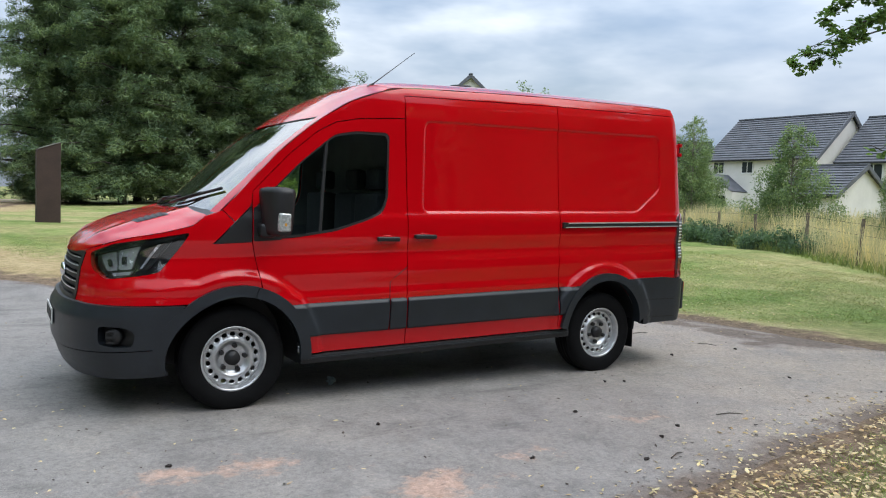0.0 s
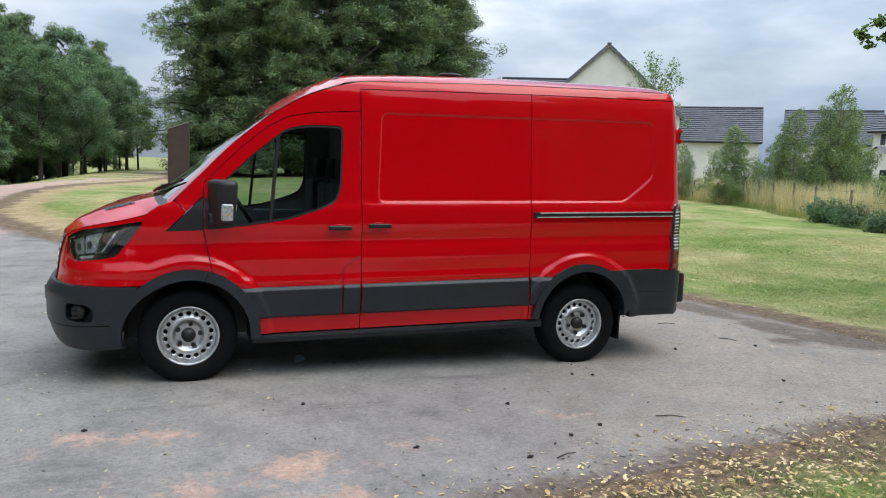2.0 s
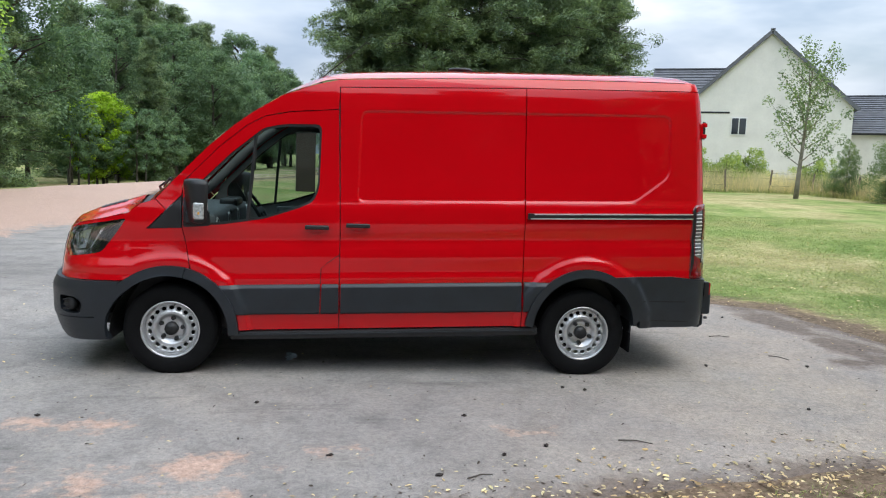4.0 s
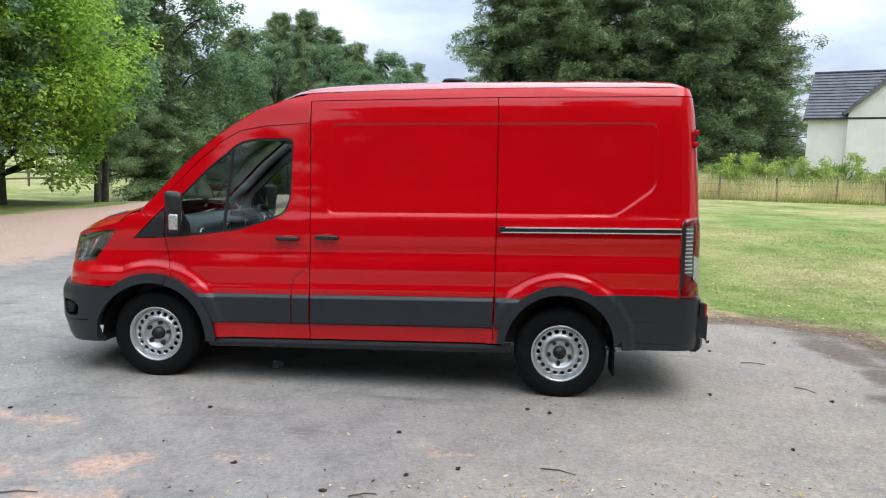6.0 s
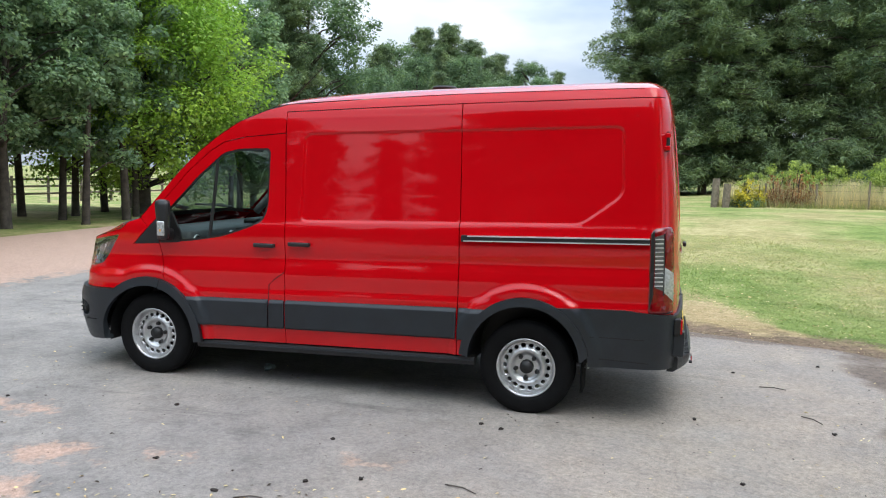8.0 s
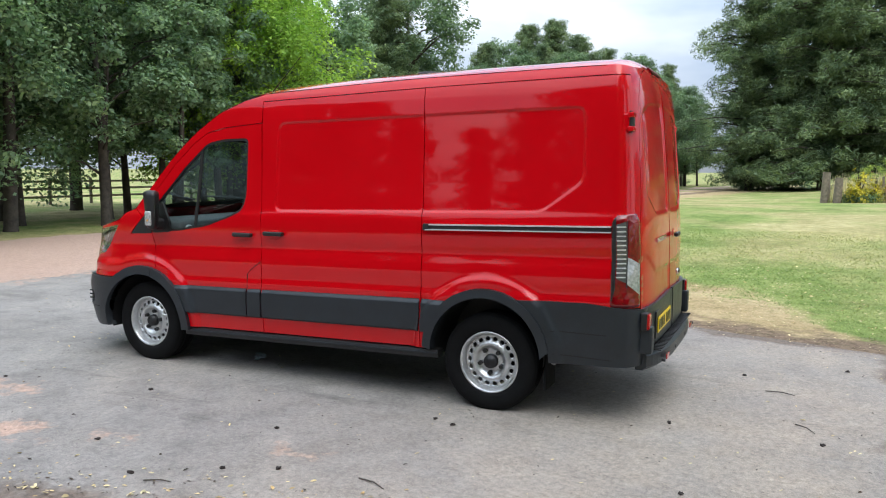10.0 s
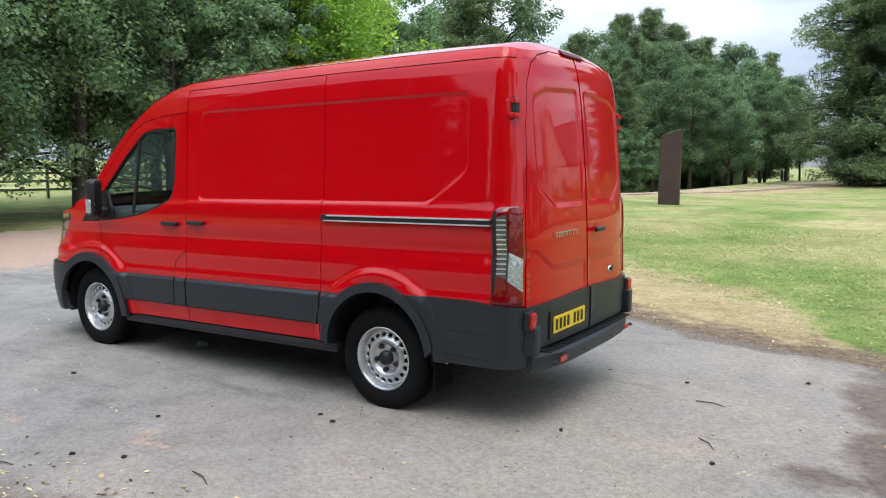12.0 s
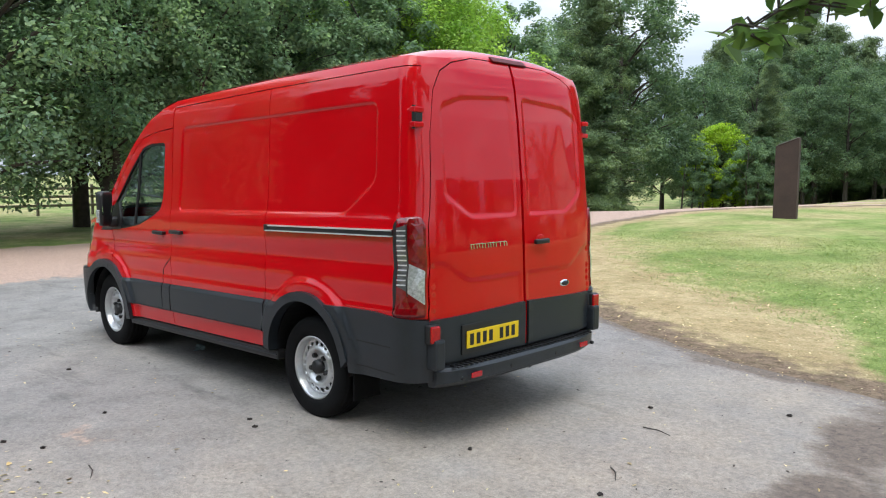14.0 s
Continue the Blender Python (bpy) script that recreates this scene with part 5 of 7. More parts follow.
for sgn, make in ((-1, lambda v, f: (v, f)), (1, flip)):
    V, F = sheet(HEADLIGHT, [], lambda a, b: skin(a, b, -0.05), 0.05)
    V, F = make(V, F)
    hl = link_mesh("headlight", V, F, M_BOWL, van, "clear headlight with a black bezel and bright reflectors", True)

    def lens_piece(nm, fg, mat, out, lab=""):
        V, F = sheet(rounded([lamp_uv(f, g) for f, g in fg], 0.014, 3), [], lambda a, b: skin(a, b, out), 0.03, lambda a, b: skin(a, b, out - 0.03))
        V, F = make(V, F)
        link_mesh(nm, V, F, mat, hl, lab, False)
    # pale reflectors drawn large, standing in also for sky glare on the lens
    lens_piece("reflector", [(0.07, 0.26), (0.25, 0.24), (0.30, 0.88), (0.09, 0.86)], M_REFLECT, -0.034)
    lens_piece("reflector", [(0.28, 0.24), (0.47, 0.22), (0.55, 0.90), (0.33, 0.88)], M_REFLECT, -0.036)
    # dark upright slots set into the reflectors
    for f0 in (0.155, 0.35):
        lens_piece("dark_slot", [(f0, 0.40), (f0 + 0.055, 0.39), (f0 + 0.065, 0.66), (f0 + 0.012, 0.66)], M_BOWL, -0.024)
    lens_piece("indicator", [(0.14, 0.07), (0.46, 0.05), (0.47, 0.15), (0.15, 0.17)], M_REFLECT, -0.026)
    lens_piece("daytime_strip", [(0.60, 0.20), (0.635, 0.20), (0.76, 0.86), (0.72, 0.86)], M_REFLECT, -0.028)
    lens_piece("bezel_fin", [(0.66, 0.16), (0.74, 0.16), (0.86, 0.88), (0.79, 0.88)], M_BOWL, -0.022)
    lens_piece("top_blade", [(0.06, 0.93), (0.90, 0.95), (0.90, 0.985), (0.06, 0.975)], M_CLAD, -0.012)
    V, F = sheet(HEADLIGHT, [], lambda a, b: skin(a, b, 0.0), 0.03)
    V, F = make(V, F)
    cov = link_mesh("cover", V, F, M_LENS, hl, "clear lens cover", True)
    cov.visible_shadow = False

# side glass, seals, divider
for sgn, make in ((-1, lambda v, f: (v, f)), (1, flip)):
    V, F = sheet(WINDOW, [], lambda a, b: skin(a, b, -0.014), 0.06)
    V, F = make(V, F)
    gl = link_mesh("side_window", V, F, M_GLASS, van, "tinted cab side glass", True)
    gl.visible_shadow = False
    cx, cz = 0.7, 1.6
    inner = [(a + (cx - a) * 0.035, b + (cz - b) * 0.05) for a, b in WINDOW]
    V, F = sheet(WINDOW, [inner], lambda a, b: skin(a, b, -0.004), 0.05, lambda a, b: skin(a, b, -0.02))
    V, F = make(V, F)
    link_mesh("window_seal", V, F, M_SEAL, van, "black window seal")
    pts = [Vector(skin(0.585 + 0.055 * f, 1.24 + 0.655 * f, -0.012)) for f in np.linspace(0, 1, 6)]
    V, F = tube([Vector((p.x, sgn * abs(p.y), p.z)) for p in pts], [0.014] * 6, 6)
    link_mesh("window_divider", V, F, M_SEAL, van, "black window divider")

# door handles
for hx, hz in ((1.115, 1.195), (1.43, 1.208)):
    for sgn in (-1, 1):
        if sgn > 0 and hx > 1.3:
            continue
        p = Vector(skin(hx, hz))
        bm = bmesh.new()
        bmesh.ops.create_uvsphere(bm, u_segments=20, v_segments=10, radius=1)
        for v in bm.verts:
            v.co = Vector((p.x + v.co.x * 0.062, sgn * (abs(p.y) + 0.0015 + v.co.y * 0.004), p.z - 0.012 + v.co.z * 0.040))
        h = part("handle_cup", bm, M_RED, van, "red handle recess", True)
        bm = box_bm((p.x, sgn * (abs(p.y) + 0.030), p.z), (0.185, 0.026, 0.034), 0.010)
        add_box(bm, (p.x - 0.07, sgn * (abs(p.y) + 0.010), p.z), (0.03, 0.03, 0.028), 0.004)
        add_box(bm, (p.x + 0.075, sgn * (abs(p.y) + 0.010), p.z), (0.03, 0.03, 0.028), 0.004)
        part("door_handle", bm, M_BLACK, van, "black bar door handle", True)

# flap joint low on the door
V, F = tube([Vector(skin(a, b, 0.0015)) for a, b in ((1.148, 0.75), (1.15, 0.87), (1.20, 0.915), (1.287, 0.975))], [0.003] * 4, 5)
link_mesh("flap_joint", V, F, M_SEAL, van, "dark joint of the filler flap")

# sliding door rail
pa, pb = Vector(skin(2.795, 1.281, 0.004)), Vector(skin(4.14, 1.286, 0.004))
for nm, dz, h, dep, m in (("rail", 0.0, 0.044, 0.016, M_BLACK), ("rail_edge", 0.018, 0.010, 0.026, M_BRIGHT), ("rail_edge", -0.018, 0.008, 0.028, M_BRIGHT)):
    bm = bmesh.new()
    pts = [Vector(skin(s, 1.282 + dz, 0.0)) for s in np.linspace(2.795, 4.15, 24)]
    prev = None
    for p in pts:
        ring = [bm.verts.new(p + Vector((0, dy, dzz))) for dy, dzz in ((0.01, -h / 2), (-dep, -h / 2), (-dep, h / 2), (0.01, h / 2))]
        if prev:
            for k in range(4):
                bm.faces.new((prev[k], prev[(k + 1) % 4], ring[(k + 1) % 4], ring[k]))
        else:
            bm.faces.new(ring[::-1])
        prev = ring
    bm.faces.new(prev)
    part(nm, bm, m, van, "bright edged sliding door rail" if nm == "rail" else "bright rail edge")
box_part("rail_stop", M_BLACK, van, tuple(Vector(skin(2.80, 1.282, 0.012))), (0.05, 0.03, 0.05), 0.006)

# rear doors
M_DARKRED = plain("dark_red_lens", (0.10, 0.004, 0.006), 0.5, vary=0.2, spec=0.2)
TOPZ = [(0.0, 2.392), (0.45, 2.380), (0.66, 2.332), (0.76, 2.27), (0.821, 2.15), (0.850, 1.9)]
door_out = [(S_BACK - 0.002, 0.475), (S_BACK - 0.002, 2.388)] + [(s_tail(y), z) for y, z in TOPZ[1:]] + [(s_tail(0.857), 1.2), (s_tail(0.862), 0.475)]
DOOR_FOLDS = [(s_tail(y), z) for y, z in rings(DOOR_RECESS, (-0.012, -0.005, 0.002, 0.009, 0.016, 0.024), 0.022) + rings(DOOR_LOWER, (-0.012, -0.002, 0.008, 0.018, 0.026), 0.03) if 0.0 < y < 0.85]
panel("rear_door", door_out, [], extra=DOOR_FOLDS, step=0.025, label="red rear door with a pressed recess")
clad_out = [(S_BACK - 0.004, 0.470), (S_BACK - 0.004, 0.770), (s_tail(0.858), 0.745), (s_tail(0.860), 0.470)]
panel("door_cladding", clad_out, [], M_CLAD, 0.05, 0.022, 0.02, label="grey cladding low on the rear door")
head = [(S_BACK, 2.396), (S_BACK, 2.409)] + [(s_tail(y), z + 0.004) for y, z in TAIL_TOP[1:5]] + [(XR + 0.022, 2.364), (XR + 0.022, 2.296), (s_tail(0.91), 2.296), (s_tail(0.872), 2.15), (s_tail(0.860), 1.9), (s_tail(0.853), 1.9), (s_tail(0.826), 2.152), (s_tail(0.766), 2.277), (s_tail(0.663), 2.340), (s_tail(0.45), 2.387)]
panel("tail_header", head, [], step=0.03, label="red roof header over the rear doors")
bm = box_bm((4.205, 0, 2.474), (0.05, 0.36, 0.014), 0.005, Matrix.Rotation(0.75, 3, "Y"))
part("high_brake_light", bm, M_DARKRED, van, "dark red high brake light")
for sgn in (-1, 1):
    hg = part("door_hinge", box_bm((4.194, sgn * 0.900, 2.055), (0.075, 0.055, 0.115), 0.014), M_RED, van, "red door hinge with dark pin")
    part("pin", cyl_bm((4.232, sgn * 0.918, 1.985), (4.232, sgn * 0.918, 2.125), 0.012, None, 10), M_BLACK, hg)
    for dz in (-0.045, 0.045):
        part("knuckle", box_bm((4.234, sgn * 0.895, 2.055 + dz), (0.040, 0.085, 0.034), 0.008), M_RED, hg)
    part("hinge_gap", box_bm((4.233, sgn * 0.888, 2.055), (0.03, 0.06, 0.05), 0.004), M_BLACK, hg)


def rear_x(y, z):
    p = skin(s_tail(abs(y)), z - RAKE * 3.05)
    return p[0]


bm = box_bm((0, 0, 0), (0.028, 0.155, 0.034), 0.010)
bmesh.ops.translate(bm, verts=bm.verts, vec=(rear_x(0.2, 1.25) + 0.034, 0.165, 1.25))
part("rear_handle", bm, M_BLACK, van, "black rear door handle", True)
bm = bmesh.new()
bmesh.ops.create_uvsphere(bm, u_segments=20, v_segments=10, radius=1)
for v in bm.verts:
    v.co = Vector((rear_x(0.2, 1.25) + v.co.x * 0.004, 0.19 + v.co.y * 0.055, 1.25 + v.co.z * 0.045))
part("handle_cup", bm, M_RED, van, "red handle recess", True)
bm = bmesh.new()
bmesh.ops.create_uvsphere(bm, u_segments=24, v_segments=10, radius=1)
for v in bm.verts:
    v.co = Vector((rear_x(0.49, 0.92) + 0.004 + v.co.x * 0.010, 0.488 + v.co.y * 0.058, 0.922 + v.co.z * 0.026))
bd = part("badge", bm, M_CHROME, van, "plain oval badge", True)
bm = bmesh.new()
bmesh.ops.create_uvsphere(bm, u_segments=24, v_segments=10, radius=1)
for v in bm.verts:
    v.co = Vector((rear_x(0.49, 0.92) + 0.008 + v.co.x * 0.010, 0.488 + v.co.y * 0.046, 0.922 + v.co.z * 0.018))
part("field", bm, M_DARKSTEEL, bd, "", True)
# model name drawn as plain chrome shapes: slanted strokes in a row
nx = rear_x(0.38, 1.25)
SLANT = Matrix.Rotation(0.22, 3, "X")
name_bar = box_part("name_strip", M_CHROME, van, (nx + 0.004, -0.375, 1.2695), (0.005, 0.36, 0.005), 0.001, "plain bright shapes in a row")
for k in range(7):
    for dy in ((0.0, 0.026) if k != 5 else (0.013,)):
        box_part("stroke", M_CHROME, name_bar, (nx + 0.004, -0.545 + 0.055 * k + dy, 1.254), (0.005, 0.008, 0.030), 0.001, "", SLANT)

# number plates: plain bars for the characters
px = rear_x(0.36, 0.68) + 0.020
box_part("plate_recess", M_BLACK, van, (px - 0.004, -0.355, 0.675), (0.012, 0.60, 0.19), 0.006, "dark number plate recess")
plate = box_part("number_plate", M_YELLOW, van, (px + 0.008, -0.358, 0.672), (0.008, 0.52, 0.111), 0.003, "yellow number plate with plain bars")
for k in range(7):
    y = -0.575 + 0.062 * k + (0.045 if k > 3 else 0)
    box_part("bar", M_INK, plate, (px + 0.013, y, 0.672), (0.003, 0.034, 0.072))
fx = skin(S_FRONT, 0.62, 0.03)[0]
fplate = box_part("number_plate", M_WHITE, van, (fx - 0.008, 0, 0.595), (0.008, 0.52, 0.111), 0.003, "white number plate with plain bars")
for k in range(7):
    box_part("bar", M_INK, fplate, (fx - 0.013, -0.21 + 0.062 * k + (0.045 if k > 3 else 0), 0.595), (0.003, 0.040, 0.074))

# tail lights
for sgn, make in ((-1, lambda v, f: (v, f)), (1, flip)):
    V, F = sheet(TAIL_LIGHT, [], lambda a, b: skin(a, b, 0.010), 0.03, lambda a, b: skin(a, b, -0.03))
    V, F = make(V, F)
    tl = link_mesh("tail_light", V, F, M_REDLENS, van, "tall red tail light with a clear lower block", True)

    def lens(nm, poly, mat, out, lab=""):
        V, F = sheet(rounded(poly, 0.006, 2), [], lambda a, b: skin(a, b, out), 0.04, lambda a, b: skin(a, b, out - 0.012))
        V, F = make(V, F)
        return link_mesh(nm, V, F, mat, tl, lab)
    sa, sb = 4.15, s_tail(0.878)
    sf = lambda fr: sa + fr * (sb - sa)
    lens("dark_band", [(sf(0.02), 1.33), (sf(0.13), 1.365), (sf(0.13), 0.90), (sf(0.02), 0.80)], M_BLACK, 0.012)
    lens("lower_lens", [(sf(0.14), 0.93), (sf(0.46), 0.90), (sf(0.94), 0.82), (sf(0.94), 0.785), (sf(0.10), 0.79)], M_REDLENS, 0.012)
    lens("clear_strip", [(sf(0.14), 1.315), (sf(0.44), 1.335), (sf(0.46), 0.93), (sf(0.16), 0.96)], M_RIBLENS, 0.013, "clear ribbed lens")
    lens("clear_block", [(sf(0.48), 1.10), (sf(0.96), 1.05), (sf(0.96), 0.845), (sf(0.48), 0.92)], M_WHITELENS, 0.013, "clear reversing lens")
    lens("brake_block", [(sf(0.52), 1.345), (sf(0.92), 1.335), (sf(0.96), 1.08), (sf(0.52), 1.125)], M_REDLENS, 0.014, "red brake lens")
    for k in range(12):
        z = 0.965 + 0.030 * k
        lens("rib", [(sf(0.15), z), (sf(0.43), z), (sf(0.43), z + 0.009), (sf(0.15), z + 0.009)], M_BRIGHT, 0.015)
    lens("divider", [(sf(0.455), 1.34), (sf(0.475), 1.34), (sf(0.475), 0.90), (sf(0.455), 0.90)], M_BLACK, 0.016)

# rear bumper with step
bum = [(3.748, 0.362)] + arc(3.27, 0.37, 0.479, 3, 61, 14) + [(4.0, 0.788), (s_tail(0.86), 0.745), (s_tail(0.84), 0.45), (s_tail(0.84), 0.362), (4.0, 0.362)]
panel("bumper_corner", bum, [], M_CLAD, 0.04, 0.022, 0.06, label="dark grey rear bumper corner")
panel("bumper_groove", [(3.76, 0.585), (4.13, 0.575), (4.13, 0.582), (3.76, 0.592)], [], M_SEAL, 0.05, 0.0235, 0.002)
panel("bumper_groove", [(3.78, 0.425), (4.16, 0.405), (4.16, 0.412), (3.78, 0.432)], [], M_SEAL, 0.05, 0.0235, 0.002)
bm = bmesh.new()
prev = None
for k in range(25):
    y = -0.86 + 1.72 * k / 24
    x1 = 4.475 - 0.10 * abs(y / 0.86) ** 4
    ring = [bm.verts.new((a, y, b)) for a, b in ((4.30, 0.40), (x1 - 0.03, 0.40), (x1, 0.425), (x1, 0.50), (x1 - 0.015, 0.52), (4.30, 0.525))]
    if prev:
        for q in range(6):
            bm.faces.new((prev[q], prev[(q + 1) % 6], ring[(q + 1) % 6], ring[q]))
    else:
        bm.faces.new(ring)
    prev = ring
bm.faces.new(prev[::-1])
bmesh.ops.recalc_face_normals(bm, faces=bm.faces)
step_b = part("bumper_step", bm, M_CLAD, van, "ribbed grey rear bumper step")
for k in range(34):
    y = -0.74 + 1.48 * k / 33
    box_part("tread_rib", M_BLACK, step_b, (4.415, y, 0.527), (0.075, 0.018, 0.010), 0.003)
for sgn in (-1, 1):
    bm = box_bm((4.335, sgn * 0.862, 0.615), (0.16, 0.09, 0.19), 0.02)
    part("bumper_horn", bm, M_CLAD, van, "grey bumper upright")
    cl = box_part("corner_lamp", M_LAMPRED, van, (4.372, sgn * 0.885, 0.742), (0.05, 0.075, 0.105), 0.01, "small red corner lamp")
    box_part("lamp_frame", M_BLACK, cl, (4.360, sgn * 0.885, 0.742), (0.045, 0.088, 0.118), 0.01)
    box_part("reflector", M_LAMPRED, van, (4.474, sgn * 0.60, 0.462), (0.008, 0.10, 0.035), 0.004, "red bumper reflector")
    for y in (0.25, 0.72):
        part("parking_sensor", cyl_bm((4.455, sgn * y, 0.455), (4.478, sgn * y, 0.455), 0.012, None, 12), M_BLACK, van)

# mirrors
MIRROR_SWEEP = 0.6


def swept(bm, sgn):
    """Shears a part of the mirror's head back towards its outer edge."""
    for v in bm.verts:
        v.co.x += MIRROR_SWEEP * (abs(v.co.y) - 1.13)
    return bm


for sgn in (-1, 1):
    y0, y1 = sgn * 1.0, sgn * 1.19
    bm = box_bm((0, 0, 0), (0.11, 0.165, 0.33), 0.045)
    for v in bm.verts:
        k = 0.5 + v.co.z / 0.33
        x = v.co.x * (0.75 + 0.25 * k) + (0.02 if v.co.x > 0 else -0.02 * k)
        o = v.co.y * (0.85 + 0.15 * k)
        v.co = Vector((0.225 + x + MIRROR_SWEEP * o * sgn, sgn * 1.130 + o, 1.375 + v.co.z))
    mir = part("door_mirror", bm, M_BLACK, van, "large black door mirror", True)
    bm = box_bm((0.284, sgn * 1.13, 1.41), (0.008, 0.125, 0.19), 0.003)
    part("mirror_glass", swept(bm, sgn), M_MIRROR, mir)
    bm = box_bm((0.276, sgn * 1.13, 1.275), (0.008, 0.115, 0.06), 0.003)
    part("mirror_glass", swept(bm, sgn), M_MIRROR, mir)
    bm = box_bm((0.215, sgn * 1.20, 1.305), (0.075, 0.035, 0.125), 0.014)
    ind = part("indicator", swept(bm, sgn), M_WHITELENS, mir, "clear indicator lens", True)
    box_part("bulb", M_AMBER, ind, (0.262, sgn * 1.2165, 1.29), (0.016, 0.004, 0.020), 0.001)
    bm = box_bm((0.19, sgn * 1.03, 1.245), (0.12, 0.14, 0.10), 0.03)
    part("mirror_arm", bm, M_BLACK, mir, "", True)
    V, F = sheet(rounded([(0.108, 1.195), (0.31, 1.205), (0.30, 1.30), (0.20, 1.47), (0.108, 1.425)], 0.015, 2), [], lambda a, b: skin(a, b, 0.004), 0.05, lambda a, b: skin(a, b, -0.02))
    if sgn > 0:
        V, F = flip(V, F)
    link_mesh("mirror_base", V, F, M_BLACK, mir)

# aerial and roof vent
ROOT, TIP = Vector((1.101, -0.622, 2.352)), Vector((1.471, -0.677, 2.656))
V, F = tube([ROOT + Vector((0, 0, -0.03)), ROOT, ROOT.lerp(TIP, 0.10)], [0.024, 0.018, 0.009], 10)
aer = link_mesh("aerial", V, F, M_BLACK, van, "thin black whip aerial", True)
V, F = tube([ROOT.lerp(TIP, 0.08), ROOT.lerp(TIP, 0.5), TIP], [0.005, 0.0032, 0.0025], 6)
link_mesh("whip", V, F, M_BLACK, aer)
vent = part("roof_vent", cyl_bm((2.32, 0.0, 2.49), (2.32, 0.0, 2.525), 0.09, 0.085, 20), M_BLACK, van, "round black roof vent", True)
part("cap", cyl_bm((2.32, 0.0, 2.535), (2.32, 0.0, 2.560), 0.115, 0.10, 20), M_BLACK, vent, "", True)

# wheels
WHEEL_R = 0.359


def make_wheel():
    w = part("wheel", bmesh.new(), M_RUBBER, van, "silver steel wheel with a black tyre")
    prof = [(0.215, -0.085), (0.225, -0.105), (0.250, -0.117), (0.285, -0.121), (0.315, -0.118), (0.334, -0.108), (0.345, -0.095), (0.351, -0.075)]
    for a, b in ((-0.075, -0.055), (-0.030, -0.010), (0.010, 0.030), (0.055, 0.075)):
        prof += [(0.352, a), (0.352, b), (0.344, b + 0.001), (0.344, b + 0.019)]
    prof = prof[:-2] + [(0.345, 0.095), (0.334, 0.108), (0.285, 0.121), (0.225, 0.105), (0.215, 0.085)]
    V, F = lathe([(r if r < 0.23 else r * 1.02, a) for r, a in prof], 72)
    link_mesh("tyre", V, F, M_RUBBER, w, "black worn tyre", True)
    prof = [(0.226, -0.098), (0.224, -0.106), (0.216, -0.106), (0.208, -0.098), (0.204, -0.075), (0.195, -0.060), (0.192, -0.02), (0.188, 0.09), (0.21, 0.10)]
    V, F = lathe(prof, 72)
    link_mesh("rim", V, F, M_STEEL, w, "silver steel rim", True)

    def disc_y(r):
        return lerp_table([(0.0, -0.048), (0.062, -0.048), (0.072, -0.046), (0.095, -0.050), (0.115, -0.070), (0.125, -0.078), (0.137, -0.076), (0.150, -0.062), (0.175, -0.052), (0.193, -0.058), (0.2, -0.062)], r)
    ring = lambda r, n, a=0.0: [(r * math.cos(2 * math.pi * k / n + a), r * math.sin(2 * math.pi * k / n + a)) for k in range(n)]
    holes = []
    for k in range(18):
        t = 2 * math.pi * k / 18
        c, s = math.cos(t), math.sin(t)
        holes.append([(0.166 * c + 0.0150 * math.cos(q) * c - 0.0185 * math.sin(q) * s, 0.166 * s + 0.0150 * math.cos(q) * s + 0.0185 * math.sin(q) * c) for q in np.linspace(0, 2 * math.pi, 13)[:-1]])
    V, F = sheet(ring(0.196, 60), holes, lambda a, b: (a, disc_y(math.hypot(a, b)), b), 0.012, lambda a, b: (a, disc_y(math.hypot(a, b)) + 0.008, b))
    link_mesh("disc", V, F, M_STEEL, w, "pierced silver steel disc", True)
    part("hub_cap", cyl_bm((0, -0.045, 0), (0, -0.086, 0), 0.054, 0.048, 24), M_BLACK, w, "black hub cap", True)
    for k in range(5):
        t = 2 * math.pi * k / 5 + math.pi / 2
        part("wheel_nut", cyl_bm((0.086 * math.cos(t), -0.044, 0.086 * math.sin(t)), (0.086 * math.cos(t), -0.076, 0.086 * math.sin(t)), 0.0195, 0.016, 6), M_BLACK, w)
    part("brake_disc", cyl_bm((0, -0.005, 0), (0, 0.02, 0), 0.165, None, 32), M_DARKSTEEL, w)
    part("valve", cyl_bm((0.0, -0.085, 0.203), (0.0, -0.105, 0.198), 0.005, None, 6), M_BLACK, w)
    return w


wheel = make_wheel()
WHEEL_Y = 0.872
wheel.location = (0.0, -WHEEL_Y, WHEEL_R)
wheel.rotation_euler = (0, radians(10), 0)
for x, sgn, turn in ((3.285, -1, 40), (0.0, 1, 25), (3.285, 1, 75)):
    c = copy_thing(wheel, Matrix.Translation((x, sgn * WHEEL_Y, WHEEL_R)) @ Matrix.Rotation(math.pi if sgn > 0 else 0, 4, "Z") @ Matrix.Rotation(radians(turn), 4, "Y"))

# arch liners, mudflaps, underside
for cx, cz, r in ((0.0, 0.38, 0.452), (3.27, 0.37, 0.425)):
    for sgn in (-1, 1):
        V, F = [], []
        A = list(np.linspace(-8, 188, 30))
        for y in (0.985, 0.60):
            for a in A:
                V.append(raked(cx + r * math.cos(radians(a)), sgn * y, cz + r * math.sin(radians(a))))
        n = len(A)
        F = [(i, i + 1, n + i + 1, n + i) for i in range(n - 1)] + [tuple(range(n, 2 * n))]
        link_mesh("arch_liner", V, F, M_BLACK, van, "black wheel arch liner")
    for sgn in (-1, 1):
        if cx > 1:
            bm = box_bm((cx + 0.43, sgn * 0.845, 0.335), (0.018, 0.23, 0.27), 0.006, None)
            part("mudflap", bm, M_RUBBER, van, "black rubber mudflap")
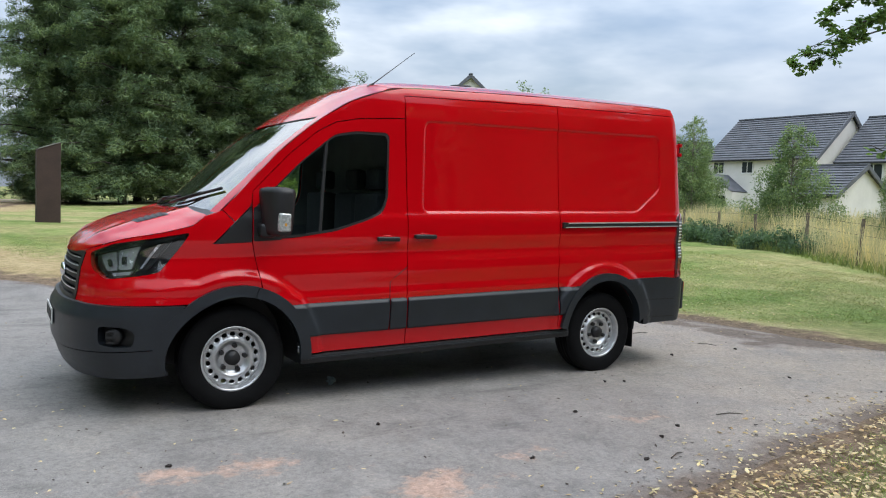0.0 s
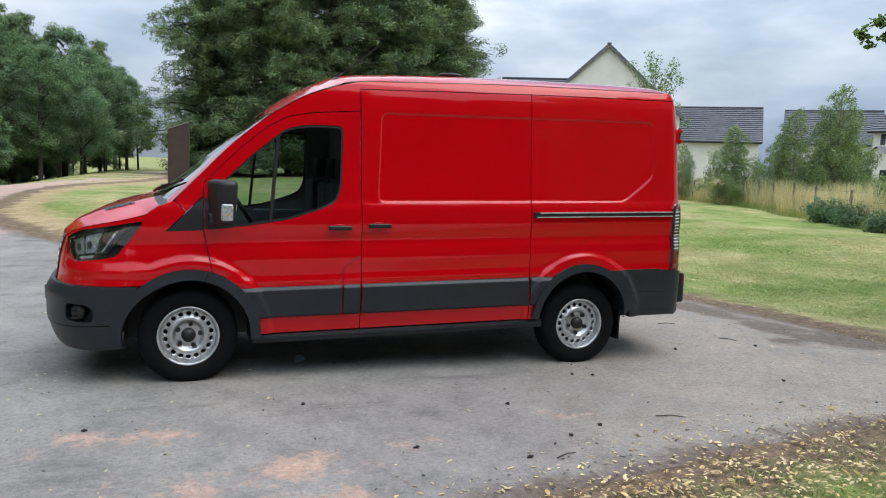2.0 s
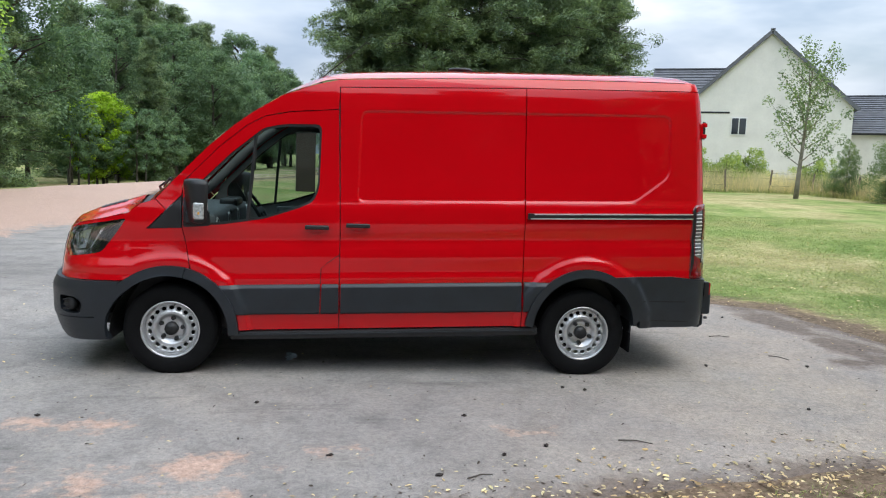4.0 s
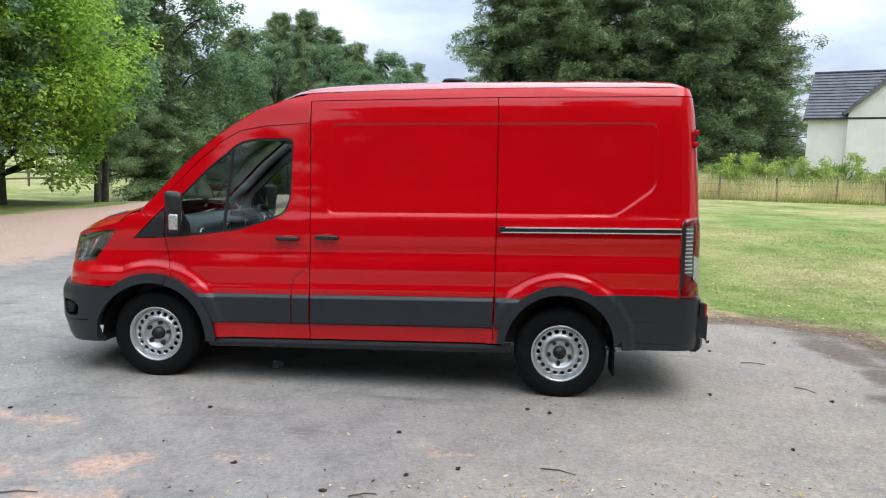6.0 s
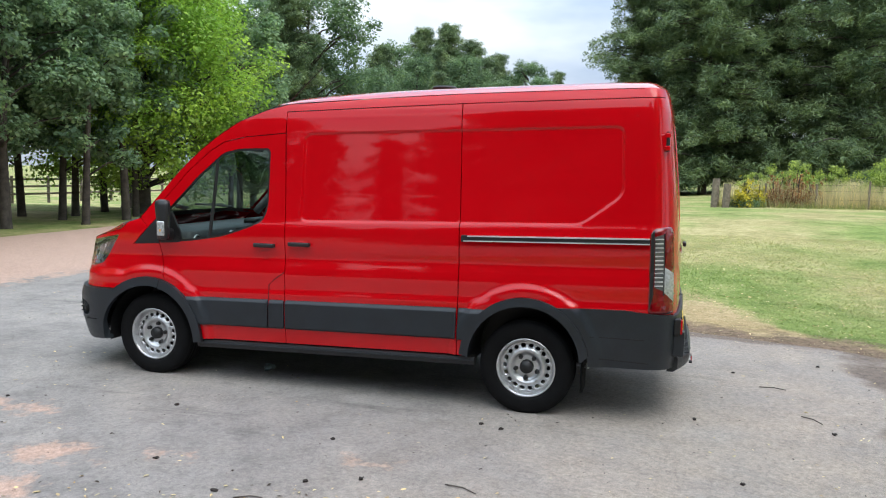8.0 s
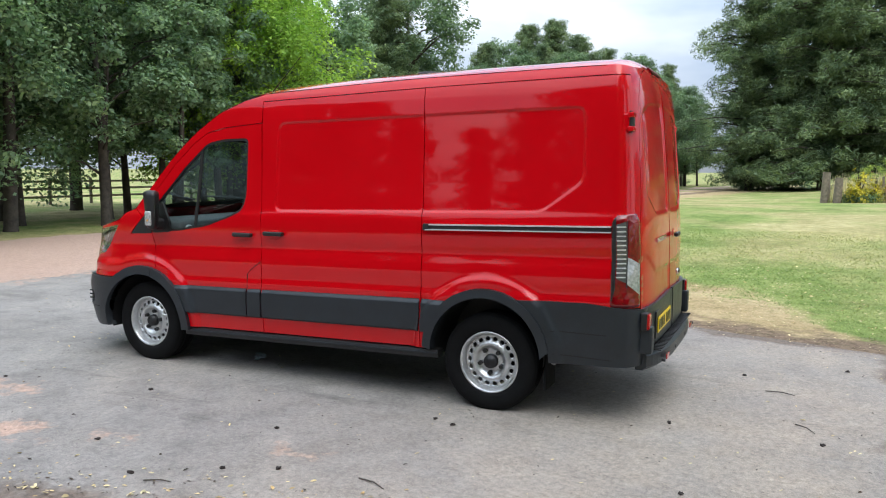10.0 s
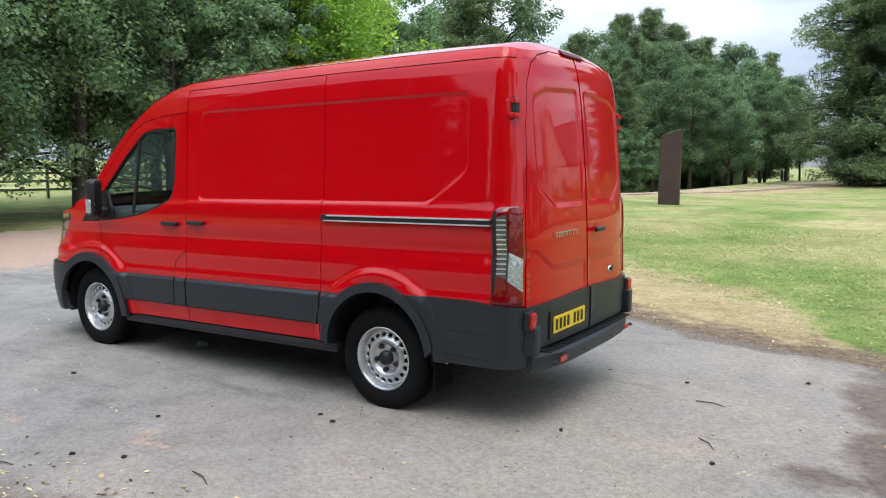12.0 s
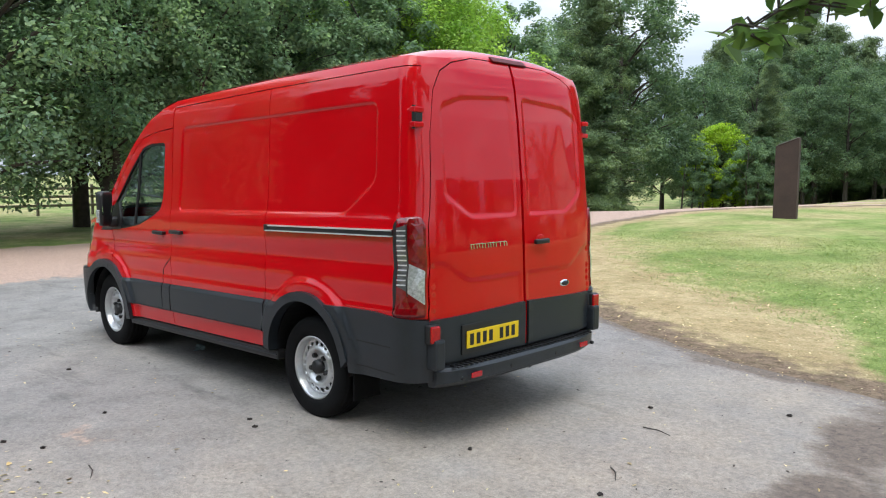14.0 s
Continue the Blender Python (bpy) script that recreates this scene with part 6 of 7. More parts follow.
for nm, c, sz in (("floor_pan", (1.65, 0, 0.43), (2.2, 1.84, 0.10)), ("floor_pan", (4.0, 0, 0.52), (0.70, 1.5, 0.10)), ("engine_tray", (-0.68, 0, 0.38), (0.46, 1.3, 0.10)), ("floor_pan", (1.65, 0, 0.50), (5.0, 1.15, 0.06)),
                  ("chassis_rail", (1.9, -0.42, 0.37), (4.4, 0.09, 0.12)), ("chassis_rail", (1.9, 0.42, 0.37), (4.4, 0.09, 0.12)), ("fuel_tank", (1.5, -0.65, 0.36), (0.9, 0.36, 0.16))):
    box_part(nm, M_DARKSTEEL, van, c, sz, 0.02)
part("rear_axle", cyl_bm((3.285, -0.75, 0.33), (3.285, 0.75, 0.33), 0.05, None, 12), M_DARKSTEEL, van, "dark rear axle")
part("front_axle", cyl_bm((0.0, -0.75, 0.33), (0.0, 0.75, 0.33), 0.04, None, 12), M_DARKSTEEL, van)
part("exhaust", cyl_bm((4.0, 0.10, 0.40), (4.36, 0.10, 0.385), 0.030, None, 14), M_DARKSTEEL, van, "dark exhaust tail pipe")
V, F = tube([(3.55, -0.70, 0.40), (3.62, -0.74, 0.37), (3.74, -0.86, 0.375)], [0.012, 0.012, 0.010], 6)
link_mesh("bracket", V, F, M_STEEL, van)

# cab
LINING = [(-0.02, 1.27), (0.24, 0.93), (0.60, 0.72), (1.36, 0.72), (1.36, 2.20), (1.0, 2.12), (0.72, 2.02), (0.50, 1.87), (0.28, 1.66), (0.06, 1.44)]
panel("cab_trim", LINING, [WINDOW], M_INNER, 0.08, -0.040, 0.012, label="pale grey cab side trim")
box_part("bulkhead", M_INNER, van, (1.38, 0, 1.40), (0.04, 1.78, 1.75), 0.01, "grey bulkhead behind the seats")
box_part("cab_floor", M_DASH, van, (0.95, 0, 0.62), (0.86, 1.80, 0.06), 0.01)
bm = box_bm((0, 0, 0), (0.62, 1.80, 0.30), 0.06)
for v in bm.verts:
    f = v.co.x / 0.62
    v.co = Vector((0.02 + v.co.x, v.co.y, 1.13 + v.co.z * (0.9 + 0.3 * f) - 0.05 * f))
dash = part("dashboard", bm, M_DASH, van, "dark moulded dashboard", True)
bm = box_bm((0.27, 0.0, 1.18), (0.10, 0.34, 0.16), 0.03, Matrix.Rotation(0.3, 3, "Y"))
part("centre_console", bm, M_BLACK, dash, "", True)
for y in (-0.80, -0.25, 0.25, 0.80):
    V, F = lathe([(0.045, 0), (0.058, 0.012), (0.062, 0.0), (0.05, -0.01)], 20)
    ob = link_mesh("air_vent", V, F, M_STEEL, dash, "", True)
    ob.location, ob.rotation_euler = (0.325, y, 1.17), (0, 0, math.pi / 2)
bm = box_bm((0.24, 0.42, 1.27), (0.16, 0.40, 0.09), 0.03)
part("instrument_hood", bm, M_BLACK, dash, "", True)
V, F = [], []
for i in range(36):
    a = 2 * math.pi * i / 36
    for k in range(8):
        b = 2 * math.pi * k / 8
        rr = 0.185 + 0.016 * math.cos(b)
        V.append((0.016 * math.sin(b), rr * math.cos(a), rr * math.sin(a)))
F = [(i * 8 + k, i * 8 + (k + 1) % 8, ((i + 1) % 36) * 8 + (k + 1) % 8, ((i + 1) % 36) * 8 + k) for i in range(36) for k in range(8)]
sw = link_mesh("steering_wheel", V, F, M_BLACK, van, "black steering wheel", True)
sw.location, sw.rotation_euler = (0.50, 0.42, 1.20), (0, radians(-32), 0)
box_part("spoke", M_BLACK, sw, (0, 0, 0), (0.03, 0.35, 0.06), 0.01)
box_part("spoke", M_BLACK, sw, (0, 0, -0.09), (0.03, 0.05, 0.17), 0.01)
for y in (-0.62, -0.20, 0.48):
    seat = box_part("seat", M_SEAT, van, (0.88, y, 0.86), (0.52, 0.44, 0.18), 0.05, "dark fabric cab seat")
    box_part("backrest", M_SEAT, seat, (1.17, y, 1.22), (0.15, 0.44, 0.62), 0.05)
    box_part("headrest", M_SEAT, seat, (1.20, y, 1.64), (0.10, 0.26, 0.17), 0.04)
for y in (-0.45, 0.45):
    box_part("sun_visor", M_SEAT, van, (0.74, y, 2.03), (0.22, 0.42, 0.025), 0.01, "dark sun visor", Matrix.Rotation(-0.55, 3, "Y"))
V, F = loft(list(np.linspace(4.1, 7.4, 16)), list(np.linspace(-0.93, 0.93, 21)), lambda u, t: cap_point(u, t, -0.06))
link_mesh("headlining", V, F, M_INNER, van, "pale grey headlining", True)
for sgn in (-1, 1):
    pts = [Vector(cap_point(u, sgn * 0.93, -0.05)) for u in np.linspace(0.3, 4.3, 12)]
    V, F = tube(pts, [0.045] * 12, 8)
    link_mesh("pillar_trim", V, F, M_INNER, van, "pale grey pillar trim", True)
    box_part("door_lining", M_DASH, van, (0.92, sgn * 0.89, 0.96), (0.62, 0.06, 0.50), 0.03, "dark door lining")


# ---- fence, rough grass and young trees beyond the lawn ----
FENCE = [(14.0, 0.5), (16.4, 6.0), (19.2, 12.5), (22.6, 20.0), (23.2, 27.6), (17.0, 28.2), (12.0, 28.2), (6.3, 29.0)]


def along(points, step):
    out = []
    for (x1, y1), (x2, y2) in zip(points, points[1:]):
        n = max(1, int(math.hypot(x2 - x1, y2 - y1) / step))
        out += [(x1 + (x2 - x1) * k / n, y1 + (y2 - y1) * k / n) for k in range(n)]
    return out + [points[-1]]


def wire_fence():
    rnd = random.Random(8)
    t = thing("wire_fence", "weathered timber posts with thin wires along rough grass", "fence")
    spots = along(FENCE, 1.9)
    tops = []
    for x, y in spots:
        z = gz(x, y)
        lx, ly = rnd.uniform(-0.10, 0.10), rnd.uniform(-0.08, 0.08)
        h = rnd.uniform(0.95, 1.15)
        bm = cyl_bm((x, y, z - 0.2), (x + lx, y + ly, z + h), 0.050, 0.042, 7)
        part("post", bm, M_POST, t)
        tops.append((x + lx * 0.8, y + ly * 0.8, z))
    for hh in (0.35, 0.7, 0.95):
        V, F = tube([(x, y, z + hh) for x, y, z in tops], [0.004] * len(tops), 4)
        link_mesh("wire", V, F, M_DARKSTEEL, t)
    for dx, dy in ((0.0, 0.0), (0.45, -0.2)):
        part("strainer_post", cyl_bm((6.1 + dx, 28.6 + dy, gz(6, 28.6) - 0.2), (6.15 + dx, 28.6 + dy, gz(6, 28.6) + 1.25 - dx * 0.5), 0.16, 0.15, 9), M_POST, t, "thick pale strainer post")
    return t


def rail_fence():
    t = thing("rail_fence", "dark timber post and rail fence at the field", "fence")
    ys = np.arange(-6, 46, 2.1)
    for k, y in enumerate(ys):
        x = -25.0 + 0.02 * y
        box_part("post", M_POST, t, (x, y, 0.6), (0.11, 0.09, 1.3), 0.01)
    for hh in (0.40, 0.75, 1.08):
        box_part("rail", M_POST, t, (-24.95 + 0.4, 19.5, hh), (0.05, 53, 0.10), 0.01, "", Matrix.Rotation(-0.02, 3, "Z"))
    return t


wire_fence()
rail_fence()


def blades(name, spots, h_lo, h_hi, width, mat, label, category, seed, spread=0.25):
    """Grass: one narrow bent blade at each spot."""
    rnd = np.random.default_rng(seed)
    p = np.asarray(spots, float)
    n = len(p)
    z = ground_z(p[:, 0], p[:, 1]) - 0.006
    a = rnd.uniform(0, 2 * math.pi, n)
    tuft = 0.5 + 0.25 * np.sin(p[:, 0] * 2.3 + 1.7 * np.sin(p[:, 1] * 1.1)) + 0.25 * np.sin(p[:, 1] * 2.9 + 1.3 * np.sin(p[:, 0] * 0.9))
    h = rnd.uniform(h_lo, h_hi, n) * (0.65 + 0.6 * tuft)
    w = width * rnd.uniform(0.6, 1.4, n)
    side = np.column_stack([np.cos(a), np.sin(a), np.zeros(n)]) * w[:, None]
    lean = np.column_stack([rnd.normal(0, spread, n) * h, rnd.normal(0, spread, n) * h, h])
    base = np.column_stack([p, z])
    V = np.stack([base - side, base + side, base + side * 0.25 + lean, base - side * 0.25 + lean], 1).reshape(-1, 3)
    F = np.arange(n * 4).reshape(-1, 4)
    ob = quads_mesh(name, V, F, mat)
    return tagged(ob, label, category, kind="stuff")


def band(points, count, lo, hi, seed):
    """Spots scattered to one side of a line, between two distances (to the right of its direction)."""
    rnd = np.random.default_rng(seed)
    segs = list(zip(points, points[1:]))
    L = np.array([math.hypot(b[0] - a[0], b[1] - a[1]) for a, b in segs])
    k = rnd.choice(len(segs), count, p=L / L.sum())
    f = rnd.random(count)
    d = lo + (hi - lo) * rnd.random(count)
    A = np.array([s[0] for s in segs])[k]
    B = np.array([s[1] for s in segs])[k]
    D = B - A
    N = np.column_stack([D[:, 1], -D[:, 0]]) / np.linalg.norm(D, axis=1)[:, None]
    return A + D * f[:, None] + N * d[:, None]


blades("rough_grass", band(FENCE, 120000, -0.2, 7.0, 31), 0.40, 1.10, 0.008, L_STRAW, "tall dry straw coloured grass behind the fence", "long grass", 32, 0.22)
blades("rough_grass", band(FENCE, 7000, -0.6, 0.2, 33), 0.08, 0.28, 0.012, L_BLADE, "green grass fringe at the foot of the fence", "long grass", 34, 0.3)


def shrub(label, h, w, leaves, mat, seed, leaf=0.07, group="shrubs", stems=5):
    rnd = np.random.default_rng(seed)
    t = thing("shrub", label, "shrub", group=group)
    tubes, cs, rs = [], [], []
    for k in range(stems):
        a = rnd.uniform(0, 6.28)
        e = Vector((w * 0.6 * math.cos(a) * rnd.random(), w * 0.6 * math.sin(a) * rnd.random(), h * rnd.uniform(0.7, 0.98)))
        tubes.append(tube([(0.05 * math.cos(a), 0.05 * math.sin(a), -0.1), e * 0.5 + Vector((0, 0, 0.1)), e], [0.03, 0.02, 0.006], 5))
        for q in range(7):
            g = 0.12 + 0.88 * q / 6
            cs.append((e.x * g + rnd.normal(0, w * 0.24), e.y * g + rnd.normal(0, w * 0.24), e.z * g + rnd.normal(0, 0.08)))
            rs.append(w * rnd.uniform(0.14, 0.32) * (1.1 - 0.6 * g))
        for q in range(4):
            b = rnd.uniform(0, 6.28)
            cs.append((w * 0.55 * math.cos(b), w * 0.55 * math.sin(b), h * rnd.uniform(0.10, 0.45)))
            rs.append(w * rnd.uniform(0.18, 0.34))
    V, F = join_tubes(tubes)
    link_mesh("stems", V, F, M_BARK, t)
    V, F = leaf_cloud(cs, rs, leaves, leaf, rnd, 0.9, 0.4)
    quads_mesh("foliage", V, F, mat, t)
    return t


def young_birch(label, h, w, leaves, mat, seed, leaf=0.045):
    """A young birch: slim stem, rising twigs and a loose cone of small leaves."""
    rnd = np.random.default_rng(seed)
    t = thing("young_birch", label, "tree", group="young birches")
    tubes = [tube([(0, 0, -0.1), (0.04, 0, h * 0.4), (0.0, 0.05, h)], [0.06, 0.04, 0.006], 6)]
    cs, rs = [], []
    for k in range(170):
        f = 0.06 + 0.94 * (k / 169) ** 1.15
        a = k * 2.4 + rnd.uniform(-0.5, 0.5)
        r = w * (1.05 - f) ** 0.75 * rnd.uniform(0.25, 1.0) + 0.05
        e = Vector((r * math.cos(a), r * math.sin(a), h * f + 0.25 * r))
        if k % 2 == 0:
            tubes.append(tube([(0, 0, h * f * 0.85), e * 0.5 + Vector((0, 0, h * f * 0.42)), e], [0.014, 0.009, 0.003], 4))
        cs.append(tuple(e + Vector((rnd.normal(0, 0.08), rnd.normal(0, 0.08), rnd.normal(0, 0.1)))))
        rs.append(rnd.uniform(0.16, 0.42) * (1.15 - 0.7 * f))
    V, F = join_tubes(tubes)
    link_mesh("stem", V, F, M_PALEBARK, t)
    V, F = leaf_cloud(cs, rs, leaves, leaf, rnd, 1.0, 0.3)
    quads_mesh("foliage", V, F, mat, t)
    return t


birch = [young_birch("young green birch among the rough grass", 5.0, 1.9, 26000, L_BIRCH, 41, 0.036), young_birch("young green birch among the rough grass", 4.0, 1.8, 24000, L_BIRCH, 42, 0.036)]
BIRCH_AT = [(25.0, 17.5, 5.7, 0), (19.8, 8.9, 4.3, 90), (23.45, 18.15, 4.7, 30), (22.3, 20.3, 4.0, 160), (22.9, 24.6, 3.2, 220), (26.3, 18.6, 4.8, 70), (18.2, 4.6, 3.3, 10), (26.5, 22.5, 3.6, 300), (21.3, 10.5, 3.0, 140)]
for k, (x, y, top, rz) in enumerate(BIRCH_AT):
    (plant if k < 2 else plant_copy)(birch[k % 2], x, y, (top - gz(x, y)) / (5.25, 4.25)[k % 2], rz)
bush = shrub("bright green shrub behind the fence", 1.9, 1.5, 17000, L_BUSH, 43, 0.045, "shrubs behind the fence", 6)
BUSH_AT = [(9.3, 30.5, 1.0, 0), (11.0, 31.5, 0.9, 60), (13.2, 30.6, 1.05, 130), (14.8, 31.6, 1.1, 200), (16.4, 30.5, 1.0, 280), (18.4, 31.2, 1.15, 20), (20.0, 30.0, 0.9, 100), (8.0, 31.8, 0.75, 150), (21.8, 31.5, 1.1, 33), (24.0, 28.5, 0.9, 77)]
for k, (x, y, s, rz) in enumerate(BUSH_AT):
    (plant if k < 1 else plant_copy)(bush, x, y, s, rz)
bramble = shrub("dark bramble grown through the fence", 0.7, 1.1, 5200, L_DARK, 44, 0.042, "brambles", 6)
for k, (x, y, s, rz) in enumerate([(17.6, 9.3, 0.9, 0), (18.3, 10.7, 1.0, 50), (17.0, 7.7, 0.8, 140), (16.6, 6.2, 0.9, 10), (20.3, 9.5, 1.1, 60), (7.4, 28.7, 0.8, 20)]):
    (plant if k < 1 else plant_copy)(bramble, x, y, s, rz)
dock = shrub("rust brown seeding docks beside the strainer posts", 1.5, 0.7, 1400, L_RUSTY, 45, 0.05, "docks", 9)
for k, (x, y, s, rz) in enumerate([(8.6, 29.0, 0.9, 0), (9.4, 28.9, 1.0, 70), (10.1, 29.2, 0.8, 140)]):
    (plant if k < 1 else plant_copy)(dock, x, y, s, rz)


ragwort = shrub("yellow flowering ragwort beside the strainer posts", 1.4, 0.6, 1500, L_RAGWORT, 46, 0.05, "ragwort", 7)
plant(ragwort, 7.3, 28.5, 1.0, 0)
plant_copy(ragwort, 7.9, 28.7, 0.8, 100)


def sapling():
    rnd = np.random.default_rng(51)
    t = thing("sapling", "slender pale sapling with sparse leaves on the lawn", "tree", (19.2, 22.3, gz(19.2, 22.3)))
    tubes = [tube([(0, 0, -0.1), (0.05, 0.02, 1.0), (0.12, 0.0, 2.4), (0.22, 0.05, 4.0), (0.3, 0.1, 5.3)], [0.11, 0.085, 0.06, 0.035, 0.01], 8)]
    cs, rs = [], []
    for k in range(26):
        f = 0.22 + 0.72 * k / 25
        a = k * 2.4
        r = 1.8 * (1 - 0.55 * f) * rnd.uniform(0.6, 1.1)
        p0 = Vector((0.3 * f, 0.05, 5.3 * f))
        e = p0 + Vector((r * math.cos(a), r * math.sin(a), 1.1 + 0.5 * rnd.random()))
        V, F = tube([p0, p0.lerp(e, 0.5) + Vector((0.1 * math.cos(a), 0.1 * math.sin(a), -0.1)), e], [0.022, 0.014, 0.004], 5)
        link_mesh("branch", V, F, M_PALEBARK, t, smooth=True)
        for q in (0.45, 0.7, 1.0):
            cs.append(tuple(p0.lerp(e, q)))
            rs.append(0.25)
    V, F = join_tubes(tubes)
    link_mesh("trunk", V, F, M_PALEBARK, t, smooth=True)
    V, F = leaf_cloud(cs, rs, 4400, 0.05, rnd, 1.0, 0.3)
    quads_mesh("crown", V, F, L_BIRCH, t)


sapling()

# small yellow-green tree and slender stems in front of the dark row
lime = broad_tree("small yellow-green tree before darker trees", 5.2, 2.2, 0.7, 26000, L_LIME, 61, 0.09, 0.065, None, 95)
plant(lime, -17.0, 51.6, 1.3, 0)
slim = broad_tree("slender tree at the edge of the drive", 9.0, 2.4, 2.3, 10000, L_OAK, 62, 0.13, 0.085, None, 40, 0.5)
SLIM_AT = [(-12.9, 4.6, 0.9, 0), (-13.3, 10.2, 1.0, 120), (-12.6, 12.4, 0.85, 30), (-12.9, 14.6, 1.0, 250), (-12.5, 20.2, 0.8, 75), (-13.0, 21.6, 0.95, 310), (-14.9, 0.2, 1.0, 45), (-14.5, 13.5, 0.9, 10), (-15.5, 15.2, 0.95, 80), (-13.6, 16.0, 0.85, 130), (-16.2, 17.5, 1.0, 190), (-16.8, 14.2, 1.0, 240), (-15.9, 19.5, 0.95, 300), (-15.4, 9.0, 1.05, 170),
           (-17.7, 46.8, 0.6, 0), (-17.5, 48.0, 0.6, 50), (-17.2, 49.2, 0.6, 100), (-17.0, 50.4, 0.6, 150), (-16.7, 51.6, 0.6, 200), (-16.3, 52.8, 0.6, 250), (-13.8, 48.5, 0.6, 300), (-13.5, 49.6, 0.6, 350), (-13.2, 50.8, 0.6, 400), (-12.9, 52.0, 0.6, 450), (-12.5, 53.2, 0.6, 500), (-15.4, 72.2, 0.75, 550), (-15.0, 77.5, 0.75, 600), (-12.8, 76.0, 0.75, 650), (-10.7, 74.4, 0.75, 700), (-10.1, 79.7, 0.75, 750), (-8.0, 78.0, 0.75, 800), (-6.1, 76.4, 0.75, 850), (-4.3, 74.6, 0.75, 900)]
for k, (x, y, s, rz) in enumerate(SLIM_AT):
    (plant if k < 1 else plant_copy)(slim, x, y, s, rz)

# unseen wood behind the camera, needles near black to darken the paint's reflections
spruce = pine_tree("unseen dark conifer added behind the camera to darken reflections in the paint", 14.5, 4.6, 0.4, 60000, 13, "spruces", 0.2, L_NEAR_BLACK)
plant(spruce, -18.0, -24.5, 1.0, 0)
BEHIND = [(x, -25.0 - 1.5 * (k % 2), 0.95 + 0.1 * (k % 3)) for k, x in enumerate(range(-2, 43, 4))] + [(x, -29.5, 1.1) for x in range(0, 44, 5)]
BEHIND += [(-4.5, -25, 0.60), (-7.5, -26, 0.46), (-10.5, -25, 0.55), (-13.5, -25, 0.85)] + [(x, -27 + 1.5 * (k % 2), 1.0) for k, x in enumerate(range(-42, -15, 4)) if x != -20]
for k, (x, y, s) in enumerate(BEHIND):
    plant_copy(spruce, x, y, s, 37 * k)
# unseen second tree by the worn grass, added to shade the van's rear flank
plant_copy(oaks[0], 10.6, -8.6, 0.9, 20)


def spray(centre, direction, length, leaves, rnd, leaf, droop=0.25):
    """A leafy twig: tubes and leaf quads along it."""
    c, d = Vector(centre), Vector(direction).normalized()
    tubes, pts = [], []
    main = [c + d * length * f + Vector((0, 0, -droop * length * f * f)) for f in np.linspace(0, 1, 7)]
    tubes.append(tube(main, [0.012 * (1 - 0.8 * k / 6) for k in range(7)], 5))
    for k in range(14):
        i = 1 + k % 6
        q = main[i]
        e = q + Vector((rnd.normal(0, 0.22), rnd.normal(0, 0.22), rnd.normal(-0.06, 0.14))) * length * 0.55
        tubes.append(tube([q, q.lerp(e, 0.5) + Vector((0, 0, 0.02)), e], [0.005, 0.004, 0.002], 4))
        for j in range(max(1, leaves // 14)):
            f = rnd.random()
            pts.append(q.lerp(e, f) + Vector((rnd.normal(0, 0.03), rnd.normal(0, 0.03), rnd.normal(-0.01, 0.03))))
    p = np.array([tuple(v) for v in pts])
    n = len(p)
    nr = rnd.normal(size=(n, 3)) * 0.55 + np.array([0, 0, 1.0])
    nr /= np.linalg.norm(nr, axis=1)[:, None]
    t = np.cross(nr, rnd.normal(size=(n, 3)))
    t /= np.linalg.norm(t, axis=1)[:, None]
    b = np.cross(nr, t)
    s = leaf * (0.7 + 0.6 * rnd.random(n))[:, None]
    # each leaf: two halves folded on the midrib, pointed at the tip
    up = nr * s * 0.16
    A, T = p - t * s, p + t * s
    L1, R1 = p - t * s * 0.2 + b * s * 0.62 + up, p - t * s * 0.2 - b * s * 0.62 + up
    L2, R2 = p + t * s * 0.45 + b * s * 0.42 + up, p + t * s * 0.45 - b * s * 0.42 + up
    V = np.stack([A, R1, R2, T, A, T, L2, L1], 1).reshape(-1, 3)
    F = np.arange(n * 8).reshape(-1, 4)
    return tubes, V, F


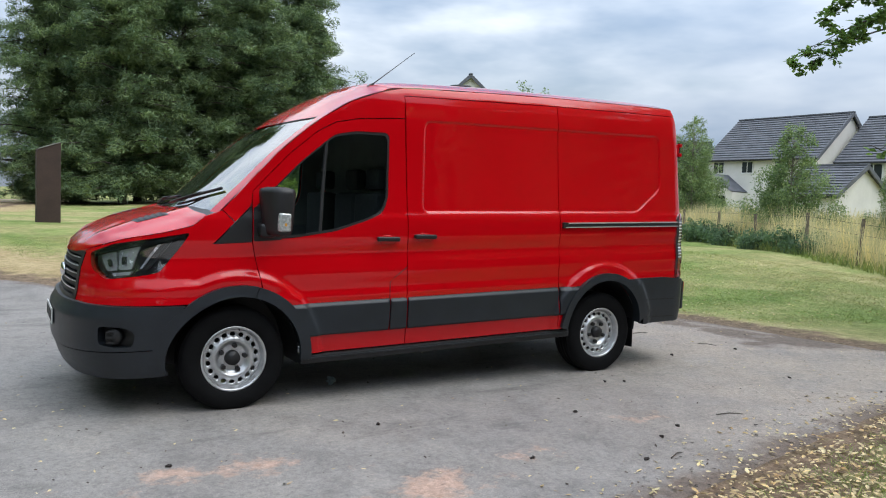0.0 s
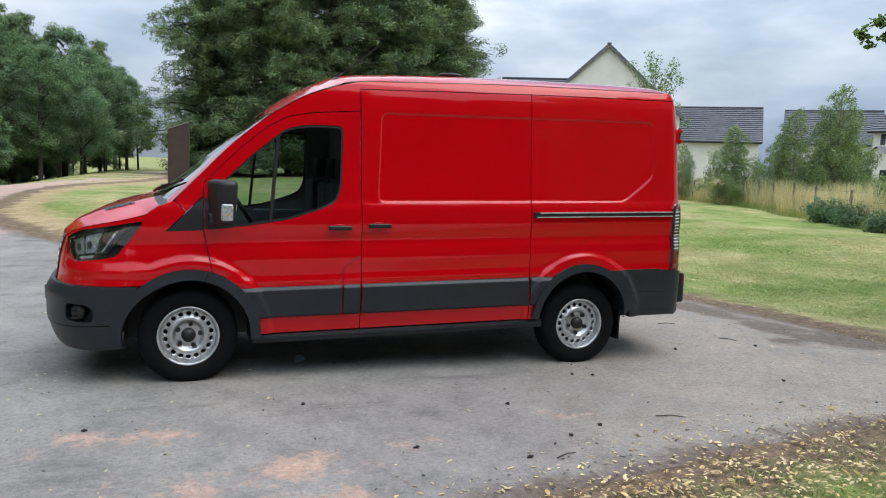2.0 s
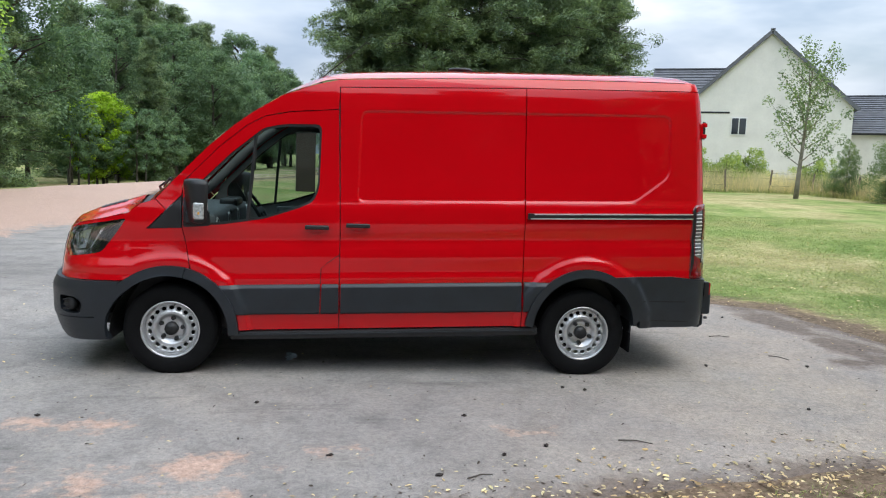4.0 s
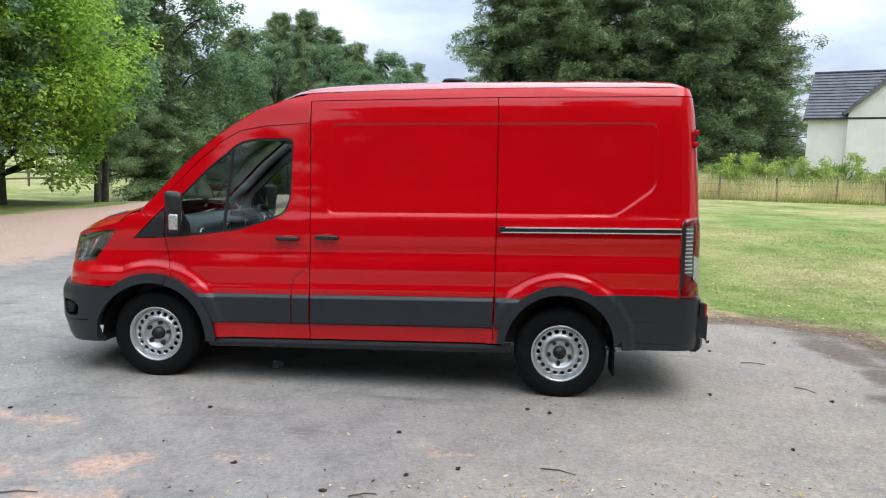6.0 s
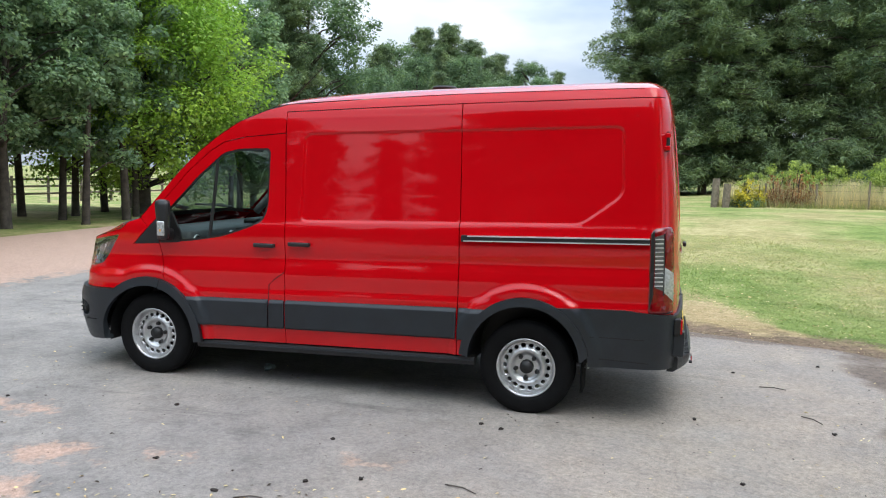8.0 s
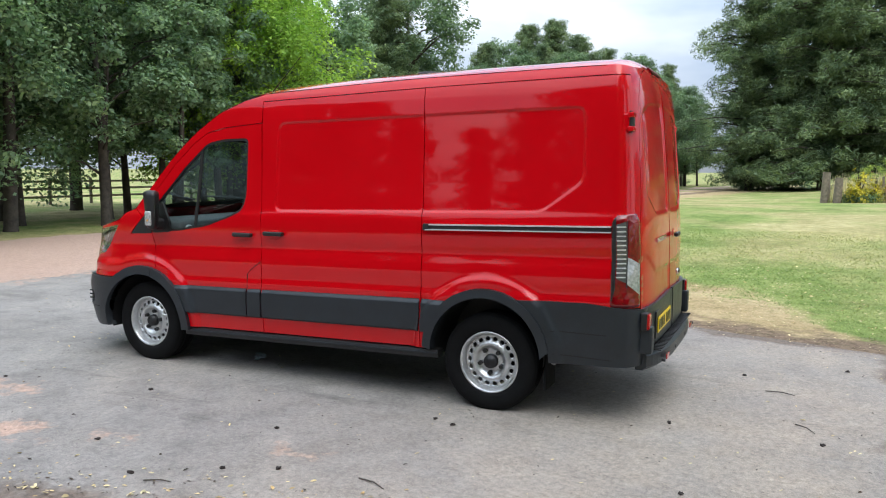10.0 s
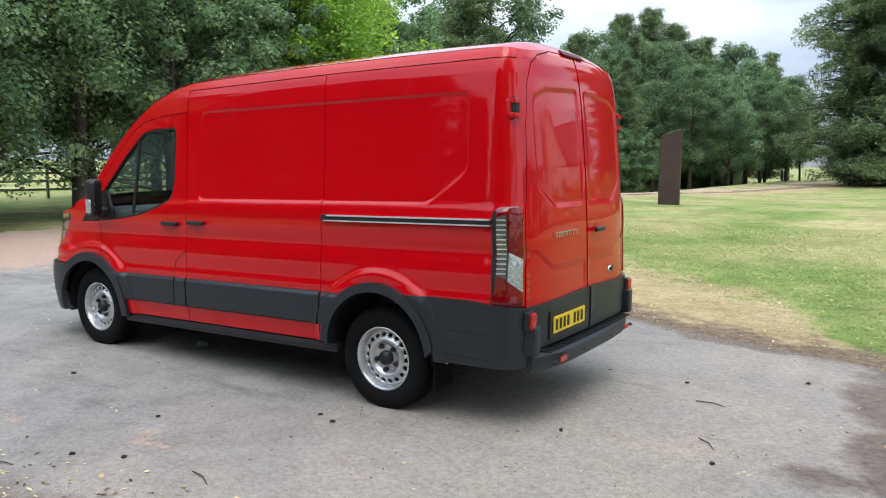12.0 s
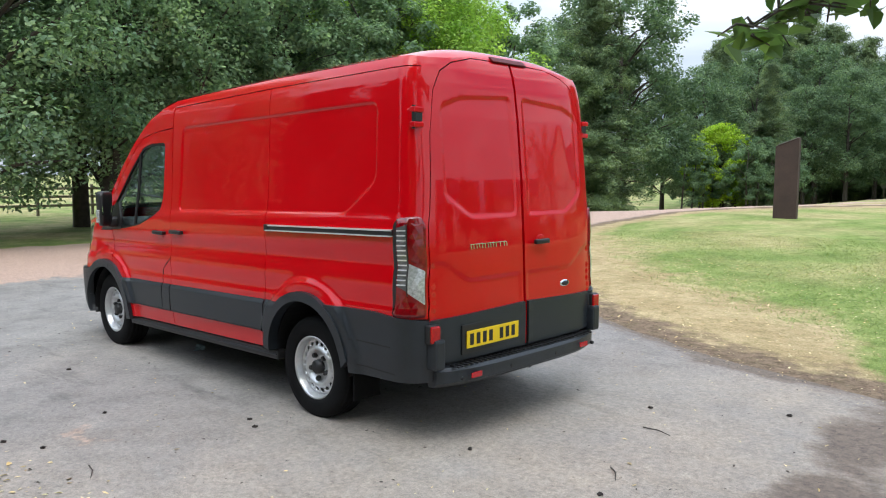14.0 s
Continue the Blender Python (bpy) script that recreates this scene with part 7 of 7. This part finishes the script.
def overhanging_tree():
    rnd = np.random.default_rng(71)
    t = thing("overhanging_tree", "broadleaf tree whose leafy branches hang over the lawn edge", "tree", (0, 0, 0))
    bx, by = 11.6, -1.6
    bz = gz(bx, by)
    tubes = [tube([(bx, by, bz - 0.3), (bx + 0.05, by, bz + 0.4), (bx - 0.1, by + 0.1, 3.2), (bx, by, 6.0), (bx + 0.2, by, 8.5)], [0.34, 0.26, 0.22, 0.15, 0.03], 10)]
    V0, F0, n = [], [], 0
    limbs = [((8.7, -0.15, 4.15), (-1, 0.35, -0.30), 1.35, 330), ((8.6, -0.4, 4.4), (-1, 0.25, -0.15), 1.2, 300), ((8.7, 0.0, 3.95), (-0.75, 0.25, -0.25), 1.0, 220), ((8.4, -0.5, 4.1), (-1, 0.2, -0.3), 0.9, 200),
             ((7.25, -1.80, 2.33), (-0.9, -0.10, -0.08), 0.66, 46), ((7.3, -1.45, 2.42), (-0.9, 0.0, -0.05), 0.75, 46), ((7.10, -1.95, 2.24), (-0.7, 0.05, -0.02), 0.42, 28), ((7.2, -1.6, 2.36), (-0.8, 0.1, -0.04), 0.5, 34)]
    for c, d, L, k in limbs:
        tb, V, F = spray(c, d, L, k if c[2] > 3 else int(k * 1.3), rnd, 0.044 if c[2] > 3 else 0.042)
        tubes += tb
        tubes.append(tube([(bx - 0.05, by + 0.05, 3.4), (0.5 * (bx + c[0]), 0.5 * (by + c[1]), max(c[2], 3.6) + 0.55), c], [0.08, 0.04, 0.012], 6))
        V0.append(V)
        F0.append(F + n)
        n += len(V)
    cs, rs = [], []
    for k in range(60):
        a = rnd.uniform(0, 6.28)
        r = 3.6 * rnd.random() ** 0.5
        cs.append((bx + 1.6 + r * math.cos(a), by - 1.0 + r * math.sin(a), rnd.uniform(5.6, 10.5)))
        rs.append(rnd.uniform(0.6, 1.2))
    V, F = leaf_cloud(cs, rs, 14000, 0.09, rnd, 0.8, 0.5)
    V, F2 = np.vstack(V0 + [V]), np.vstack(F0 + [F + n])
    Vt, Ft = join_tubes(tubes)
    link_mesh("trunk", Vt, Ft, M_BARK, t, smooth=True)
    quads_mesh("crown", V, F2, L_OVER, t)


overhanging_tree()


def guide_post():
    t = thing("guide_post", "small pale marker post beside the drive", "post", (-8.6, 62.1, gz(-8.6, 62.1)))
    box_part("stake", M_POST, t, (0, 0, 0.5), (0.12, 0.12, 1.2), 0.01)
    part("plate", cyl_bm((0, -0.06, 1.12), (0, -0.09, 1.12), 0.26, None, 20), M_STONE, t, "pale round plate")


guide_post()


# ---- lawn blades and litter ----
def scatter_in(n, x0, x1, y0, y1, seed, want):
    rnd = np.random.default_rng(seed)
    P = np.column_stack([rnd.uniform(x0, x1, n), rnd.uniform(y0, y1, n)])
    return P[want(P)]


on_lawn = lambda P: ~inside(P[:, 0], P[:, 1], HARD) & (dist_poly(P[:, 0], P[:, 1], LAWN_EDGE, False) > (0.35 + 1.2 * np.clip(5.9 - P[:, 0], 0, 1)) + 1.5 * np.random.default_rng(5).random(len(P)) ** 1.5)
on_near = lambda P: inside(P[:, 0], P[:, 1], NEAR_LAWN) & (dist_poly(P[:, 0], P[:, 1], NEAR_LAWN) > 0.05 + 0.35 * np.random.default_rng(6).random(len(P)) ** 2)
blades("lawn_grass", scatter_in(150000, -3, 14, 0, 13, 81, on_lawn), 0.012, 0.032, 0.005, L_BLADE, "short mown grass blades on the lawn", "grass", 82, 1.6)
blades("lawn_grass", scatter_in(60000, 1, 9, -7.5, -2.8, 83, on_near), 0.012, 0.035, 0.0035, L_BLADE, "short worn grass at the tarmac edge", "grass", 84, 1.2)


def litter(name, spots, lo, hi, mat, label, seed, lift=0.012):
    """Fallen leaves: small curled ovals, two folded halves each."""
    rnd = np.random.default_rng(seed)
    p = np.asarray(spots, float)
    n = len(p)
    z = ground_z(p[:, 0], p[:, 1]) + lift + 0.003
    a = rnd.uniform(0, 6.28, n)
    s = rnd.uniform(lo, hi, n)[:, None] * (0.7 + 0.5 * rnd.random((n, 1)))
    t = np.column_stack([np.cos(a), np.sin(a), rnd.normal(0, 0.18, n)])
    b = np.column_stack([-np.sin(a), np.cos(a), rnd.normal(0, 0.22, n)])
    c = np.column_stack([p, z])
    up = np.zeros((n, 3))
    up[:, 2] = rnd.uniform(0.0, 0.35, n) * s[:, 0]
    w = rnd.uniform(0.30, 0.55, (n, 1))
    A, T = c - t * s, c + t * s + up * 0.6
    L1, R1 = c - t * s * 0.35 + b * s * w + up, c - t * s * 0.35 - b * s * w + up
    L2, R2 = c + t * s * 0.45 + b * s * w * 0.85 + up, c + t * s * 0.45 - b * s * w * 0.85 + up
    V = np.stack([A, R1, R2, T, A, T, L2, L1], 1).reshape(-1, 3)
    ob = quads_mesh(name, V, np.arange(n * 8).reshape(-1, 4), mat)
    return tagged(ob, label, "leaves", kind="stuff")


on_tar = lambda P: inside(P[:, 0], P[:, 1], HARD) & ~inside(P[:, 0], P[:, 1], NEAR_LAWN)
near_edge = lambda P: on_tar(P) & (dist_poly(P[:, 0], P[:, 1], NEAR_LAWN) < 0.75 * np.random.default_rng(7).random(len(P)) ** 2.6)
far_edge = lambda P: on_tar(P) & (dist_poly(P[:, 0], P[:, 1], LAWN_EDGE, False) < 0.55 * np.random.default_rng(8).random(len(P)) ** 2.6)
litter("fallen_leaves", scatter_in(900, -5, 8, -6, 3.5, 91, on_tar), 0.006, 0.018, L_LITTER, "scattered pale fallen leaves on the tarmac", 92)
litter("fallen_leaves", scatter_in(1500, -5, 8, -6, 3.5, 93, on_tar), 0.004, 0.015, L_BROWNLITTER, "scattered dark brown leaf scraps on the tarmac", 94)
litter("fallen_leaves", scatter_in(60000, 0.5, 10, -6.5, 4.5, 95, near_edge), 0.009, 0.024, L_LITTER, "drift of yellow fallen leaves along the lawn edge", 96)
litter("fallen_leaves", scatter_in(26000, 0.5, 10, -3, 4.5, 105, far_edge), 0.004, 0.012, L_LITTER, "pale leaf crumbs along the far lawn edge", 106)
litter("fallen_leaves", scatter_in(26000, 0.5, 10, -3, 4.5, 107, far_edge), 0.004, 0.011, L_BROWNLITTER, "brown leaf crumbs along the far lawn edge", 108)
litter("fallen_leaves", scatter_in(30000, 1, 9, -7, -2.8, 97, lambda P: inside(P[:, 0], P[:, 1], NEAR_LAWN) & (np.random.default_rng(9).random(len(P)) < np.clip(1.55 - 0.28 * P[:, 0], 0.12, 1.0))), 0.010, 0.026, L_LITTER, "yellow fallen leaves on the worn grass", 98, 0.02)
litter("fallen_leaves", scatter_in(4000, 1, 12, 0.2, 9, 99, lambda P: ~inside(P[:, 0], P[:, 1], HARD)), 0.010, 0.024, L_LITTER, "fallen leaves on the lawn", 100, 0.02)


litter("fallen_leaves", scatter_in(30000, 0.5, 10, -6.5, 4.5, 101, near_edge), 0.006, 0.016, L_BROWNLITTER, "dark leaf crumbs along the lawn edge", 102)


def crumpled(name, label, category, at, size, mat, seed, group=""):
    rnd = random.Random(seed)
    bm = bmesh.new()
    bmesh.ops.create_icosphere(bm, subdivisions=2, radius=1.0)
    for v in bm.verts:
        k = rnd.uniform(0.35, 1.35)
        v.co = Vector((v.co.x * size[0] * k, v.co.y * size[1] * k, max(-0.9, v.co.z) * size[2] * k))
    ob = part(name, bm, mat, None)
    ob.location = (at[0], at[1], gz(at[0], at[1]) + 0.012 + size[2] * 0.85)
    ob.rotation_euler = (0, 0, rnd.uniform(0, 6))
    return tagged(ob, label, category, group)


M_BAG = plain("pale_blue_plastic", (0.30, 0.38, 0.42), 0.4, vary=0.3, scale=30)
M_CONE = plain("brown_scrap", (0.030, 0.022, 0.018), 0.9, vary=0.4, scale=60)
crumpled("crumpled_wrapper", "small crumpled pale blue wrapper on the tarmac", "wrapper", (0.88, -0.495), (0.055, 0.040, 0.030), M_BAG, 1)
CONES = [(2.176, -1.932), (4.517, -0.655), (1.289, -2.603), (5.70, 1.42), (2.32, -2.62), (2.61, -2.48), (3.04, -1.29), (5.46, -0.67), (0.75, -1.65), (4.757, -1.816), (3.2, -1.35), (-0.6, -1.9), (1.9, -2.9), (4.9, 0.9)]
for k, (x, y) in enumerate(CONES):
    crumpled("pine_cone", "small dark curled leaf scrap on the tarmac", "scrap", (x, y), (0.020, 0.014, 0.009), M_CONE, 10 + k, "dark scraps on the tarmac")


def twig(a, b, r):
    za, zb = gz(*a) + 0.018, gz(*b) + 0.018
    m = ((a[0] + b[0]) / 2 + 0.01, (a[1] + b[1]) / 2 + 0.012, (za + zb) / 2 + 0.006)
    V, F = tube([(*a, za), m, (*b, zb)], [r, r, r * 0.6], 6)
    ob = link_mesh("twig", V, F, M_BARK)
    tagged(ob, "thin brown twig lying on the tarmac", "twig", "twigs on the tarmac")


for a, b in (((5.08, 0.47), (5.29, 0.44)), ((2.05, -2.95), (2.2, -2.9)), ((3.1, -2.4), (3.3, -2.47)), ((0.2, -3.2), (0.42, -3.15)), ((5.3, -0.3), (5.42, -0.45))):
    twig(a, b, 0.004)
